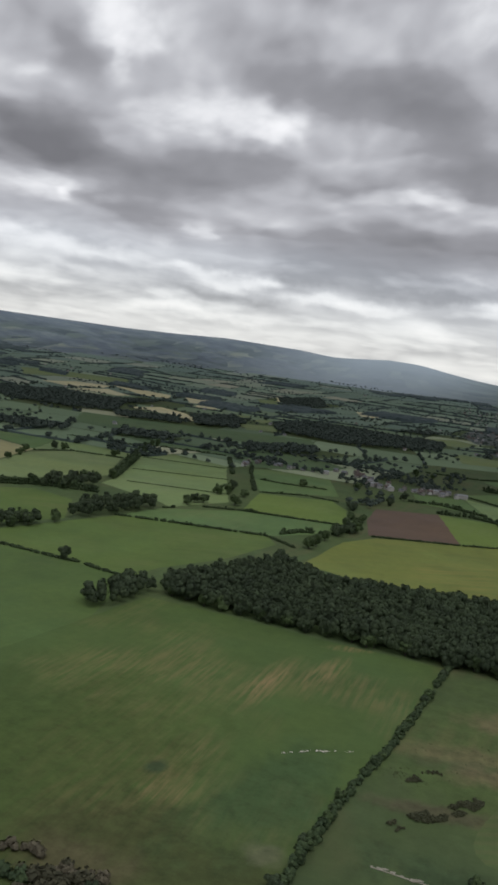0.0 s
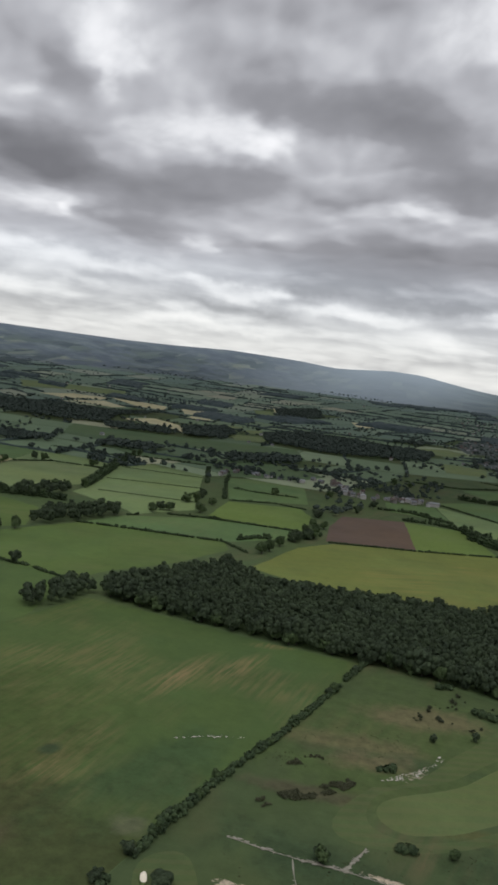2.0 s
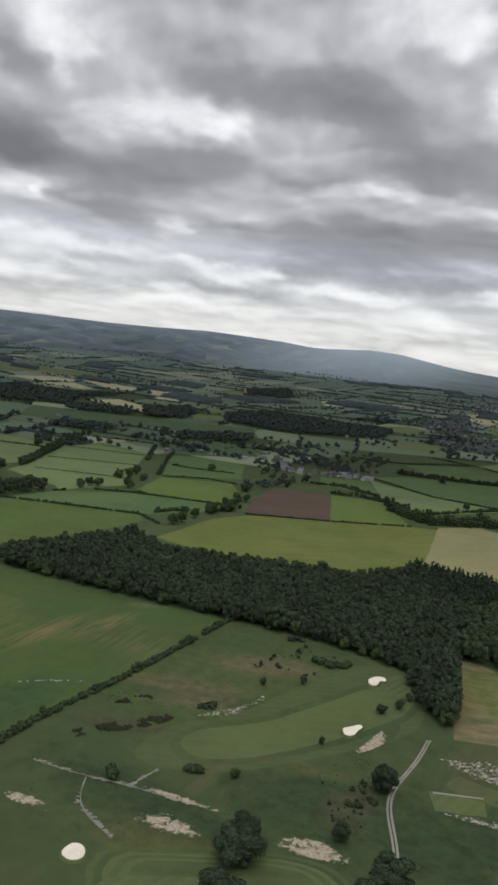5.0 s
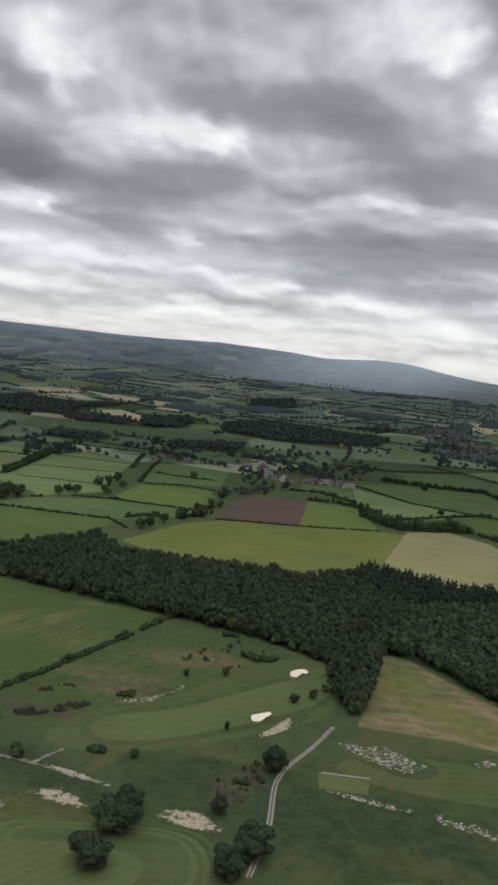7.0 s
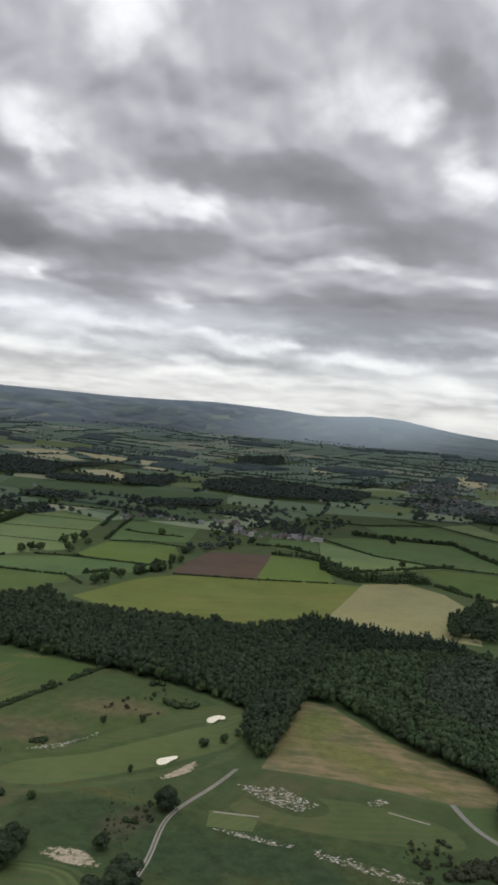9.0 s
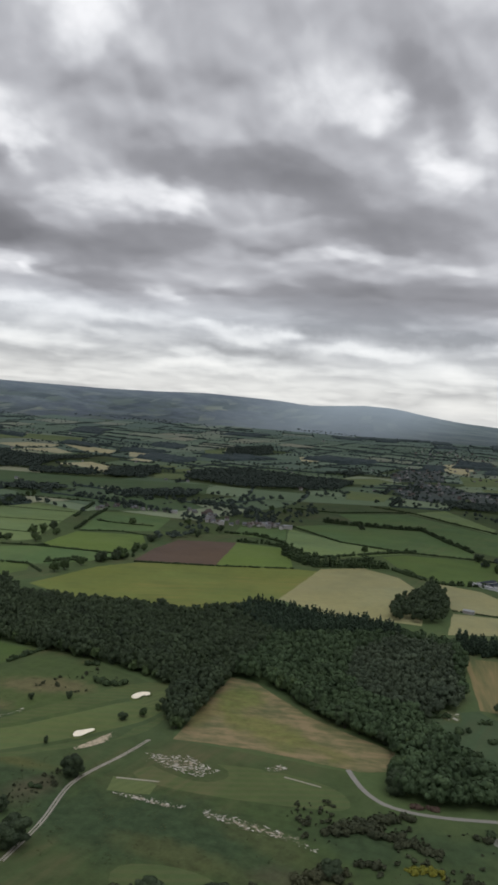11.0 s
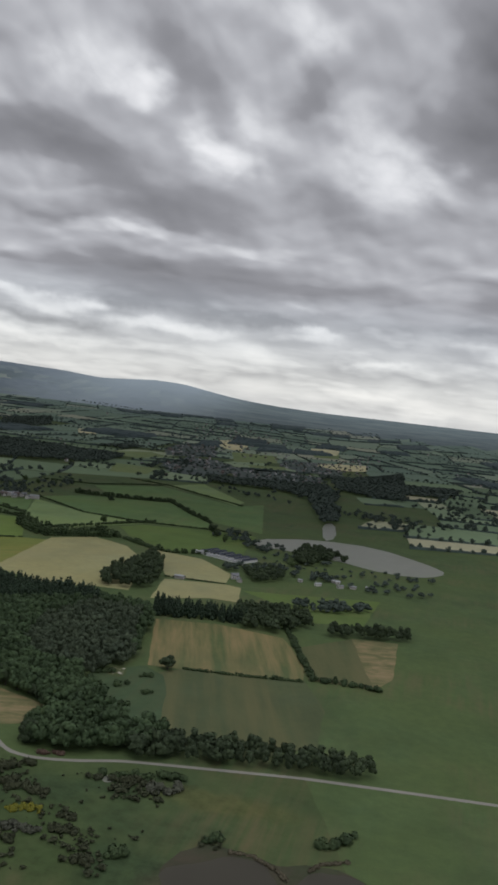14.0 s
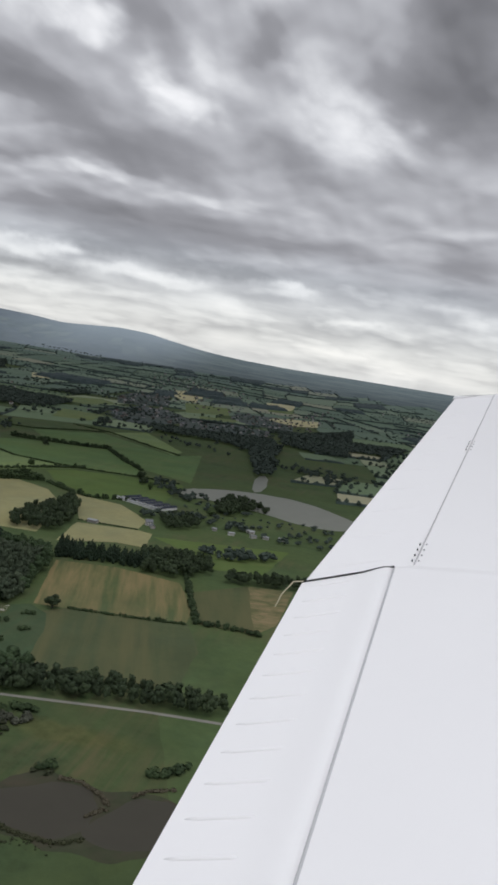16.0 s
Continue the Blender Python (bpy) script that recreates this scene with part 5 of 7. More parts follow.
hedge([(308, 612), (330, 526), (340, 489)], 5.0, 4.0, "bushy hedge beside hay field")
hedge([(339, 489), (360, 490), (382, 489)], 7.0, 5.0, "bushy hedge below a field")
hedge([(30.4, 388.7), (41.7, 385.2), (48.0, 394.0)], 7.0, 4.0, "low dark bushes before the wood", M_hedge, 0.2, "bush")
hedge([(10.1, 408.1), (16.6, 413.4)], 6.0, 3.0, "low dark bushes before the wood", M_hedge, 0, "bush")
hedge([(2.2, 302.2), (8.9, 308.5)], 5.0, 2.6, "dark gorse bushes on rough grass", M_hedge, 0, "bush")
hedge([(22.1, 252.9), (25.8, 255.3)], 4.0, 2.6, "dark gorse bushes on rough grass", M_hedge, 0, "bush")
hedge([(79.3, 263.1), (84.6, 264.2)], 4.0, 2.0, "dark gorse bushes on rough grass", M_hedge, 0, "bush")
hedge([(20, 254), (26, 256)], 5.0, 2.4, "dark gorse bushes on rough grass", M_hedge, 0, "bush")
hedge([(203.4, 290.1), (209.6, 299.6), (225.2, 298.2), (232.7, 297.6)], 9.0, 4.5, "dark bushes on rough grass", M_thorn, 0.25, "bush")
hedge([(202.4, 250.5), (207.9, 258.2), (216.3, 265.5)], 8.0, 3.0, "brown heath scrub on rough grass", M_scrub, 0.2, "scrub")
hedge([(216.1, 309.4), (224.8, 313.7)], 7.0, 3.5, "dark bushes on rough grass", M_thorn, 0.0, "bush")
hedge([(236.0, 277.4), (241.3, 282.0), (249.5, 280.9)], 5.0, 1.6, "yellow flowering gorse bushes", M_gorse, 0.1, "gorse")
hedge([(237.0, 264.6), (245.1, 266.5), (253.3, 268.0)], 7.0, 2.2, "grey scrub on rough grass", M_willow, 0.1, "scrub")
hedge([(259.9, 319.1), (268.9, 320.0), (275.4, 323.9)], 6.0, 3.0, "dark bushes below the lane", M_hedge, 0, "bush")
hedge([(283.6, 313.2), (289.9, 313.8), (295.5, 320.0)], 8.0, 3.5, "grey willow scrub below the lane", M_willow, 0, "scrub")
hedge([(278.6, 319.4), (285.2, 326.5), (295.1, 329.1)], 6.0, 4.0, "dark bushes below the lane", M_hedge, 0, "bush")
hedge([(313.6, 281.1), (320.4, 285.5)], 7.0, 4.0, "dark bushes by the pond", M_hedge, 0, "bush")
hedge([(282.3, 261.3), (289.5, 262.9)], 8.0, 4.0, "dark bushes by the pond", M_hedge, 0, "bush")
hedge([(324.6, 277.9), (333.7, 278.2), (343.6, 271.9), (347.6, 266.1)], 2.4, 1.0, "brown reeds on the pond's edge", M_brown, 0.1, "reeds")
hedge([(342.1, 256.0), (344.8, 261.0), (348.3, 264.0)], 2.4, 0.9, "brown reeds on the pond's edge", M_brown, 0.1, "reeds")
hedge([(311.8, 242.0), (326.3, 237.0), (338.1, 237.8), (346.4, 243.0)], 2.4, 1.0, "brown reeds on the pond's edge", M_scrub, 0.15, "reeds")
hedge([(349.0, 268.7), (359.1, 281.4), (369.2, 287.0)], 2.2, 0.9, "brown reeds on the pond's edge", M_brown, 0.25, "reeds")
hedge([(357.4, 293.0), (366.5, 299.8), (369.8, 307.2)], 6.0, 4.0, "dark bushes by the pond", M_hedge, 0, "bush")

for pts, wide, high in (([(200.9, 286.6), (205.9, 294.3)], 7, 3.5), ([(209.3, 303.2), (220.6, 304.1)], 8, 4), ([(227.6, 293.9), (235.0, 300.0)], 7, 3), ([(225.2, 317.9), (231.6, 318.6)], 6, 3.5), ([(258.5, 315.5), (273.0, 317.9), (288.1, 317.0)], 6, 3.5), ([(236.9, 259.6), (248.7, 257.9)], 7, 3.5), ([(207.7, 258.4), (216.1, 257.9)], 8, 4), ([(255.9, 280.2), (262.6, 281.0)], 5, 2.5), ([(235.0, 294.3), (247.3, 294.2)], 6, 3), ([(270.0, 254.6), (278.6, 254.0)], 7, 3.5), ([(217.7, 273.4), (226.8, 274.1)], 6, 3), ([(256.9, 270.1), (267.0, 272.0)], 7, 3)):
    hedge(pts, wide, high * 0.8, "dark thorn bushes on rough golf grass", M_thorn, 0.3, "bush")

hedge([(-126, 182), (-118, 186), (-111, 186)], 5.0, 3.2, "brown half-bare bushes at the pasture's edge", M_brown, 0.2, "bush")
hedge([(-106, 181), (-97, 184), (-91, 186)], 5.0, 2.4, "brown half-bare bushes at the pasture's edge", M_brown, 0.25, "bush")
hedge([(-120, 174), (-110, 175)], 6.0, 3.4, "dark bushes at the pasture's edge", M_hedge, 0.1, "bush")
hedge([(-112, 172), (-100, 180), (-88, 175), (-76, 171)], 13.0, 3.6, "dark half-bare bramble at the pasture's edge", M_bramble, 0.15, "bush")
tree(NEAR, -91, 177, 6.0, 5.5, "small thin-crowned tree among brown bushes")

for pts, wide, high in (([(215, 440), (226, 447)], 5, 3), ([(232, 425), (238, 430)], 5, 3.5), ([(226, 402), (233, 396)], 6, 3.5), ([(240, 446), (247, 449)], 4, 2.5), ([(241, 398), (247, 402)], 5, 3), ([(250, 420), (254, 424)], 4, 2.5), ([(222, 418), (224, 424)], 4, 3)):
    hedge(pts, wide, high, "round bush on rough grass beside the wood", M_hedge, 0.1, "bush")
hedge([(226, 328), (232, 329.5), (238, 331.5)], 3.0, 1.8, "rust brown bramble beside the lane", M_rust, 0.1, "bush")
patch("water_pond", M_lake, soft([(260.5, 318.0), (265.6, 322.6), (268.8, 317.2), (263.8, 312.3)], 2), "small pale pool below the lane", "pond", 0.5, 2)

# ---- woods ----

PROTO_W = [crown(70 + i, 6, 130, 0.125, ruffle=0.13) for i in range(10)]
PROTO_C = [crown(90 + i, 9, 110, 0.12, "cone") for i in range(4)]
PROTO_F = [crown(110 + i, 3, 34, 0.2) for i in range(5)]
PROTO_G = [crown(130 + i, 1, 12, 0.32) for i in range(4)]


class Grove:
    """Gathers many trees into one mesh."""

    def __init__(self):
        self.V, self.T, self.Q, self.n = [], [], [], 0

    def add(self, proto, x, y, z, wide, high, turn):
        V1, F1, V2, F2 = proto
        V = np.concatenate([V1, V2]) * (wide, wide, high)
        c, s = math.cos(turn), math.sin(turn)
        V = np.stack([V[:, 0] * c - V[:, 1] * s + x, V[:, 0] * s + V[:, 1] * c + y, V[:, 2] + z], 1)
        self.V.append(V)
        self.T.append(F1 + self.n)
        self.Q.append(F2 + self.n + len(V1))
        self.n += len(V)

    def build(self, name, mat, label, category="wood"):
        V, T, Q = np.concatenate(self.V), np.concatenate(self.T), np.concatenate(self.Q)
        me = bpy.data.meshes.new(name)
        me.vertices.add(len(V))
        me.vertices.foreach_set("co", V.astype(np.float32).ravel())
        me.loops.add(3 * len(T) + 4 * len(Q))
        me.loops.foreach_set("vertex_index", np.concatenate([T.ravel(), Q.ravel()]).astype(np.int32))
        me.polygons.add(len(T) + len(Q))
        me.polygons.foreach_set("loop_start", np.concatenate([np.arange(len(T)) * 3, 3 * len(T) + np.arange(len(Q)) * 4]).astype(np.int32))
        me.update(calc_edges=True)
        me.validate()
        me.materials.append(mat)
        return tagged(new(name, me), label, category, kind="stuff")


def fill(grove, protos, poly, gap, wide, high, seed, holes=()):
    rng = random.Random(seed)
    xs, ys = [p[0] for p in poly], [p[1] for p in poly]
    y = min(ys)
    row = 0
    while y < max(ys):
        x = min(xs) + (gap / 2 if row % 2 else 0)
        while x < max(xs):
            px, py = x + rng.uniform(-0.38, 0.38) * gap, y + rng.uniform(-0.38, 0.38) * gap
            if inside(px, py, poly) and not any(inside(px, py, h) for h in holes):
                k = rng.uniform(0.74, 1.16) * (1 + 0.22 * noise.noise((px * 0.035, py * 0.035, 9.0))) * (1.3 if rng.random() < 0.10 else 1.0)
                grove.add(protos[rng.randrange(len(protos))], px, py, land(px, py), wide * k * rng.uniform(0.9, 1.1), high * (0.62 + 0.38 * k) * rng.uniform(0.94, 1.06), rng.uniform(0, 6.28))
            x += gap
        y += gap * 0.87
        row += 1


WOOD_WEST = [(-194, 424), (-153, 421), (-120, 420), (-88, 420), (-30.3, 419.3), (7.1, 419.0), (43.9, 414.3), (76.8, 403.9), (93.8, 355.5), (107.3, 345.9), (100.3, 402.4), (96, 441), (91, 523), (42, 593), (20, 550), (-33, 537), (-71, 531), (-116, 516), (-164, 549), (-183, 490), (-202, 445)]
WOOD_EAST = [(96, 441), (94, 441), (115, 441), (160.7, 404.7), (210.4, 378.9), (219.9, 357.9), (212.6, 345.8), (215.3, 333.8), (244.3, 334.4), (274.4, 347.4), (275.9, 369.5), (246.6, 368.0), (233.4, 398.7), (214.2, 412.6), (205, 458), (228, 476), (218, 549), (209, 577), (167, 590), (91, 523)]
EDGE = [(-194, 424), (-153, 421), (-120, 420), (-88, 420), (-30.3, 419.3), (7.1, 419.0), (43.9, 414.3), (76.8, 403.9), (93.8, 355.5), (107.3, 345.9)]
WILLOWS = [(150, 520), (166, 578), (207, 569), (229, 470), (214, 432), (182, 430), (158, 462)]
EDGE_EAST = [(117, 441), (161, 406), (208, 381.5), (221, 362), (214, 347)]
CONIFERS = [(90, 526), (170, 579), (156, 598), (120, 593), (78, 601), (41, 603), (43, 558), (58, 546)]
for (x0, y0), (x1, y1) in zip(EDGE, EDGE[1:]):
    n = max(1, int(math.dist((x0, y0), (x1, y1)) / 8.5))
    for k in range(n):
        f = (k + tree_rng.uniform(0.1, 0.9)) / n
        tree(MID, x0 + (x1 - x0) * f + tree_rng.uniform(-1.5, 1.5), y0 + (y1 - y0) * f + tree_rng.uniform(1, 4), tree_rng.uniform(9, 13.5), tree_rng.uniform(8, 11), "broadleaf tree on the edge of the wood", WOODROW)
for (x0, y0), (x1, y1) in zip(EDGE_EAST, EDGE_EAST[1:]):
    n = max(1, int(math.dist((x0, y0), (x1, y1)) / 7.5))
    for k in range(n):
        f = (k + tree_rng.uniform(0.1, 0.9)) / n
        tree(MID, x0 + (x1 - x0) * f + tree_rng.uniform(0, 3), y0 + (y1 - y0) * f + tree_rng.uniform(1, 4), tree_rng.uniform(11, 14.5), tree_rng.uniform(10, 13), "round broadleaf tree between hay field and wood", "trees along the hay field")
g = Grove()
fill(g, PROTO_W, WOOD_WEST, 4.6, 8.8, 12.0, 1)
g.build("woodland", M_leaf_d, "dense dark broadleaf wood seen from above")
g = Grove()
fill(g, PROTO_W, WOOD_EAST, 4.9, 9.4, 12.0, 2, (CONIFERS, WILLOWS))
g.build("woodland", M_leaf_m, "mixed green broadleaf wood behind a hay field")
g = Grove()
fill(g, PROTO_W, WILLOWS, 5.2, 7.4, 10.5, 22)
g.build("woodland", M_leaf_g, "open grey-green willow wood beside a hay field")
g = Grove()
fill(g, PROTO_C, CONIFERS, 4.2, 8.4, 13.8, 3)
fill(g, PROTO_C, [(202, 615), (217, 608), (250, 611), (279, 605), (281, 590), (253, 589), (212, 577)], 4.4, 6.6, 11.0, 4)
g.build("conifer_plantation", M_needle, "dark green conifer plantation with pointed tops")
g = Grove()
fill(g, PROTO_W, [(146, 647), (139, 698), (151, 752), (155, 788), (172, 757), (184, 704), (188, 659), (158, 643)], 6.5, 8.6, 12.0, 5)
fill(g, PROTO_W, [(-215, 372), (-205, 385), (-202, 426), (-216, 439), (-224, 393)], 6.5, 8.5, 11.0, 6)
fill(g, PROTO_W, [(-339, 546), (-324, 591), (-313, 658), (-343, 665), (-362, 608)], 7.5, 9.5, 12.0, 7)
fill(g, PROTO_W, [(-360, 467), (-355, 485), (-340, 520), (-354, 525), (-377, 487)], 8, 10, 12.0, 8)
fill(g, PROTO_W, [(-436, 640), (-409, 655), (-403, 695), (-410, 717), (-444, 680)], 8.5, 10, 12.0, 9)
fill(g, PROTO_W, [(259.3, 357.7), (291.9, 364.5), (319.1, 371.4), (348.0, 373.1), (376.9, 373.4), (378.8, 360.7), (351.9, 355.5), (325.3, 350.2), (299.0, 345.1), (267.9, 338.8)], 5.8, 8.0, 9.5, 16)
fill(g, PROTO_W, [(267, 639), (293, 645), (322, 647), (331, 612), (305, 579), (278, 580)], 6.5, 8.5, 10.0, 10)
fill(g, PROTO_W, [(247.7, 356.6), (274.4, 355.9), (280.3, 364.3), (286.4, 350.8), (267.9, 343.0)], 6.2, 8.5, 11.0, 12)
fill(g, PROTO_W, [(284, 887), (292, 951), (319, 960), (334, 909), (316, 862), (299, 849)], 7.5, 9.0, 10.0, 13)
fill(g, PROTO_W, [(248, 789), (280, 810), (292, 770), (276, 735), (253, 747)], 7.5, 9.0, 9.0, 14)
fill(g, PROTO_W, [(344, 610), (373, 617), (406, 629), (407, 613), (372, 600), (346, 592)], 6.0, 8.0, 10.0, 15)
g.build("copses", M_leaf_d, "dark rounded copses among the fields")

# ---- scrub and tussocks over the rough ----
scrub_rng = random.Random(17)


def scatter(grove, protos, poly, count, low, high, grain, seed, bare=()):
    """Bushes and tussocks in drifts."""
    xs, ys = [p[0] for p in poly], [p[1] for p in poly]
    made = tries = 0
    while made < count and tries < count * 60:
        tries += 1
        x, y = scrub_rng.uniform(min(xs), max(xs)), scrub_rng.uniform(min(ys), max(ys))
        if not inside(x, y, poly) or any(inside(x, y, b) for b in bare):
            continue
        if noise.noise((x * grain, y * grain, seed)) < scrub_rng.uniform(-0.1, 0.45):
            continue
        made += 1
        s = low + (high - low) * scrub_rng.random() ** 2
        grove.add(protos[scrub_rng.randrange(len(protos))], x, y, -0.12 * s, s * scrub_rng.uniform(1.1, 1.7), s, scrub_rng.uniform(0, 6))


POND = [(301.7, 259.4), (313.3, 268.6), (333.0, 277.0), (345.7, 265.3), (356.0, 275.8), (375.3, 279.6), (377.7, 257.0), (364.7, 242.5), (343.5, 245.5), (327.7, 238.6), (309.3, 242.8)]
SCRUBLAND = [(173.5, 309.6), (222.4, 321.4), (257.5, 318.9), (291.5, 323.9), (295.5, 257.2), (221.8, 225.9)]
ROUGHS = ([(70.6, 298.4), (95.3, 315.1), (91.6, 263.9), (102.1, 236.4), (89.3, 232.4), (64.7, 277.0)], [(-6.7, 234.7), (31.3, 254.7), (70.5, 286.5), (91.9, 246.2), (60.1, 226.1), (9.0, 215.2)], [(-37.5, 272.9), (6.6, 320.3), (29.6, 382.9), (23.6, 405.1), (-5.2, 371.5), (-45.1, 282.4)], [(97.0, 267.4), (149.9, 278.4), (163.3, 242.5), (116.2, 214.4)], [(-32, 224), (43, 267), (57, 226), (-7, 189)], [(115.6, 257.4), (151.9, 286.6), (217.8, 304.7), (247.4, 273.0), (203.8, 238.7), (145.1, 220.4)])
g = Grove()
scatter(g, PROTO_F, SCRUBLAND, 210, 0.9, 3.4, 0.05, 2.0, (POND,))
scatter(g, PROTO_F, [(64.7, 277.0), (76.4, 290.4), (93.4, 265.0), (91.9, 246.2), (78.7, 246.5)], 40, 0.8, 2.4, 0.08, 3.0)
scatter(g, PROTO_F, [(2.4, 357.1), (20.0, 413.7), (54.0, 386.6), (44.9, 361.3)], 36, 0.8, 2.6, 0.08, 4.0)
scatter(g, PROTO_F, [(147.1, 214.1), (154.5, 227.2), (167.6, 232.9), (188.7, 240.5), (210.0, 237.3), (217.4, 220.1), (163.9, 191.1)], 70, 1.2, 4.2, 0.04, 8.0)
scatter(g, PROTO_F, [(199.3, 237.2), (201.5, 257.1), (207.8, 269.8), (218.2, 266.5), (216.9, 241.1)], 50, 1.0, 3.0, 0.04, 9.0)
scatter(g, PROTO_F, [(268.8, 265.6), (287.3, 270.7), (297.4, 252.1), (298.6, 239.3), (281.3, 240.3)], 34, 1.0, 3.6, 0.05, 10.0, (POND,))
scatter(g, PROTO_F, [(307.4, 278.8), (324.9, 290.3), (341.8, 269.8), (351.3, 247.9), (336.9, 271.6), (321.6, 277.8)], 26, 0.8, 2.6, 0.05, 11.0, (POND,))
scatter(g, PROTO_F, [(306.2, 241.1), (319.0, 239.9), (334.2, 236.6), (347.4, 239.3), (347.9, 229.9), (320.4, 230.4)], 30, 0.5, 1.4, 0.08, 12.0, (POND,))
scatter(g, PROTO_F, [(242.8, 312.7), (274.4, 326.5), (296.0, 326.4), (292.5, 306.6), (253.9, 290.5)], 60, 1.0, 4.0, 0.06, 5.0)
g.build("scrub", M_thorn, "dark gorse and bramble scrub over rough grass", "scrub")
g = Grove()
scatter(g, PROTO_F, [(-31, 254), (-27, 262), (-19, 271), (-12, 280), (-5, 290), (-1, 289), (-4, 281), (-12, 270), (-20, 261), (-27, 252)], 560, 0.7, 1.7, 0.14, 14.0)
scatter(g, PROTO_F, [(-29, 288), (-26, 297), (-20, 303), (-17, 301), (-21, 293)], 130, 0.6, 1.5, 0.16, 15.0)
g.build("heath_scrub", M_scrub, "dark brownish green heath scrub in drifts on rough grass", "scrub")
g = Grove()
for i, zone in enumerate(ROUGHS):
    scatter(g, PROTO_G, zone, 240, 0.25, 0.7, 0.07, 6.0 + i, (POND,))
g.build("tussocks", M_tuss, "low dark tussocks in rough grass", "tussocks")

# ---- pastures beyond the barley ----
patch("field_pasture", M_light, [(-92, 1065), (-1, 1005), (88, 982), (48, 921), (5, 863), (-52, 943)], "grey green pasture behind a belt of trees")
patch("field_pasture", M_past, [(-58, 1153), (69, 1199), (161, 1048), (168, 1004), (86, 991), (-1, 1005), (-97, 1090)], "green pasture below a line of trees")
patch("field_pasture", M_past_b, [(91, 970), (169, 996), (229, 998), (234, 847), (162, 829), (100, 884), (71, 938)], "green pasture above barley")
patch("field_crop", M_light, [(6, 1416), (51, 1521), (162, 1321), (160, 1261), (95, 1337)], "light green crop on a slope")
patch("field_pasture", M_past, [(-85, 1290), (6, 1393), (160, 1255), (195, 1322), (233, 1026), (157, 1072), (73, 1221), (-43, 1219)], "green pasture on a slope")
patch("field_pasture", M_longf, [(-640, 1130), (-535, 1062), (-424, 1092), (-356, 1012), (-282, 1085), (-268, 1165), (-345, 1235), (-460, 1150), (-560, 1150)], "green pasture behind hedges and cottages", amp=3.0, step=14, lift=0.7)
patch("field_pasture", M_past, [(-129, 956), (-57, 956), (-91, 1051), (-149, 1026)], "small green paddock behind the farm")

# ---- the far plain ----
far_rng = random.Random(11)
YELLOW = ([(-1327, 1937), (-1293, 2057), (-1200, 2091), (-1178, 2019), (-1234, 1916)], [(-1196, 1889), (-1160, 2005), (-1047, 1934), (-1059, 1879)], [(-1231, 2136), (-1150, 2135), (-1019, 2119), (-980, 2023), (-1051, 2005)],
          [(-877, 1619), (-864, 1749), (-767, 1678), (-686, 1571), (-681, 1526), (-774, 1600)], [(-1007, 2174), (-889, 2189), (-824, 2058), (-909, 2010)], [(-876, 1978), (-819, 1986), (-790, 1902), (-840, 1899)])
YELLOW += ([(-860, 2575), (-805, 2552), (-783, 2485), (-809, 2451)], [(-577, 2521), (-517, 2559), (-488, 2428), (-533, 2404)], [(-140, 2608), (-44, 2578), (-33, 2466), (-122, 2528)], [(-154, 2736), (-71, 2854), (-37, 2614), (-108, 2535)],
           [(166, 2381), (350, 2508), (349, 2331), (187, 2192)], [(151, 2838), (246, 2913), (251, 2704), (172, 2623)])
PALE = ([(47, 2106), (142, 2179), (146, 2071), (64, 2024)], [(167, 2694), (255, 2751), (258, 2601), (183, 2570)], [(-55, 2421), (78, 2465), (104, 2262), (3, 2154)], [(-732, 1844), (-691, 1890), (-659, 1807), (-698, 1769)], [(-650, 1802), (-627, 1855), (-587, 1750), (-613, 1722)], [(-623, 1638), (-562, 1694), (-513, 1576), (-559, 1521)], [(-873, 2428), (-817, 2463), (-776, 2354), (-830, 2340)],
        [(-1567, 2167), (-1493, 2251), (-1286, 2351), (-1204, 2193), (-1361, 2151), (-1443, 2014)], [(-305, 1977), (-224, 2130), (-158, 2050), (-189, 1898), (-270, 1887)], [(-182, 1703), (-87, 1702), (-73, 1560), (-142, 1524)])
LONG_FIELD = [(-834, 1361), (-618, 1416), (-427, 1518), (-352, 1336), (-428, 1337), (-519, 1278), (-609, 1239), (-671, 1178), (-745, 1191)]
CLEAR = (*YELLOW, *PALE, LONG_FIELD)
DARKWOOD = ([(-1061, 1407), (-878, 1395), (-822, 1463), (-915, 1668), (-930, 1900), (-998, 1757), (-1122, 1725), (-1242, 1644)], [(-823, 1453), (-762, 1483), (-661, 1477), (-653, 1413), (-759, 1364)], [(-584, 1756), (-541, 1951), (-219, 1896), (-202, 1680), (-371, 1518), (-519, 1585)], [(-804, 1031), (-777, 1078), (-684, 1092), (-669, 1039), (-725, 994)], [(-460, 1240), (-376, 1380), (-349, 1284), (-419, 1157)], [(-671, 1504), (-601, 1573), (-565, 1498), (-643, 1456)],
            [(-723, 1597), (-693, 1786), (-598, 1626), (-617, 1448)], [(25, 1652), (91, 1668), (193, 1734), (260, 1764), (303, 1644), (312, 1473), (285, 1435), (186, 1568), (111, 1555), (58, 1558)], [(299, 1710), (279, 1930), (454, 2354), (437, 1640), (361, 1661)], [(256, 1464), (283, 1528), (316, 1383), (325, 1223), (300, 1185)],
            [(-831, 2505), (-760, 2751), (-656, 2481), (-718, 2271)])
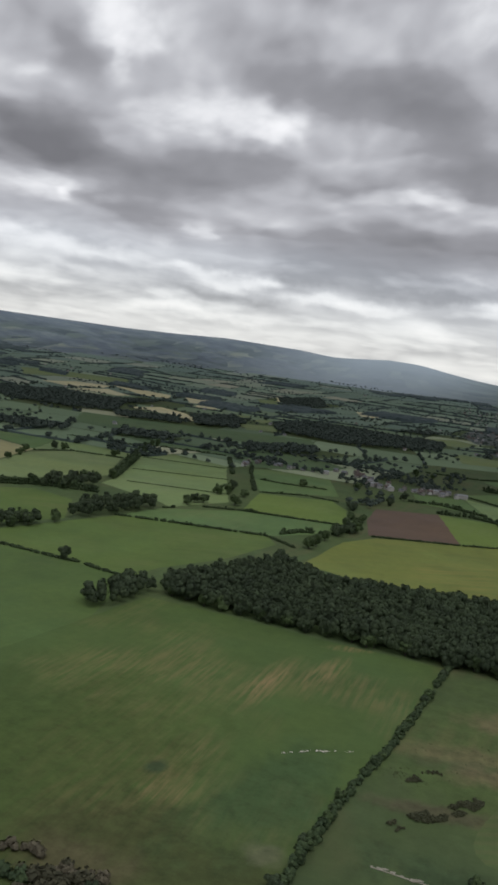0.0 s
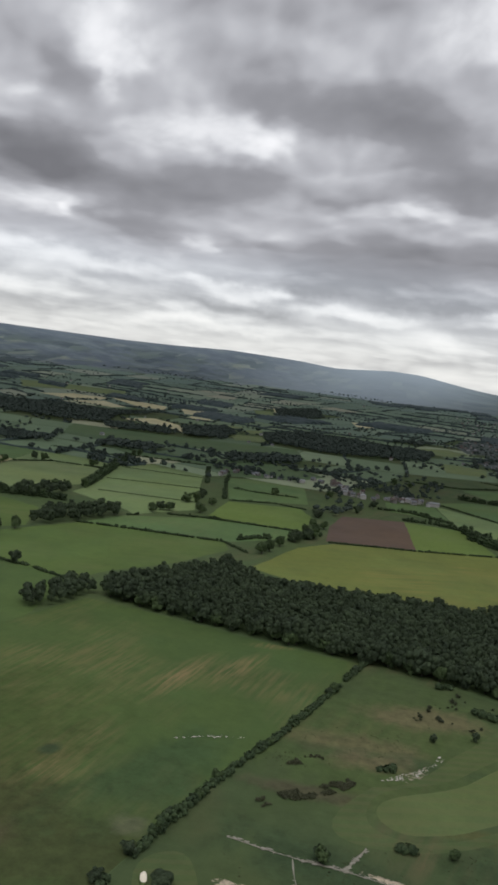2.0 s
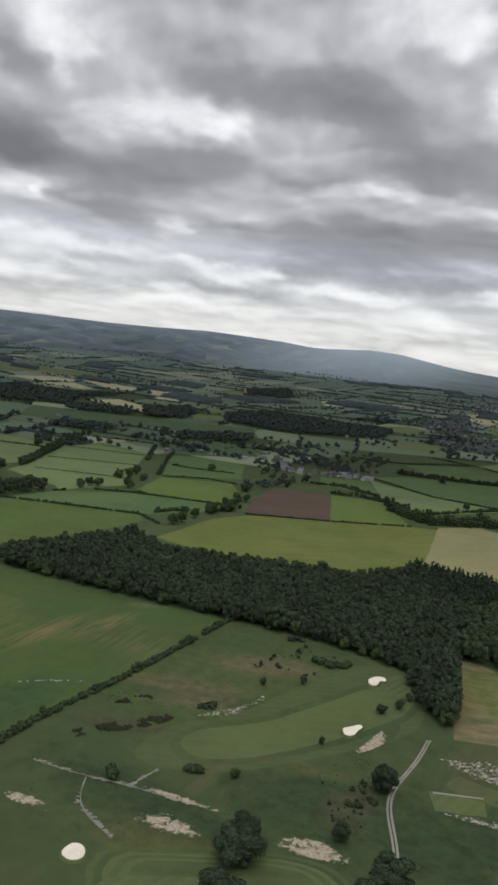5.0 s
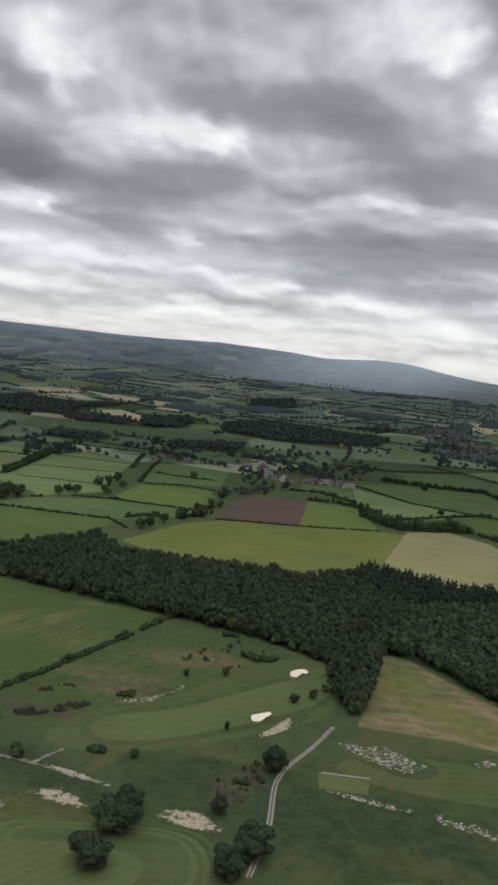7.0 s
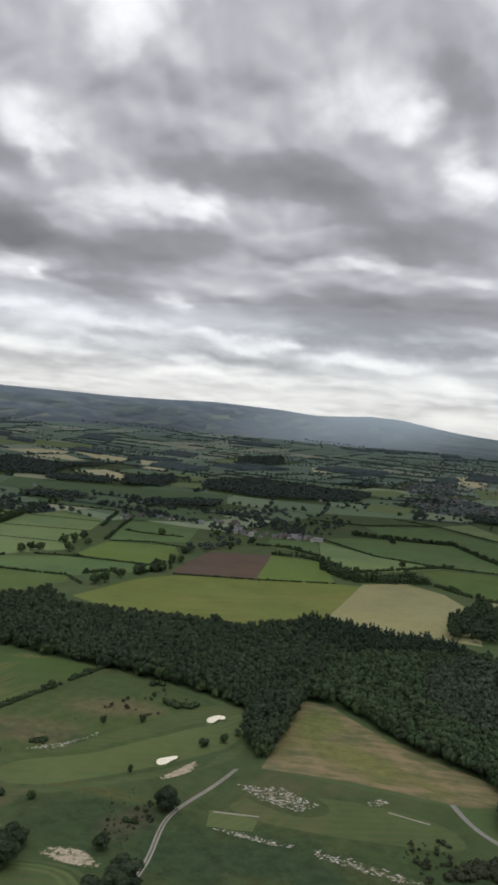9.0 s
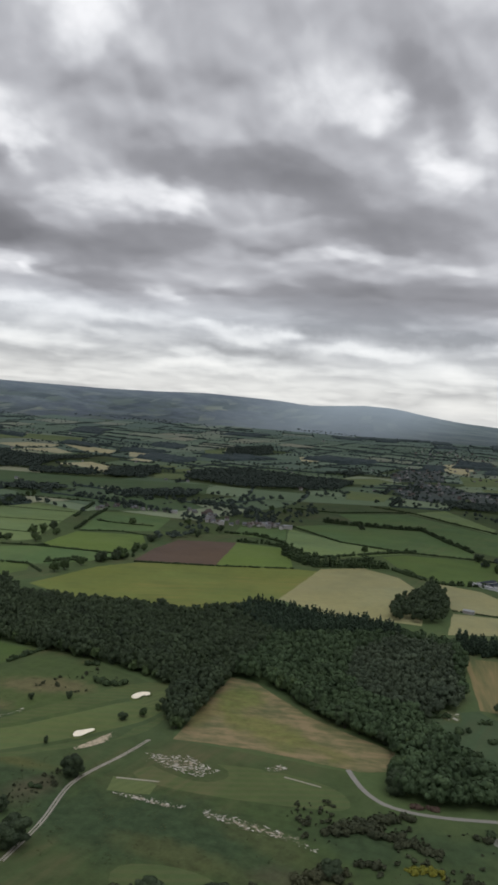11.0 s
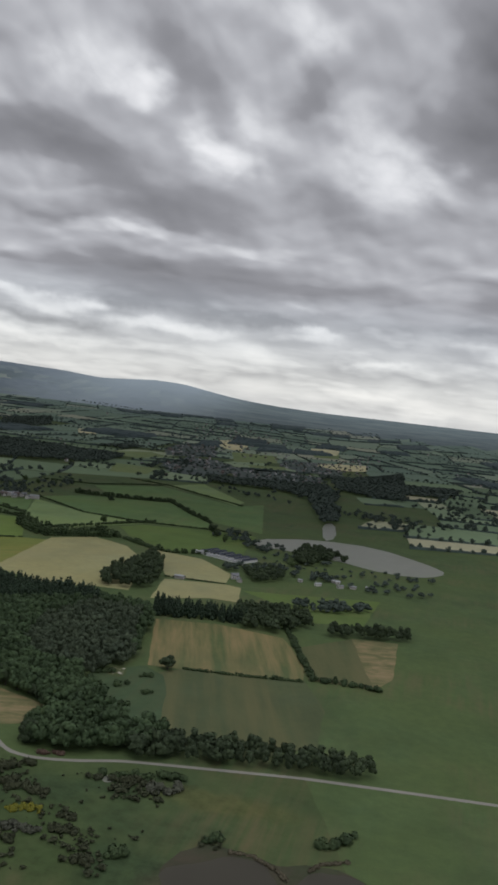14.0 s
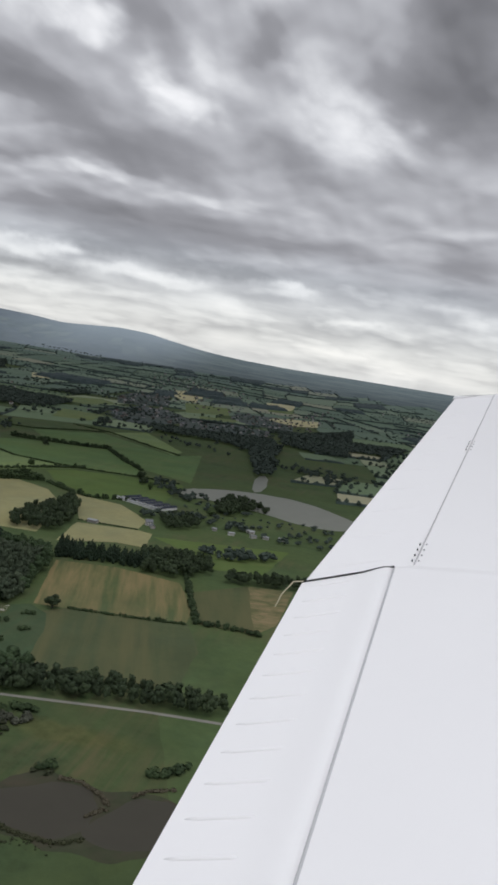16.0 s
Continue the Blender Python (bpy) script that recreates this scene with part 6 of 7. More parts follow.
HAMLETS = ([(-230, 2285), (-212, 2529), (-131, 2544), (-67, 2237), (-116, 2127), (-168, 2087)], [(-120, 1847), (-116, 2127), (-43, 2117), (16, 2036), (59, 1801), (17, 1656), (-47, 1658)],
           [(25, 1989), (90, 1940), (168, 2019), (244, 1986), (259, 1786), (190, 1756), (118, 1666), (77, 1704)], [(98, 2385), (183, 2407), (268, 2430), (293, 2111), (187, 2081), (123, 2183)])
KEEP = [(-140, 950), (330, 950), (330, 1480), (-140, 1480)]


def split(q, out):
    """Cuts the plain into uneven fields."""
    (a, b, c, d) = q
    w = (math.dist(a, b) + math.dist(d, c)) / 2
    h = (math.dist(a, d) + math.dist(b, c)) / 2
    cx, cy = (a[0] + b[0] + c[0] + d[0]) / 4, (a[1] + b[1] + c[1] + d[1]) / 4
    r = math.dist((cx, cy), CENTRE)
    size = 112 + 18 * smooth(1300, 2600, r) - 20 * smooth(3000, 4200, r)
    if max(w, h) < size * far_rng.uniform(0.8, 2.1):
        out.append(q)
        return
    f, g2 = far_rng.uniform(0.36, 0.64), 0.0
    g2 = min(0.72, max(0.28, f + far_rng.uniform(-0.17, 0.17)))
    lerp = lambda p, q2, k: (p[0] + (q2[0] - p[0]) * k, p[1] + (q2[1] - p[1]) * k)
    if w > h * far_rng.uniform(0.7, 1.2):
        m, n = lerp(a, b, f), lerp(d, c, g2)
        split((a, m, n, d), out)
        split((m, b, c, n), out)
    else:
        m, n = lerp(a, d, f), lerp(b, c, g2)
        split((a, b, n, m), out)
        split((m, n, c, d), out)


def bend(x, y):
    """Fields follow the lie of the land, not a grid."""
    w = noise.noise_vector((x * 0.0011, y * 0.0011, 8.0))
    v = noise.noise_vector((x * 0.004, y * 0.004, 3.0))
    return x + w.x * 190 + v.x * 34, y + w.y * 190 + v.y * 34


def build_far():
    quads = []
    split(((-3300, 700), (2600, 1250), (1700, 5200), (-4300, 4300)), quads)
    tiers = [([], []) for _ in range(3)]
    hedges = ([], [])
    near, far = (Grove(), Grove()), (Grove(), Grove())
    roof = ([], [])

    def canopy(q, high):
        """A closed, bumpy canopy over a far wood, falling to the ground at its ragged edge."""
        V, F = roof
        k, n = len(V), 16
        for i in range(n):
            for j in range(n):
                edge = i in (0, n - 1) or j in (0, n - 1)
                u, v = (i + (0 if edge else far_rng.uniform(-0.4, 0.4))) / (n - 1), (j + (0 if edge else far_rng.uniform(-0.4, 0.4))) / (n - 1)
                x = (q[0][0] * (1 - u) + q[1][0] * u) * (1 - v) + (q[3][0] * (1 - u) + q[2][0] * u) * v
                y = (q[0][1] * (1 - u) + q[1][1] * u) * (1 - v) + (q[3][1] * (1 - u) + q[2][1] * u) * v
                if edge:
                    w = noise.noise_vector((x * 0.02, y * 0.02, 6.0))
                    x, y = x + w.x * 14, y + w.y * 14
                x, y = bend(x, y)
                V.append((x, y, land(x, y) + (-1.0 if edge else high * far_rng.uniform(0.55, 1.15))))
        for i in range(n - 1):
            for j in range(n - 1):
                F.append((k + i * n + j, k + (i + 1) * n + j, k + (i + 1) * n + j + 1, k + i * n + j + 1))

    for q in quads:
        cx, cy = bend(sum(p[0] for p in q) / 4, sum(p[1] for p in q) / 4)
        r = math.dist((cx, cy), CENTRE)
        az = math.degrees(math.atan2(CENTRE[0] - cx, cy - CENTRE[1]))
        if r < 1180 or r > 3640 or not -28 < az < 52 or any(inside(x, y, KEEP) for x, y in (*(bend(*p) for p in q), (cx, cy))):
            continue
        if any(inside(cx, cy, v) for v in (*HAMLETS, *DARKWOOD)):
            continue
        grove, woods = near if r < 2500 else far
        wood = far_rng.random() < (0.06 if r < 2400 else 0.15 if r < 3300 else 0.25)
        if wood:
            if r < 2300:
                fill(woods, PROTO_G, [bend(*p) for p in q], 15, 21, 11, far_rng.randrange(9999))
            else:
                canopy(q, 9.0 if r < 3000 else 6.5)
            continue
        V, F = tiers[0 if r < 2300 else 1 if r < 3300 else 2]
        n, k = 5, len(V)
        for i in range(n):
            for j in range(n):
                u, v = 0.015 + 0.97 * i / (n - 1), 0.015 + 0.97 * j / (n - 1)
                x = (q[0][0] * (1 - u) + q[1][0] * u) * (1 - v) + (q[3][0] * (1 - u) + q[2][0] * u) * v
                y = (q[0][1] * (1 - u) + q[1][1] * u) * (1 - v) + (q[3][1] * (1 - u) + q[2][1] * u) * v
                x, y = bend(x, y)
                V.append((x, y, land(x, y) + 0.5))
        for i in range(n - 1):
            for j in range(n - 1):
                F.append((k + i * n + j, k + (i + 1) * n + j, k + (i + 1) * n + j + 1, k + i * n + j + 1))
        high = 3.0 if r < 1700 else 4.2
        for e in (0, 1):
            (x0, y0), (x1, y1) = q[e], q[e + 1]
            d = math.dist(q[e], q[e + 1])
            radial = abs(((x1 - x0) * (cx - CENTRE[0]) + (y1 - y0) * (cy - CENTRE[1])) / (d * r))
            bare = far_rng.random() < (0.75 if radial > 0.75 else 0.5)
            if bare and far_rng.random() < 0.45:
                continue
            m = max(2, int(d / 14))
            HV, HF = hedges
            nx, ny = -(y1 - y0) / d, (x1 - x0) / d
            joined = False
            for i in range(m + 1):
                x, y = bend(x0 + (x1 - x0) * i / m, y0 + (y1 - y0) * i / m)
                if any(inside(x, y, f) for f in CLEAR):
                    joined = False
                    continue
                z, t, w = land(x, y), high * far_rng.uniform(0.6, 1.5), high * far_rng.uniform(0.5, 0.9)
                kk = len(HV)
                HV += [(x + nx * w, y + ny * w, z - 0.3), (x + nx * w * 0.6, y + ny * w * 0.6, z + t), (x - nx * w * 0.6, y - ny * w * 0.6, z + t * 0.9), (x - nx * w, y - ny * w, z - 0.3)]
                if joined and not bare:
                    HF += [(kk - 4 + s, kk + s, kk + s + 1, kk - 3 + s) for s in range(3)]
                joined = True
                if noise.noise((x * 0.006, y * 0.006, 2.0)) > far_rng.uniform(-1.0, 0.15 if r < 1700 else -0.15):
                    s = far_rng.uniform(0.6, 1.25) * (11 if r < 2000 else 8 if r < 2800 else 6)
                    grove.add(PROTO_F[far_rng.randrange(5)] if r < 2000 else PROTO_G[far_rng.randrange(4)], x + far_rng.uniform(-3, 3), y + far_rng.uniform(-3, 3), z - 1.0, s * 1.15, s, far_rng.uniform(0, 6))
    for poly in DARKWOOD:
        fill(near[1], PROTO_G, poly, 11, 15, 12, 21)
    made = 0
    while made < 3200:
        az, r = far_rng.uniform(-24, 48), 1250 + 2500 * far_rng.random() ** 0.8
        x, y = CENTRE[0] - r * math.sin(radians(az)), CENTRE[1] + r * math.cos(radians(az))
        band = noise.noise((x * 0.0022, y * 0.0045, 5.0)) + 0.6 * noise.noise((x * 0.009, y * 0.013, 1.0))
        if band < far_rng.uniform(0.02, 0.5) or inside(x, y, KEEP) or any(inside(x, y, f) for f in CLEAR):
            continue
        made += 1
        s = far_rng.uniform(4.5, 10) * (1 if r < 2600 else 0.8)
        (near if r < 2500 else far)[0].add(PROTO_G[far_rng.randrange(4)], x, y, land(x, y) - 1.0, s * 1.5, s, far_rng.uniform(0, 6))
    # the farther the tier, the more haze is mixed into its colour
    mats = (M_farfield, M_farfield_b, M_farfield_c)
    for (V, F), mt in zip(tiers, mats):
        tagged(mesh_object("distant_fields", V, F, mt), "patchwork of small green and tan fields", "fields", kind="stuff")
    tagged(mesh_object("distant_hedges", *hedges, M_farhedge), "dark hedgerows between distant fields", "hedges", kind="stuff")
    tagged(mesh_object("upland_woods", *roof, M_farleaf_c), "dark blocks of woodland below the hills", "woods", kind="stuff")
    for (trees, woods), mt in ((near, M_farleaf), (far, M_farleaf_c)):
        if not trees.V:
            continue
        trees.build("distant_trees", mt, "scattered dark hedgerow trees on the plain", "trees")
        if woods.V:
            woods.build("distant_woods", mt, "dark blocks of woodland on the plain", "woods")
    for polys, mt, label in ((YELLOW, M_ripe, "pale yellow ripe strip of field on the plain"), (PALE, M_pale, "pale green cut field on the plain"), ((LONG_FIELD,), M_longf, "long smooth green field below a dark wood")):
        for poly in polys:
            patch("field_far", mt, poly, label, amp=4.0, step=16, lift=0.7)


build_far()

# ---- houses ----
def gable(w, d, h, rise, over=0.4):
    """Walls with gables and a pitched roof with eaves, as two meshes."""
    x, y = w / 2, d / 2
    wall = bpy.data.meshes.new("wall")
    wall.from_pydata([(-x, -y, 0), (x, -y, 0), (x, y, 0), (-x, y, 0), (-x, -y, h), (x, -y, h), (x, y, h), (-x, y, h), (-x, 0, h + rise), (x, 0, h + rise)], [], [(0, 1, 5, 4), (2, 3, 7, 6), (1, 2, 6, 9, 5), (3, 0, 4, 8, 7)])
    roof = bpy.data.meshes.new("roof")
    k, t = rise / y, 0.25
    xo, yo, zo = x + over, y + over, h - over * k + 0.05
    top = h + rise + 0.05
    V = [(-xo, -yo, zo), (xo, -yo, zo), (xo, 0, top), (-xo, 0, top), (xo, yo, zo), (-xo, yo, zo)]
    V += [(a, b, c + t) for a, b, c in V]
    roof.from_pydata(V, [], [(0, 1, 2, 3), (3, 2, 4, 5), (6, 7, 8, 9), (9, 8, 10, 11), (0, 1, 7, 6), (5, 4, 10, 11), (0, 3, 9, 6), (3, 5, 11, 9), (1, 2, 8, 7), (2, 4, 10, 8)])
    return wall, roof


def box_mesh(name, w, d, h, z):
    bm = bmesh.new()
    bmesh.ops.create_cube(bm, size=1.0, matrix=Matrix.Translation((0, 0, z + h / 2)) @ Matrix.Diagonal((w, d, h, 1)))
    me = bpy.data.meshes.new(name)
    bm.to_mesh(me)
    bm.free()
    return me


HOUSES = []
for w, d, h, rise, wm, rm in ((8, 6, 4.6, 2.2, M_wall_w, M_slate), (9, 6, 4.6, 2.2, M_wall_b, M_roof), (6.5, 6, 4.6, 2.2, M_wall_w, M_roof), (10, 6, 4.4, 2.2, M_wall_b, M_slate), (7, 5.5, 2.8, 2.0, M_wall_w, M_slate)):
    wall, roof = gable(w, d, h, rise)
    wall.materials.append(wm)
    roof.materials.append(rm)
    ch = box_mesh("chimney", 0.8, 0.8, 1.6, h + rise - 0.6)
    ch.materials.append(M_wall_b)
    HOUSES.append((wall, roof, ch, w))
DEPTH = ((6, 4.6), (6, 4.6), (6, 4.6), (6, 4.4), (5.5, 2.8))
house_rng = random.Random(8)


PANE = box_mesh("window", 1.1, 0.14, 1.2, 0)
PANE.materials.append(M_pane)
DOOR = box_mesh("door", 0.95, 0.14, 2.05, 0)
DOOR.materials.append(M_wall_b)


def house(x, y, turn, which=None, label="village house with a pitched roof", group="village houses", glazed=False):
    k = house_rng.randrange(len(HOUSES)) if which is None else which
    wall, roof, ch, w = HOUSES[k]
    ob = new("house")
    ob.matrix_basis = pose(x, y, land(x, y) - 0.1, 0, 0, turn) @ Matrix.Scale(0.84, 4)
    for nm, me, off in (("wall", wall, 0), ("roof", roof, 0), ("chimney", ch, w * 0.36)):
        o = new(nm, me)
        o.parent, o.location = ob, (off, 0, 0)
    if glazed:
        d, h = DEPTH[k]
        for side in (-1, 1):
            for px, pz in ((-w * 0.3, 0.9), (w * 0.3, 0.9)) + (((-w * 0.3, 3.0), (0.0, 3.0), (w * 0.3, 3.0)) if h > 4 else ()):
                o = new("window", PANE)
                o.parent, o.location = ob, (px, side * d / 2, pz)
        o = new("door", DOOR)
        o.parent, o.location = ob, (0, -d / 2, 0.1)
    return tagged(ob, label, "house", group)


def barn(x, y, turn, w, d, h, roof_mat, label, wall_mat=None, group="farm sheds"):
    wall, roof = gable(w, d, h, d * 0.16)
    wall.materials.append(wall_mat or M_wall_w)
    roof.materials.append(roof_mat)
    ob = new("farm_shed")
    ob.matrix_basis = pose(x, y, land(x, y) - 0.05, 0, 0, turn)
    for nm, me in (("wall", wall), ("roof", roof)):
        o = new(nm, me)
        o.parent = ob
    return tagged(ob, label, "shed", group)


def row_of_houses(pts, gap, spread):
    for (x0, y0), (x1, y1) in zip(pts, pts[1:]):
        d = math.dist((x0, y0), (x1, y1))
        a = math.degrees(math.atan2(y1 - y0, x1 - x0))
        for i in range(int(d / gap)):
            f = (i + house_rng.uniform(0.2, 0.8)) * gap / d
            house(x0 + (x1 - x0) * f + house_rng.uniform(-spread, spread), y0 + (y1 - y0) * f + house_rng.uniform(-spread, spread), a + house_rng.choice((0, 0, 90)) + house_rng.uniform(-8, 8), glazed=True)


row_of_houses([(-388, 1053), (-347, 1078), (-317, 1062), (-281, 1077)], 10, 9)
row_of_houses([(-268, 1119), (-232, 1100), (-188, 1039), (-147, 1051), (-89, 1065)], 8, 16)
row_of_houses([(-164, 1030), (-125, 1051), (-95, 1061)], 8, 14)
row_of_houses([(-375, 1001), (-364, 1034)], 13, 6)
for x, y, turn, w, d in ((-213, 1054, 25, 13, 7), (-200, 1033, 25, 11, 7), (-177, 1025, 110, 12, 7), (-128, 1060, 15, 11, 6), (-92, 1061, 15, 12, 7), (-275, 1070, 30, 10, 6)):
    barn(x, y, turn, w, d, 4.5, M_tin, "farm barn with a pale sheet roof")
(sx0, sy0), (sx1, sy1) = (188, 848), (243, 817)
sa = math.degrees(math.atan2(sy1 - sy0, sx1 - sx0))
sl = math.dist((sx0, sy0), (sx1, sy1))
ux, uy = math.cos(radians(sa)), math.sin(radians(sa))
for i in range(6):
    f = (i + 0.5) / 6
    barn(sx0 + (sx1 - sx0) * f - uy * 13, sy0 + (sy1 - sy0) * f + ux * 13, sa + 90, 25, sl / 6 * 0.64, 3.0, M_blue, "long low shed with a dark roof and white gable", M_limewash, "long sheds by the lake")
barn((sx0 + sx1) / 2 + uy * 3, (sy0 + sy1) / 2 - ux * 3, sa, sl * 1.04, 3.2, 2.4, M_tin, "low pale corridor building along the sheds", M_limewash, "long sheds by the lake")
house(246, 744, 20, 0, "white farmhouse at the edge of barley", "farmhouses", True)
house(252, 734, 110, 4, "low white outbuilding at the edge of barley", "farmhouses")
barn(200, 713, -10, 9, 5, 2.5, M_tin, "small pale shelter beside a hedge")
for i, (x, y) in enumerate(((314, 785), (325, 777), (335, 799), (347, 794), (357, 779), (367, 782), (376, 780), (343, 768))):
    barn(x + (i * 37 % 11 - 5) * 1.6, y + (i * 53 % 13 - 6) * 2.2, -20 + 47 * i % 90, 4 + 2 * (i % 3), 3.5, 2.4, M_tin, "pale roofed shed by the lake", None, "lakeside sheds")


def settlement(poly, gap, seed, trees):
    rng = random.Random(seed)
    xs, ys = [p[0] for p in poly], [p[1] for p in poly]
    y = min(ys)
    while y < max(ys):
        x = min(xs)
        while x < max(xs):
            px, py = x + rng.uniform(-0.3, 0.3) * gap, y + rng.uniform(-0.3, 0.3) * gap
            if inside(px, py, poly):
                if rng.random() < 0.5:
                    house(px, py, rng.choice((20, 110)) + rng.uniform(-15, 15), None, "distant village house among trees", "distant village houses")
                for _ in range(trees):
                    s = rng.uniform(5, 9)
                    town.add(PROTO_G[rng.randrange(4)], px + rng.uniform(-0.5, 0.5) * gap, py + rng.uniform(-0.5, 0.5) * gap, land(px, py) - 0.5, s * 1.2, s, rng.uniform(0, 6))
            x += gap
        y += gap * 1.7


made = 0
while made < 42:
    az_, r_ = house_rng.uniform(-12, 40), house_rng.uniform(1550, 3400)
    x, y = CENTRE[0] - r_ * math.sin(radians(az_)), CENTRE[1] + r_ * math.cos(radians(az_))
    if inside(x, y, KEEP) or any(inside(x, y, f) for f in (*YELLOW, *DARKWOOD)):
        continue
    made += 1
    house(x, y, house_rng.uniform(0, 180), house_rng.choice((0, 2, 4)), "small pale farmhouse far out on the plain", "distant farmhouses")
for poly in HAMLETS:
    patch("village_gardens", M_garden, poly, "dark gardens and streets between village houses", "gardens", amp=12.0, step=18, lift=0.7)
town = Grove()
for i, poly in enumerate(HAMLETS):
    settlement(poly, 22, 3 + i, 1)
settlement([(-327, 3053), (-188, 3259), (119, 2977), (151, 2319), (-113, 2303)], 34, 5, 1)
settlement([(239, 2468), (369, 2900), (410, 2447), (298, 2042)], 30, 6, 1)
for pts, n, spread in (([(-248, 1039), (-208, 999), (-182, 844), (-167, 970)], 26, 14), ([(-192, 1138), (-144, 1127), (-113, 1119)], 20, 20), ([(-369, 1226), (-256, 1192), (-148, 1085), (-101, 1156)], 45, 16), ([(-414, 1069), (-348, 1079), (-279, 1068), (-196, 1011)], 26, 10), ([(-176, 1173), (-122, 1168), (-123, 1314)], 22, 14), ([(-70, 1527), (6, 1582), (115, 1444), (216, 1392)], 30, 22), ([(162, 1612), (317, 1374), (448, 1224)], 45, 30), ([(187, 1013), (254, 931), (299, 849)], 24, 12), ([(233, 778), (265, 793), (292, 808), (335, 799)], 40, 14), ([(304, 660), (347, 679), (366, 686)], 30, 9), ([(356, 1359), (431, 1261), (508, 1372)], 40, 25), ([(180, 969), (230, 935), (260, 889)], 20, 10)):
    for _ in range(n):
        i = house_rng.randrange(len(pts) - 1)
        f = house_rng.random()
        x = pts[i][0] + (pts[i + 1][0] - pts[i][0]) * f + house_rng.uniform(-spread, spread)
        y = pts[i][1] + (pts[i + 1][1] - pts[i][1]) * f + house_rng.uniform(-spread, spread)
        s = house_rng.uniform(6, 11)
        town.add(PROTO_F[house_rng.randrange(5)], x, y, land(x, y) - 0.5, s * 1.2, s, house_rng.uniform(0, 6))
for _ in range(70):
    u, v = house_rng.random(), house_rng.random()
    (x0, y0), (x1, y1), (x2, y2), (x3, y3) = (248, 905), (441, 863), (430, 750), (274, 789)
    x, y = (x0 * (1 - u) + x1 * u) * (1 - v) + (x3 * (1 - u) + x2 * u) * v, (y0 * (1 - u) + y1 * u) * (1 - v) + (y3 * (1 - u) + y2 * u) * v
    s = house_rng.uniform(3, 8)
    town.add(PROTO_F[house_rng.randrange(5)], x, y, -0.5, s * 1.4, s, house_rng.uniform(0, 6))
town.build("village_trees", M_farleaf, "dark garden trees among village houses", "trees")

# ---- the aircraft's wing, where the flight ends ----
W_O, W_C, W_S = Vector((408.300, -20.683, 172.691)), Vector((0.9672, -0.2412, 0.0797)).normalized(), Vector((0.2191, 0.9509, 0.2186)).normalized()
W_N = W_C.cross(W_S)
W_N *= 1 if W_N.z > 0 else -1
wing = new("aircraft_wing")
wing.matrix_basis = Matrix.Translation(W_O) @ Matrix((W_C, W_S, W_C.cross(W_S))).transposed().to_4x4()
UP = 1 if W_C.cross(W_S).z > 0 else -1
tagged(wing, "white painted metal wing of a light aircraft", "wing")


def slab(name, outline, thick, mat, label="", top=0.0, bevel=0.012):
    """A panel with rounded edges whose upper face lies at the given height."""
    bm = bmesh.new()
    hi = [bm.verts.new((u, v, UP * top)) for u, v in outline]
    lo = [bm.verts.new((u, v, UP * (top - thick))) for u, v in outline]
    bm.faces.new(hi)
    bm.faces.new(lo[::-1])
    for i in range(len(hi)):
        bm.faces.new((hi[i - 1], hi[i], lo[i], lo[i - 1]))
    bmesh.ops.recalc_face_normals(bm, faces=bm.faces)
    if bevel:
        bmesh.ops.bevel(bm, geom=list(bm.edges), offset=bevel, segments=2, affect="EDGES", profile=0.5)
    return part(name, bm, mat, wing, label)


FLAP = [(-0.000, 0.000), (-0.095, 1.340), (0.169, 1.561), (0.282, 0.111)]
AILERON = [(-0.091, 1.365), (-0.000, 4.313), (0.232, 4.533), (0.228, 1.614)]


def along(a, b, k):
    return (a[0] + (b[0] - a[0]) * k, a[1] + (b[1] - a[1]) * k)


def stretch(quad, k):
    """The same strip, carried on past its inner end."""
    a, b, c, d = quad
    return [along(b, a, 1 + k), b, c, along(c, d, 1 + k)]


def main_skin():
    """The fixed upper skin, gently domed from the hinge line to the leading edge."""
    a, b = stretch(FLAP, 0.5)[3], FLAP[2]
    c, d = AILERON[3], AILERON[2]
    rows = [a, along(a, b, 0.5), b, (c[0] - 0.004, c[1] - 0.012), c, along(c, d, 0.5), d]
    bm = bmesh.new()
    steps = [0, 0.05, 0.15, 0.3, 0.5, 0.7, 0.85, 0.95, 1.0]
    grid = []
    for u, v in rows:
        line = []
        for k in steps:
            line.append(bm.verts.new((u + 0.003 + (1.35 - u) * k, v, UP * (0.045 * math.sin(math.pi * min(1, k * 0.75 + 0.0)) - 0.14 * max(0, k - 0.8)))))
        low = bm.verts.new((u + 0.003, v, UP * -0.12))
        lowf = bm.verts.new((1.30, v, UP * -0.16))
        grid.append(line + [lowf, low])
    for p, q in zip(grid, grid[1:]):
        for i in range(len(p)):
            j = (i + 1) % len(p)
            bm.faces.new((p[i], p[j], q[j], q[i]))
    for cap in (grid[0], grid[-1]):
        bm.faces.new(cap)
    bmesh.ops.recalc_face_normals(bm, faces=bm.faces)
    for f in bm.faces:
        f.smooth = False
    return part("wing_skin", bm, M_white, wing)


main_skin()


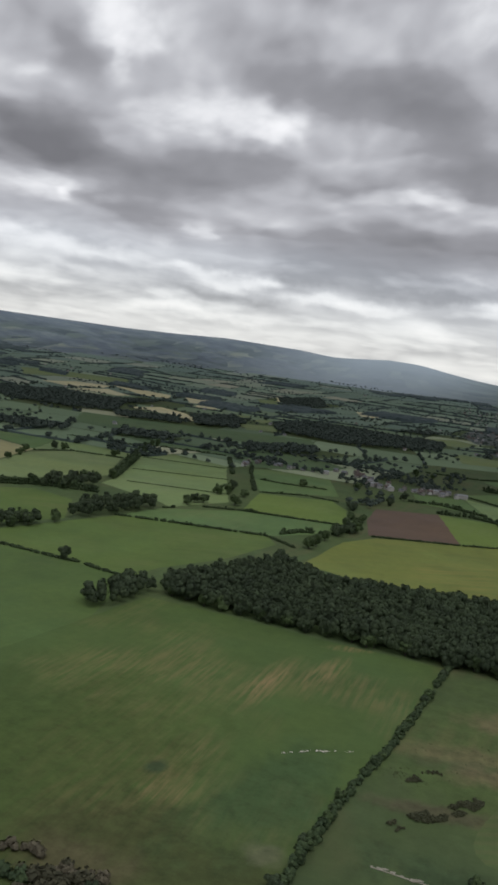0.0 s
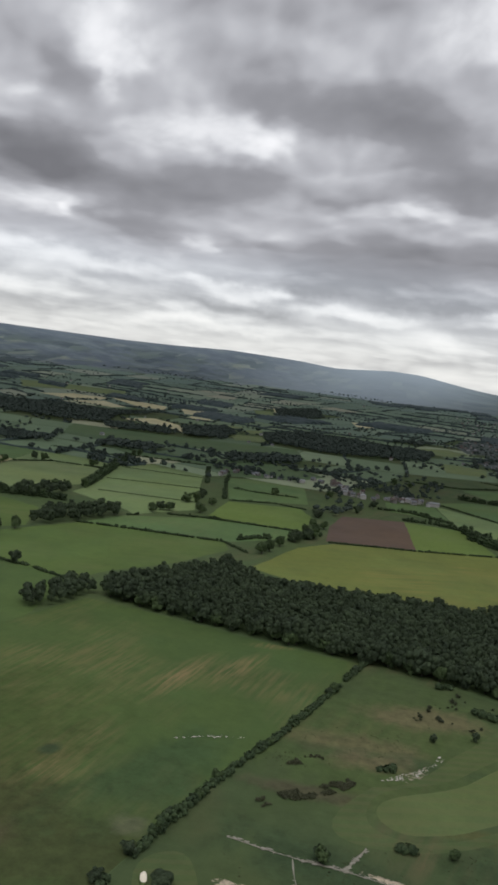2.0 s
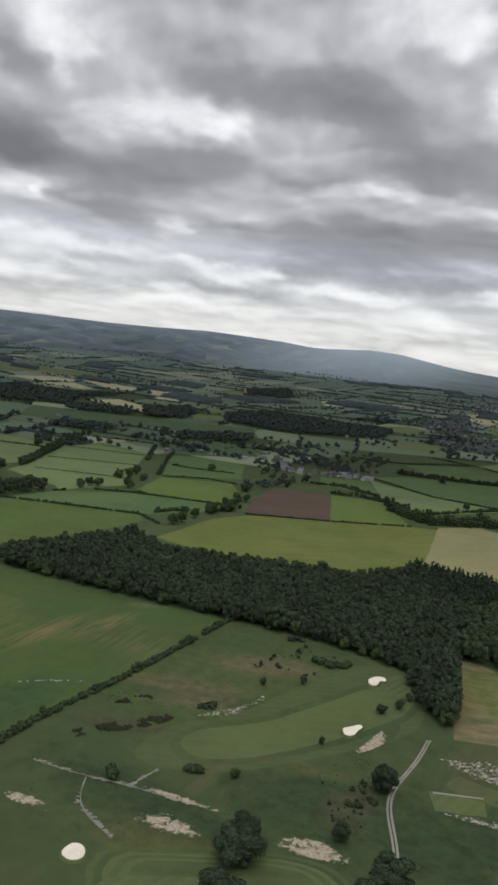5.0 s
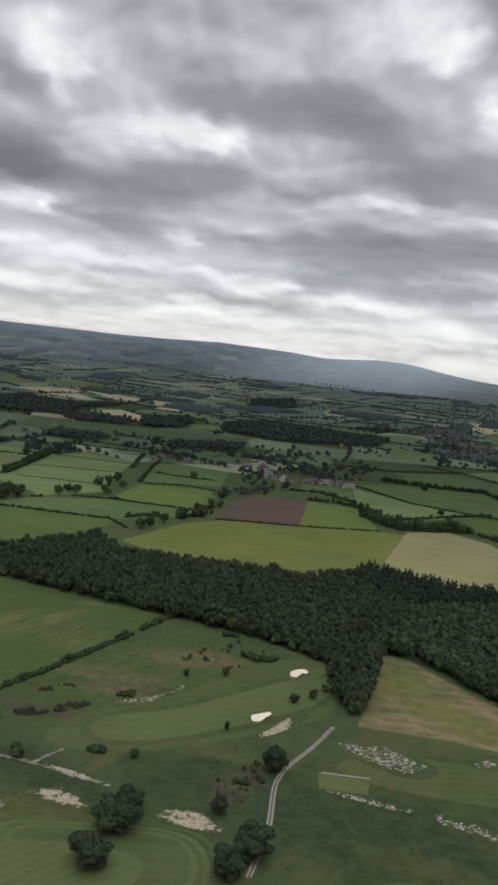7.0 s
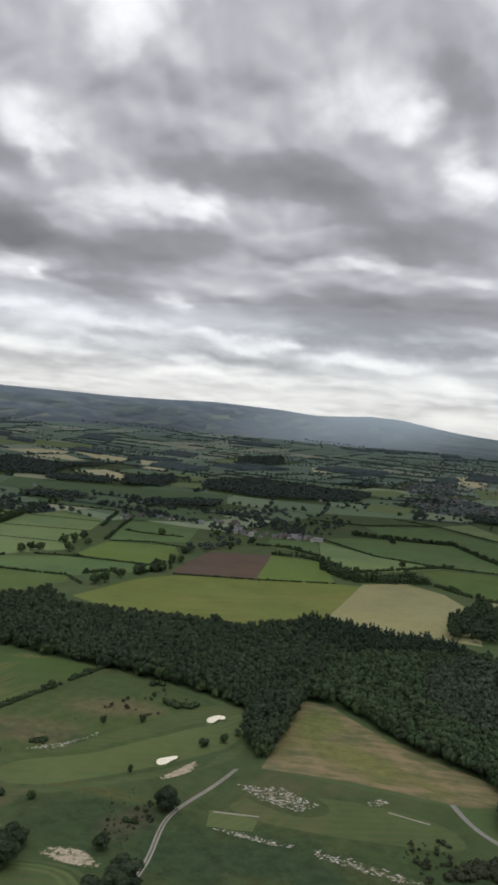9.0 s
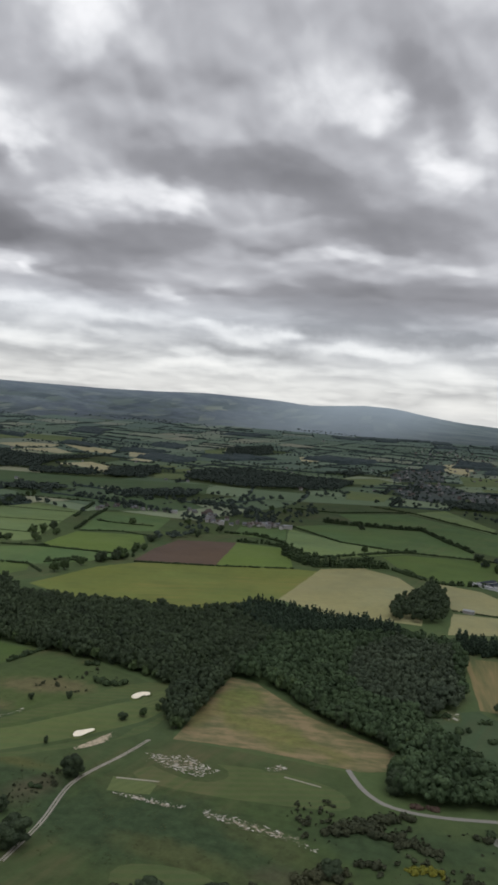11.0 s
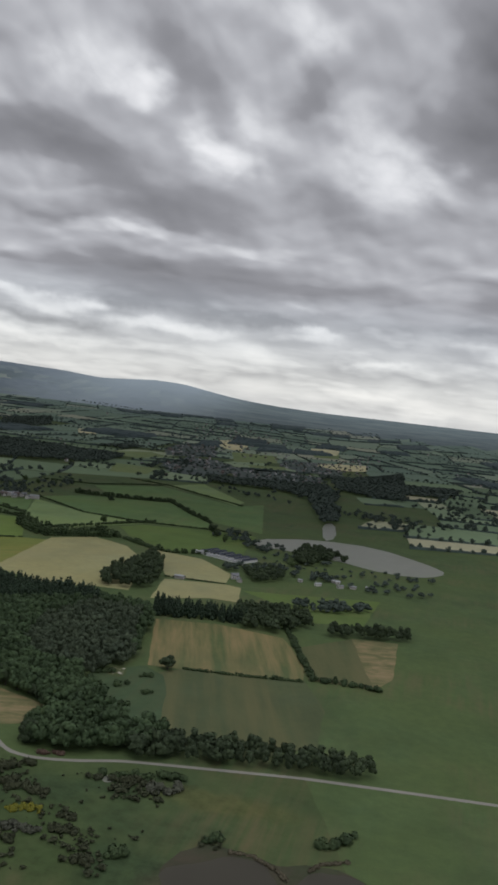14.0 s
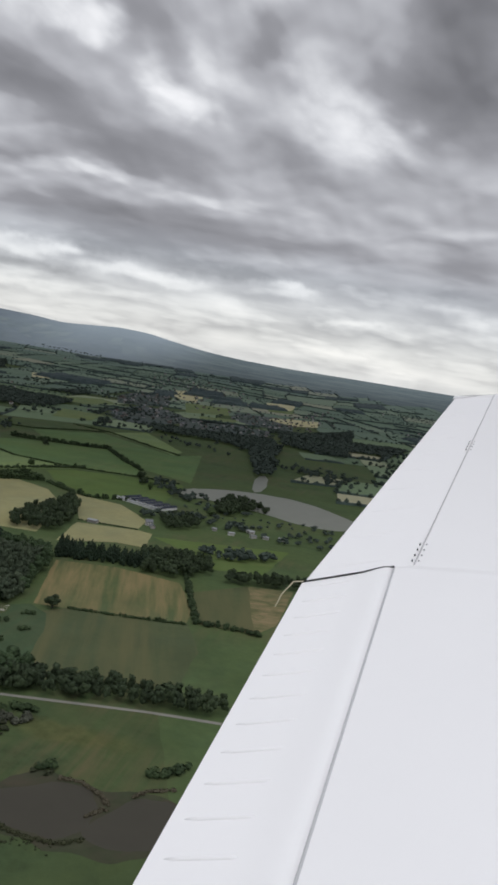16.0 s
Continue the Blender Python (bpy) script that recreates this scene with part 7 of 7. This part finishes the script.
def curved_flap():
    """The flap: flat towards its trailing edge, swelling to a rolled nose that dips under the fixed skin."""
    a, b, c, d = stretch(FLAP, 0.5)
    prof = ((0.0, -0.004), (0.30, -0.003), (0.55, -0.002), (0.68, 0.000), (0.76, 0.004), (0.83, 0.0075), (0.89, 0.0085), (0.94, 0.0065), (0.97, 0.002), (0.988, -0.004))
    bm = bmesh.new()
    top = [[bm.verts.new((*along(p, q, k), UP * z)) for k, z in prof] for p, q in ((along(a, b, f), along(d, c, f)) for f in (0, 0.34, 0.67, 1))]
    low = [[bm.verts.new((v.co.x, v.co.y, UP * -0.034)) for v in (row[0], row[-1])] for row in top]
    for r0, r1, l0, l1 in zip(top, top[1:], low, low[1:]):
        for i in range(len(prof) - 1):
            bm.faces.new((r0[i], r0[i + 1], r1[i + 1], r1[i])).smooth = True
        for side in ((l0[0], l1[0], l1[1], l0[1]), (r0[0], r1[0], l1[0], l0[0]), (r0[-1], l0[1], l1[1], r1[-1])):
            bm.faces.new([bm.verts.new(v.co) for v in side])
    for row, lo in ((top[0], low[0]), (top[-1], low[-1])):
        bm.faces.new([bm.verts.new(v.co) for v in row + [lo[1], lo[0]]])
    for v in list(bm.verts):
        if not v.link_faces:
            bm.verts.remove(v)
    bmesh.ops.recalc_face_normals(bm, faces=bm.faces)
    for f in bm.faces:
        if f.smooth and f.normal.z * UP < 0:
            f.normal_flip()
    return part("flap", bm, M_white, wing)


flap = curved_flap()
aileron = slab("aileron", AILERON, 0.03, M_white, top=-0.004, bevel=0.006)
tip = [AILERON[1], along(AILERON[1], AILERON[0], -0.02), (1.2, AILERON[2][1] + 0.12), (1.2, AILERON[2][1] + 0.02), AILERON[2]]
slab("wing_tip", tip, 0.05, M_white, "moulded white wing tip", -0.002, 0.01)


def rod(name, pts, radius, mat, label="", on=None):
    """A thin round rod along points of the wing."""
    bm = bmesh.new()
    loops, n = [], 6 if radius < 0.005 else 24
    for i, p in enumerate(pts):
        p = Vector(p)
        d = (Vector(pts[min(i + 1, len(pts) - 1)]) - Vector(pts[max(0, i - 1)])).normalized()
        u = d.orthogonal().normalized()
        w = d.cross(u)
        loops.append([bm.verts.new(p + (u * math.cos(t) + w * math.sin(t)) * radius) for t in (2 * math.pi * j / n for j in range(n))])
    for a, b in zip(loops, loops[1:]):
        for i in range(n):
            bm.faces.new((a[i], a[(i + 1) % n], b[(i + 1) % n], b[i])).smooth = n > 6
    bm.faces.new(loops[0])
    bm.faces.new(loops[-1][::-1])
    bmesh.ops.recalc_face_normals(bm, faces=bm.faces)
    return part(name, bm, mat, on or wing, label)


def flat(p, z):
    return (p[0], p[1], UP * z)


# seams, pressed beads, hinge screws and the trailing wick
# a black rod stands in for the shade in the open gap
rod("gap_shade", [flat(along(FLAP[1], FLAP[2], 0.0), -0.002), flat(along(FLAP[1], FLAP[2], 0.65), 0.001), flat(along(FLAP[1], FLAP[2], 0.86), 0.008), flat(FLAP[2], 0.004)], 0.0035, M_gap, "dark gap between flap and aileron")
rod("hinge_seam", [flat(stretch(FLAP, 0.5)[3], -0.0045), flat(FLAP[2], -0.0045)], 0.005, M_seam, "grey hinge seam")
rod("hinge_seam", [flat(AILERON[3], 0.001), flat(AILERON[2], 0.001)], 0.0018, M_seam, "grey hinge seam")
for i in range(16):
    k = -0.28 + i * 0.083
    p, q = along(FLAP[0], FLAP[1], k), along(FLAP[3], FLAP[2], k)
    rod("pressed_bead", [flat(along(p, q, 0.10), -0.0106), flat(along(p, q, 0.2), -0.0066), flat(along(p, q, 0.52), -0.0056), flat(along(p, q, 0.62), -0.0100)], 0.0068, M_white, "", flap)
for i in range(9):
    k = 0.03 + i * 0.1
    p, q = along(AILERON[0], AILERON[1], k), along(AILERON[3], AILERON[2], k)
    rod("pressed_bead", [flat(along(p, q, 0.12), -0.0100), flat(along(p, q, 0.3), -0.0080), flat(along(p, q, 0.7), -0.0100)], 0.006, M_white, "", aileron)
for k0 in (0.01, 0.52):
    for i in range(4):
        for off in (-0.012, 0.012):
            p = along(AILERON[3], AILERON[2], k0 + 0.018 * i)
            rod("hinge_screw", [(p[0] + off, p[1], UP * -0.004), (p[0] + off, p[1], UP * 0.004)], 0.0028, M_gap, "", aileron)
w0, w1 = ((-0.089, 1.352), (-0.138, 1.191))
rod("static_wick", [flat(w0, -0.004), flat(along(w0, w1, 0.4), 0.02), flat(along(w0, w1, 0.8), 0.0), flat(w1, -0.03)], 0.0022, M_wick, "thin tan trailing wick")
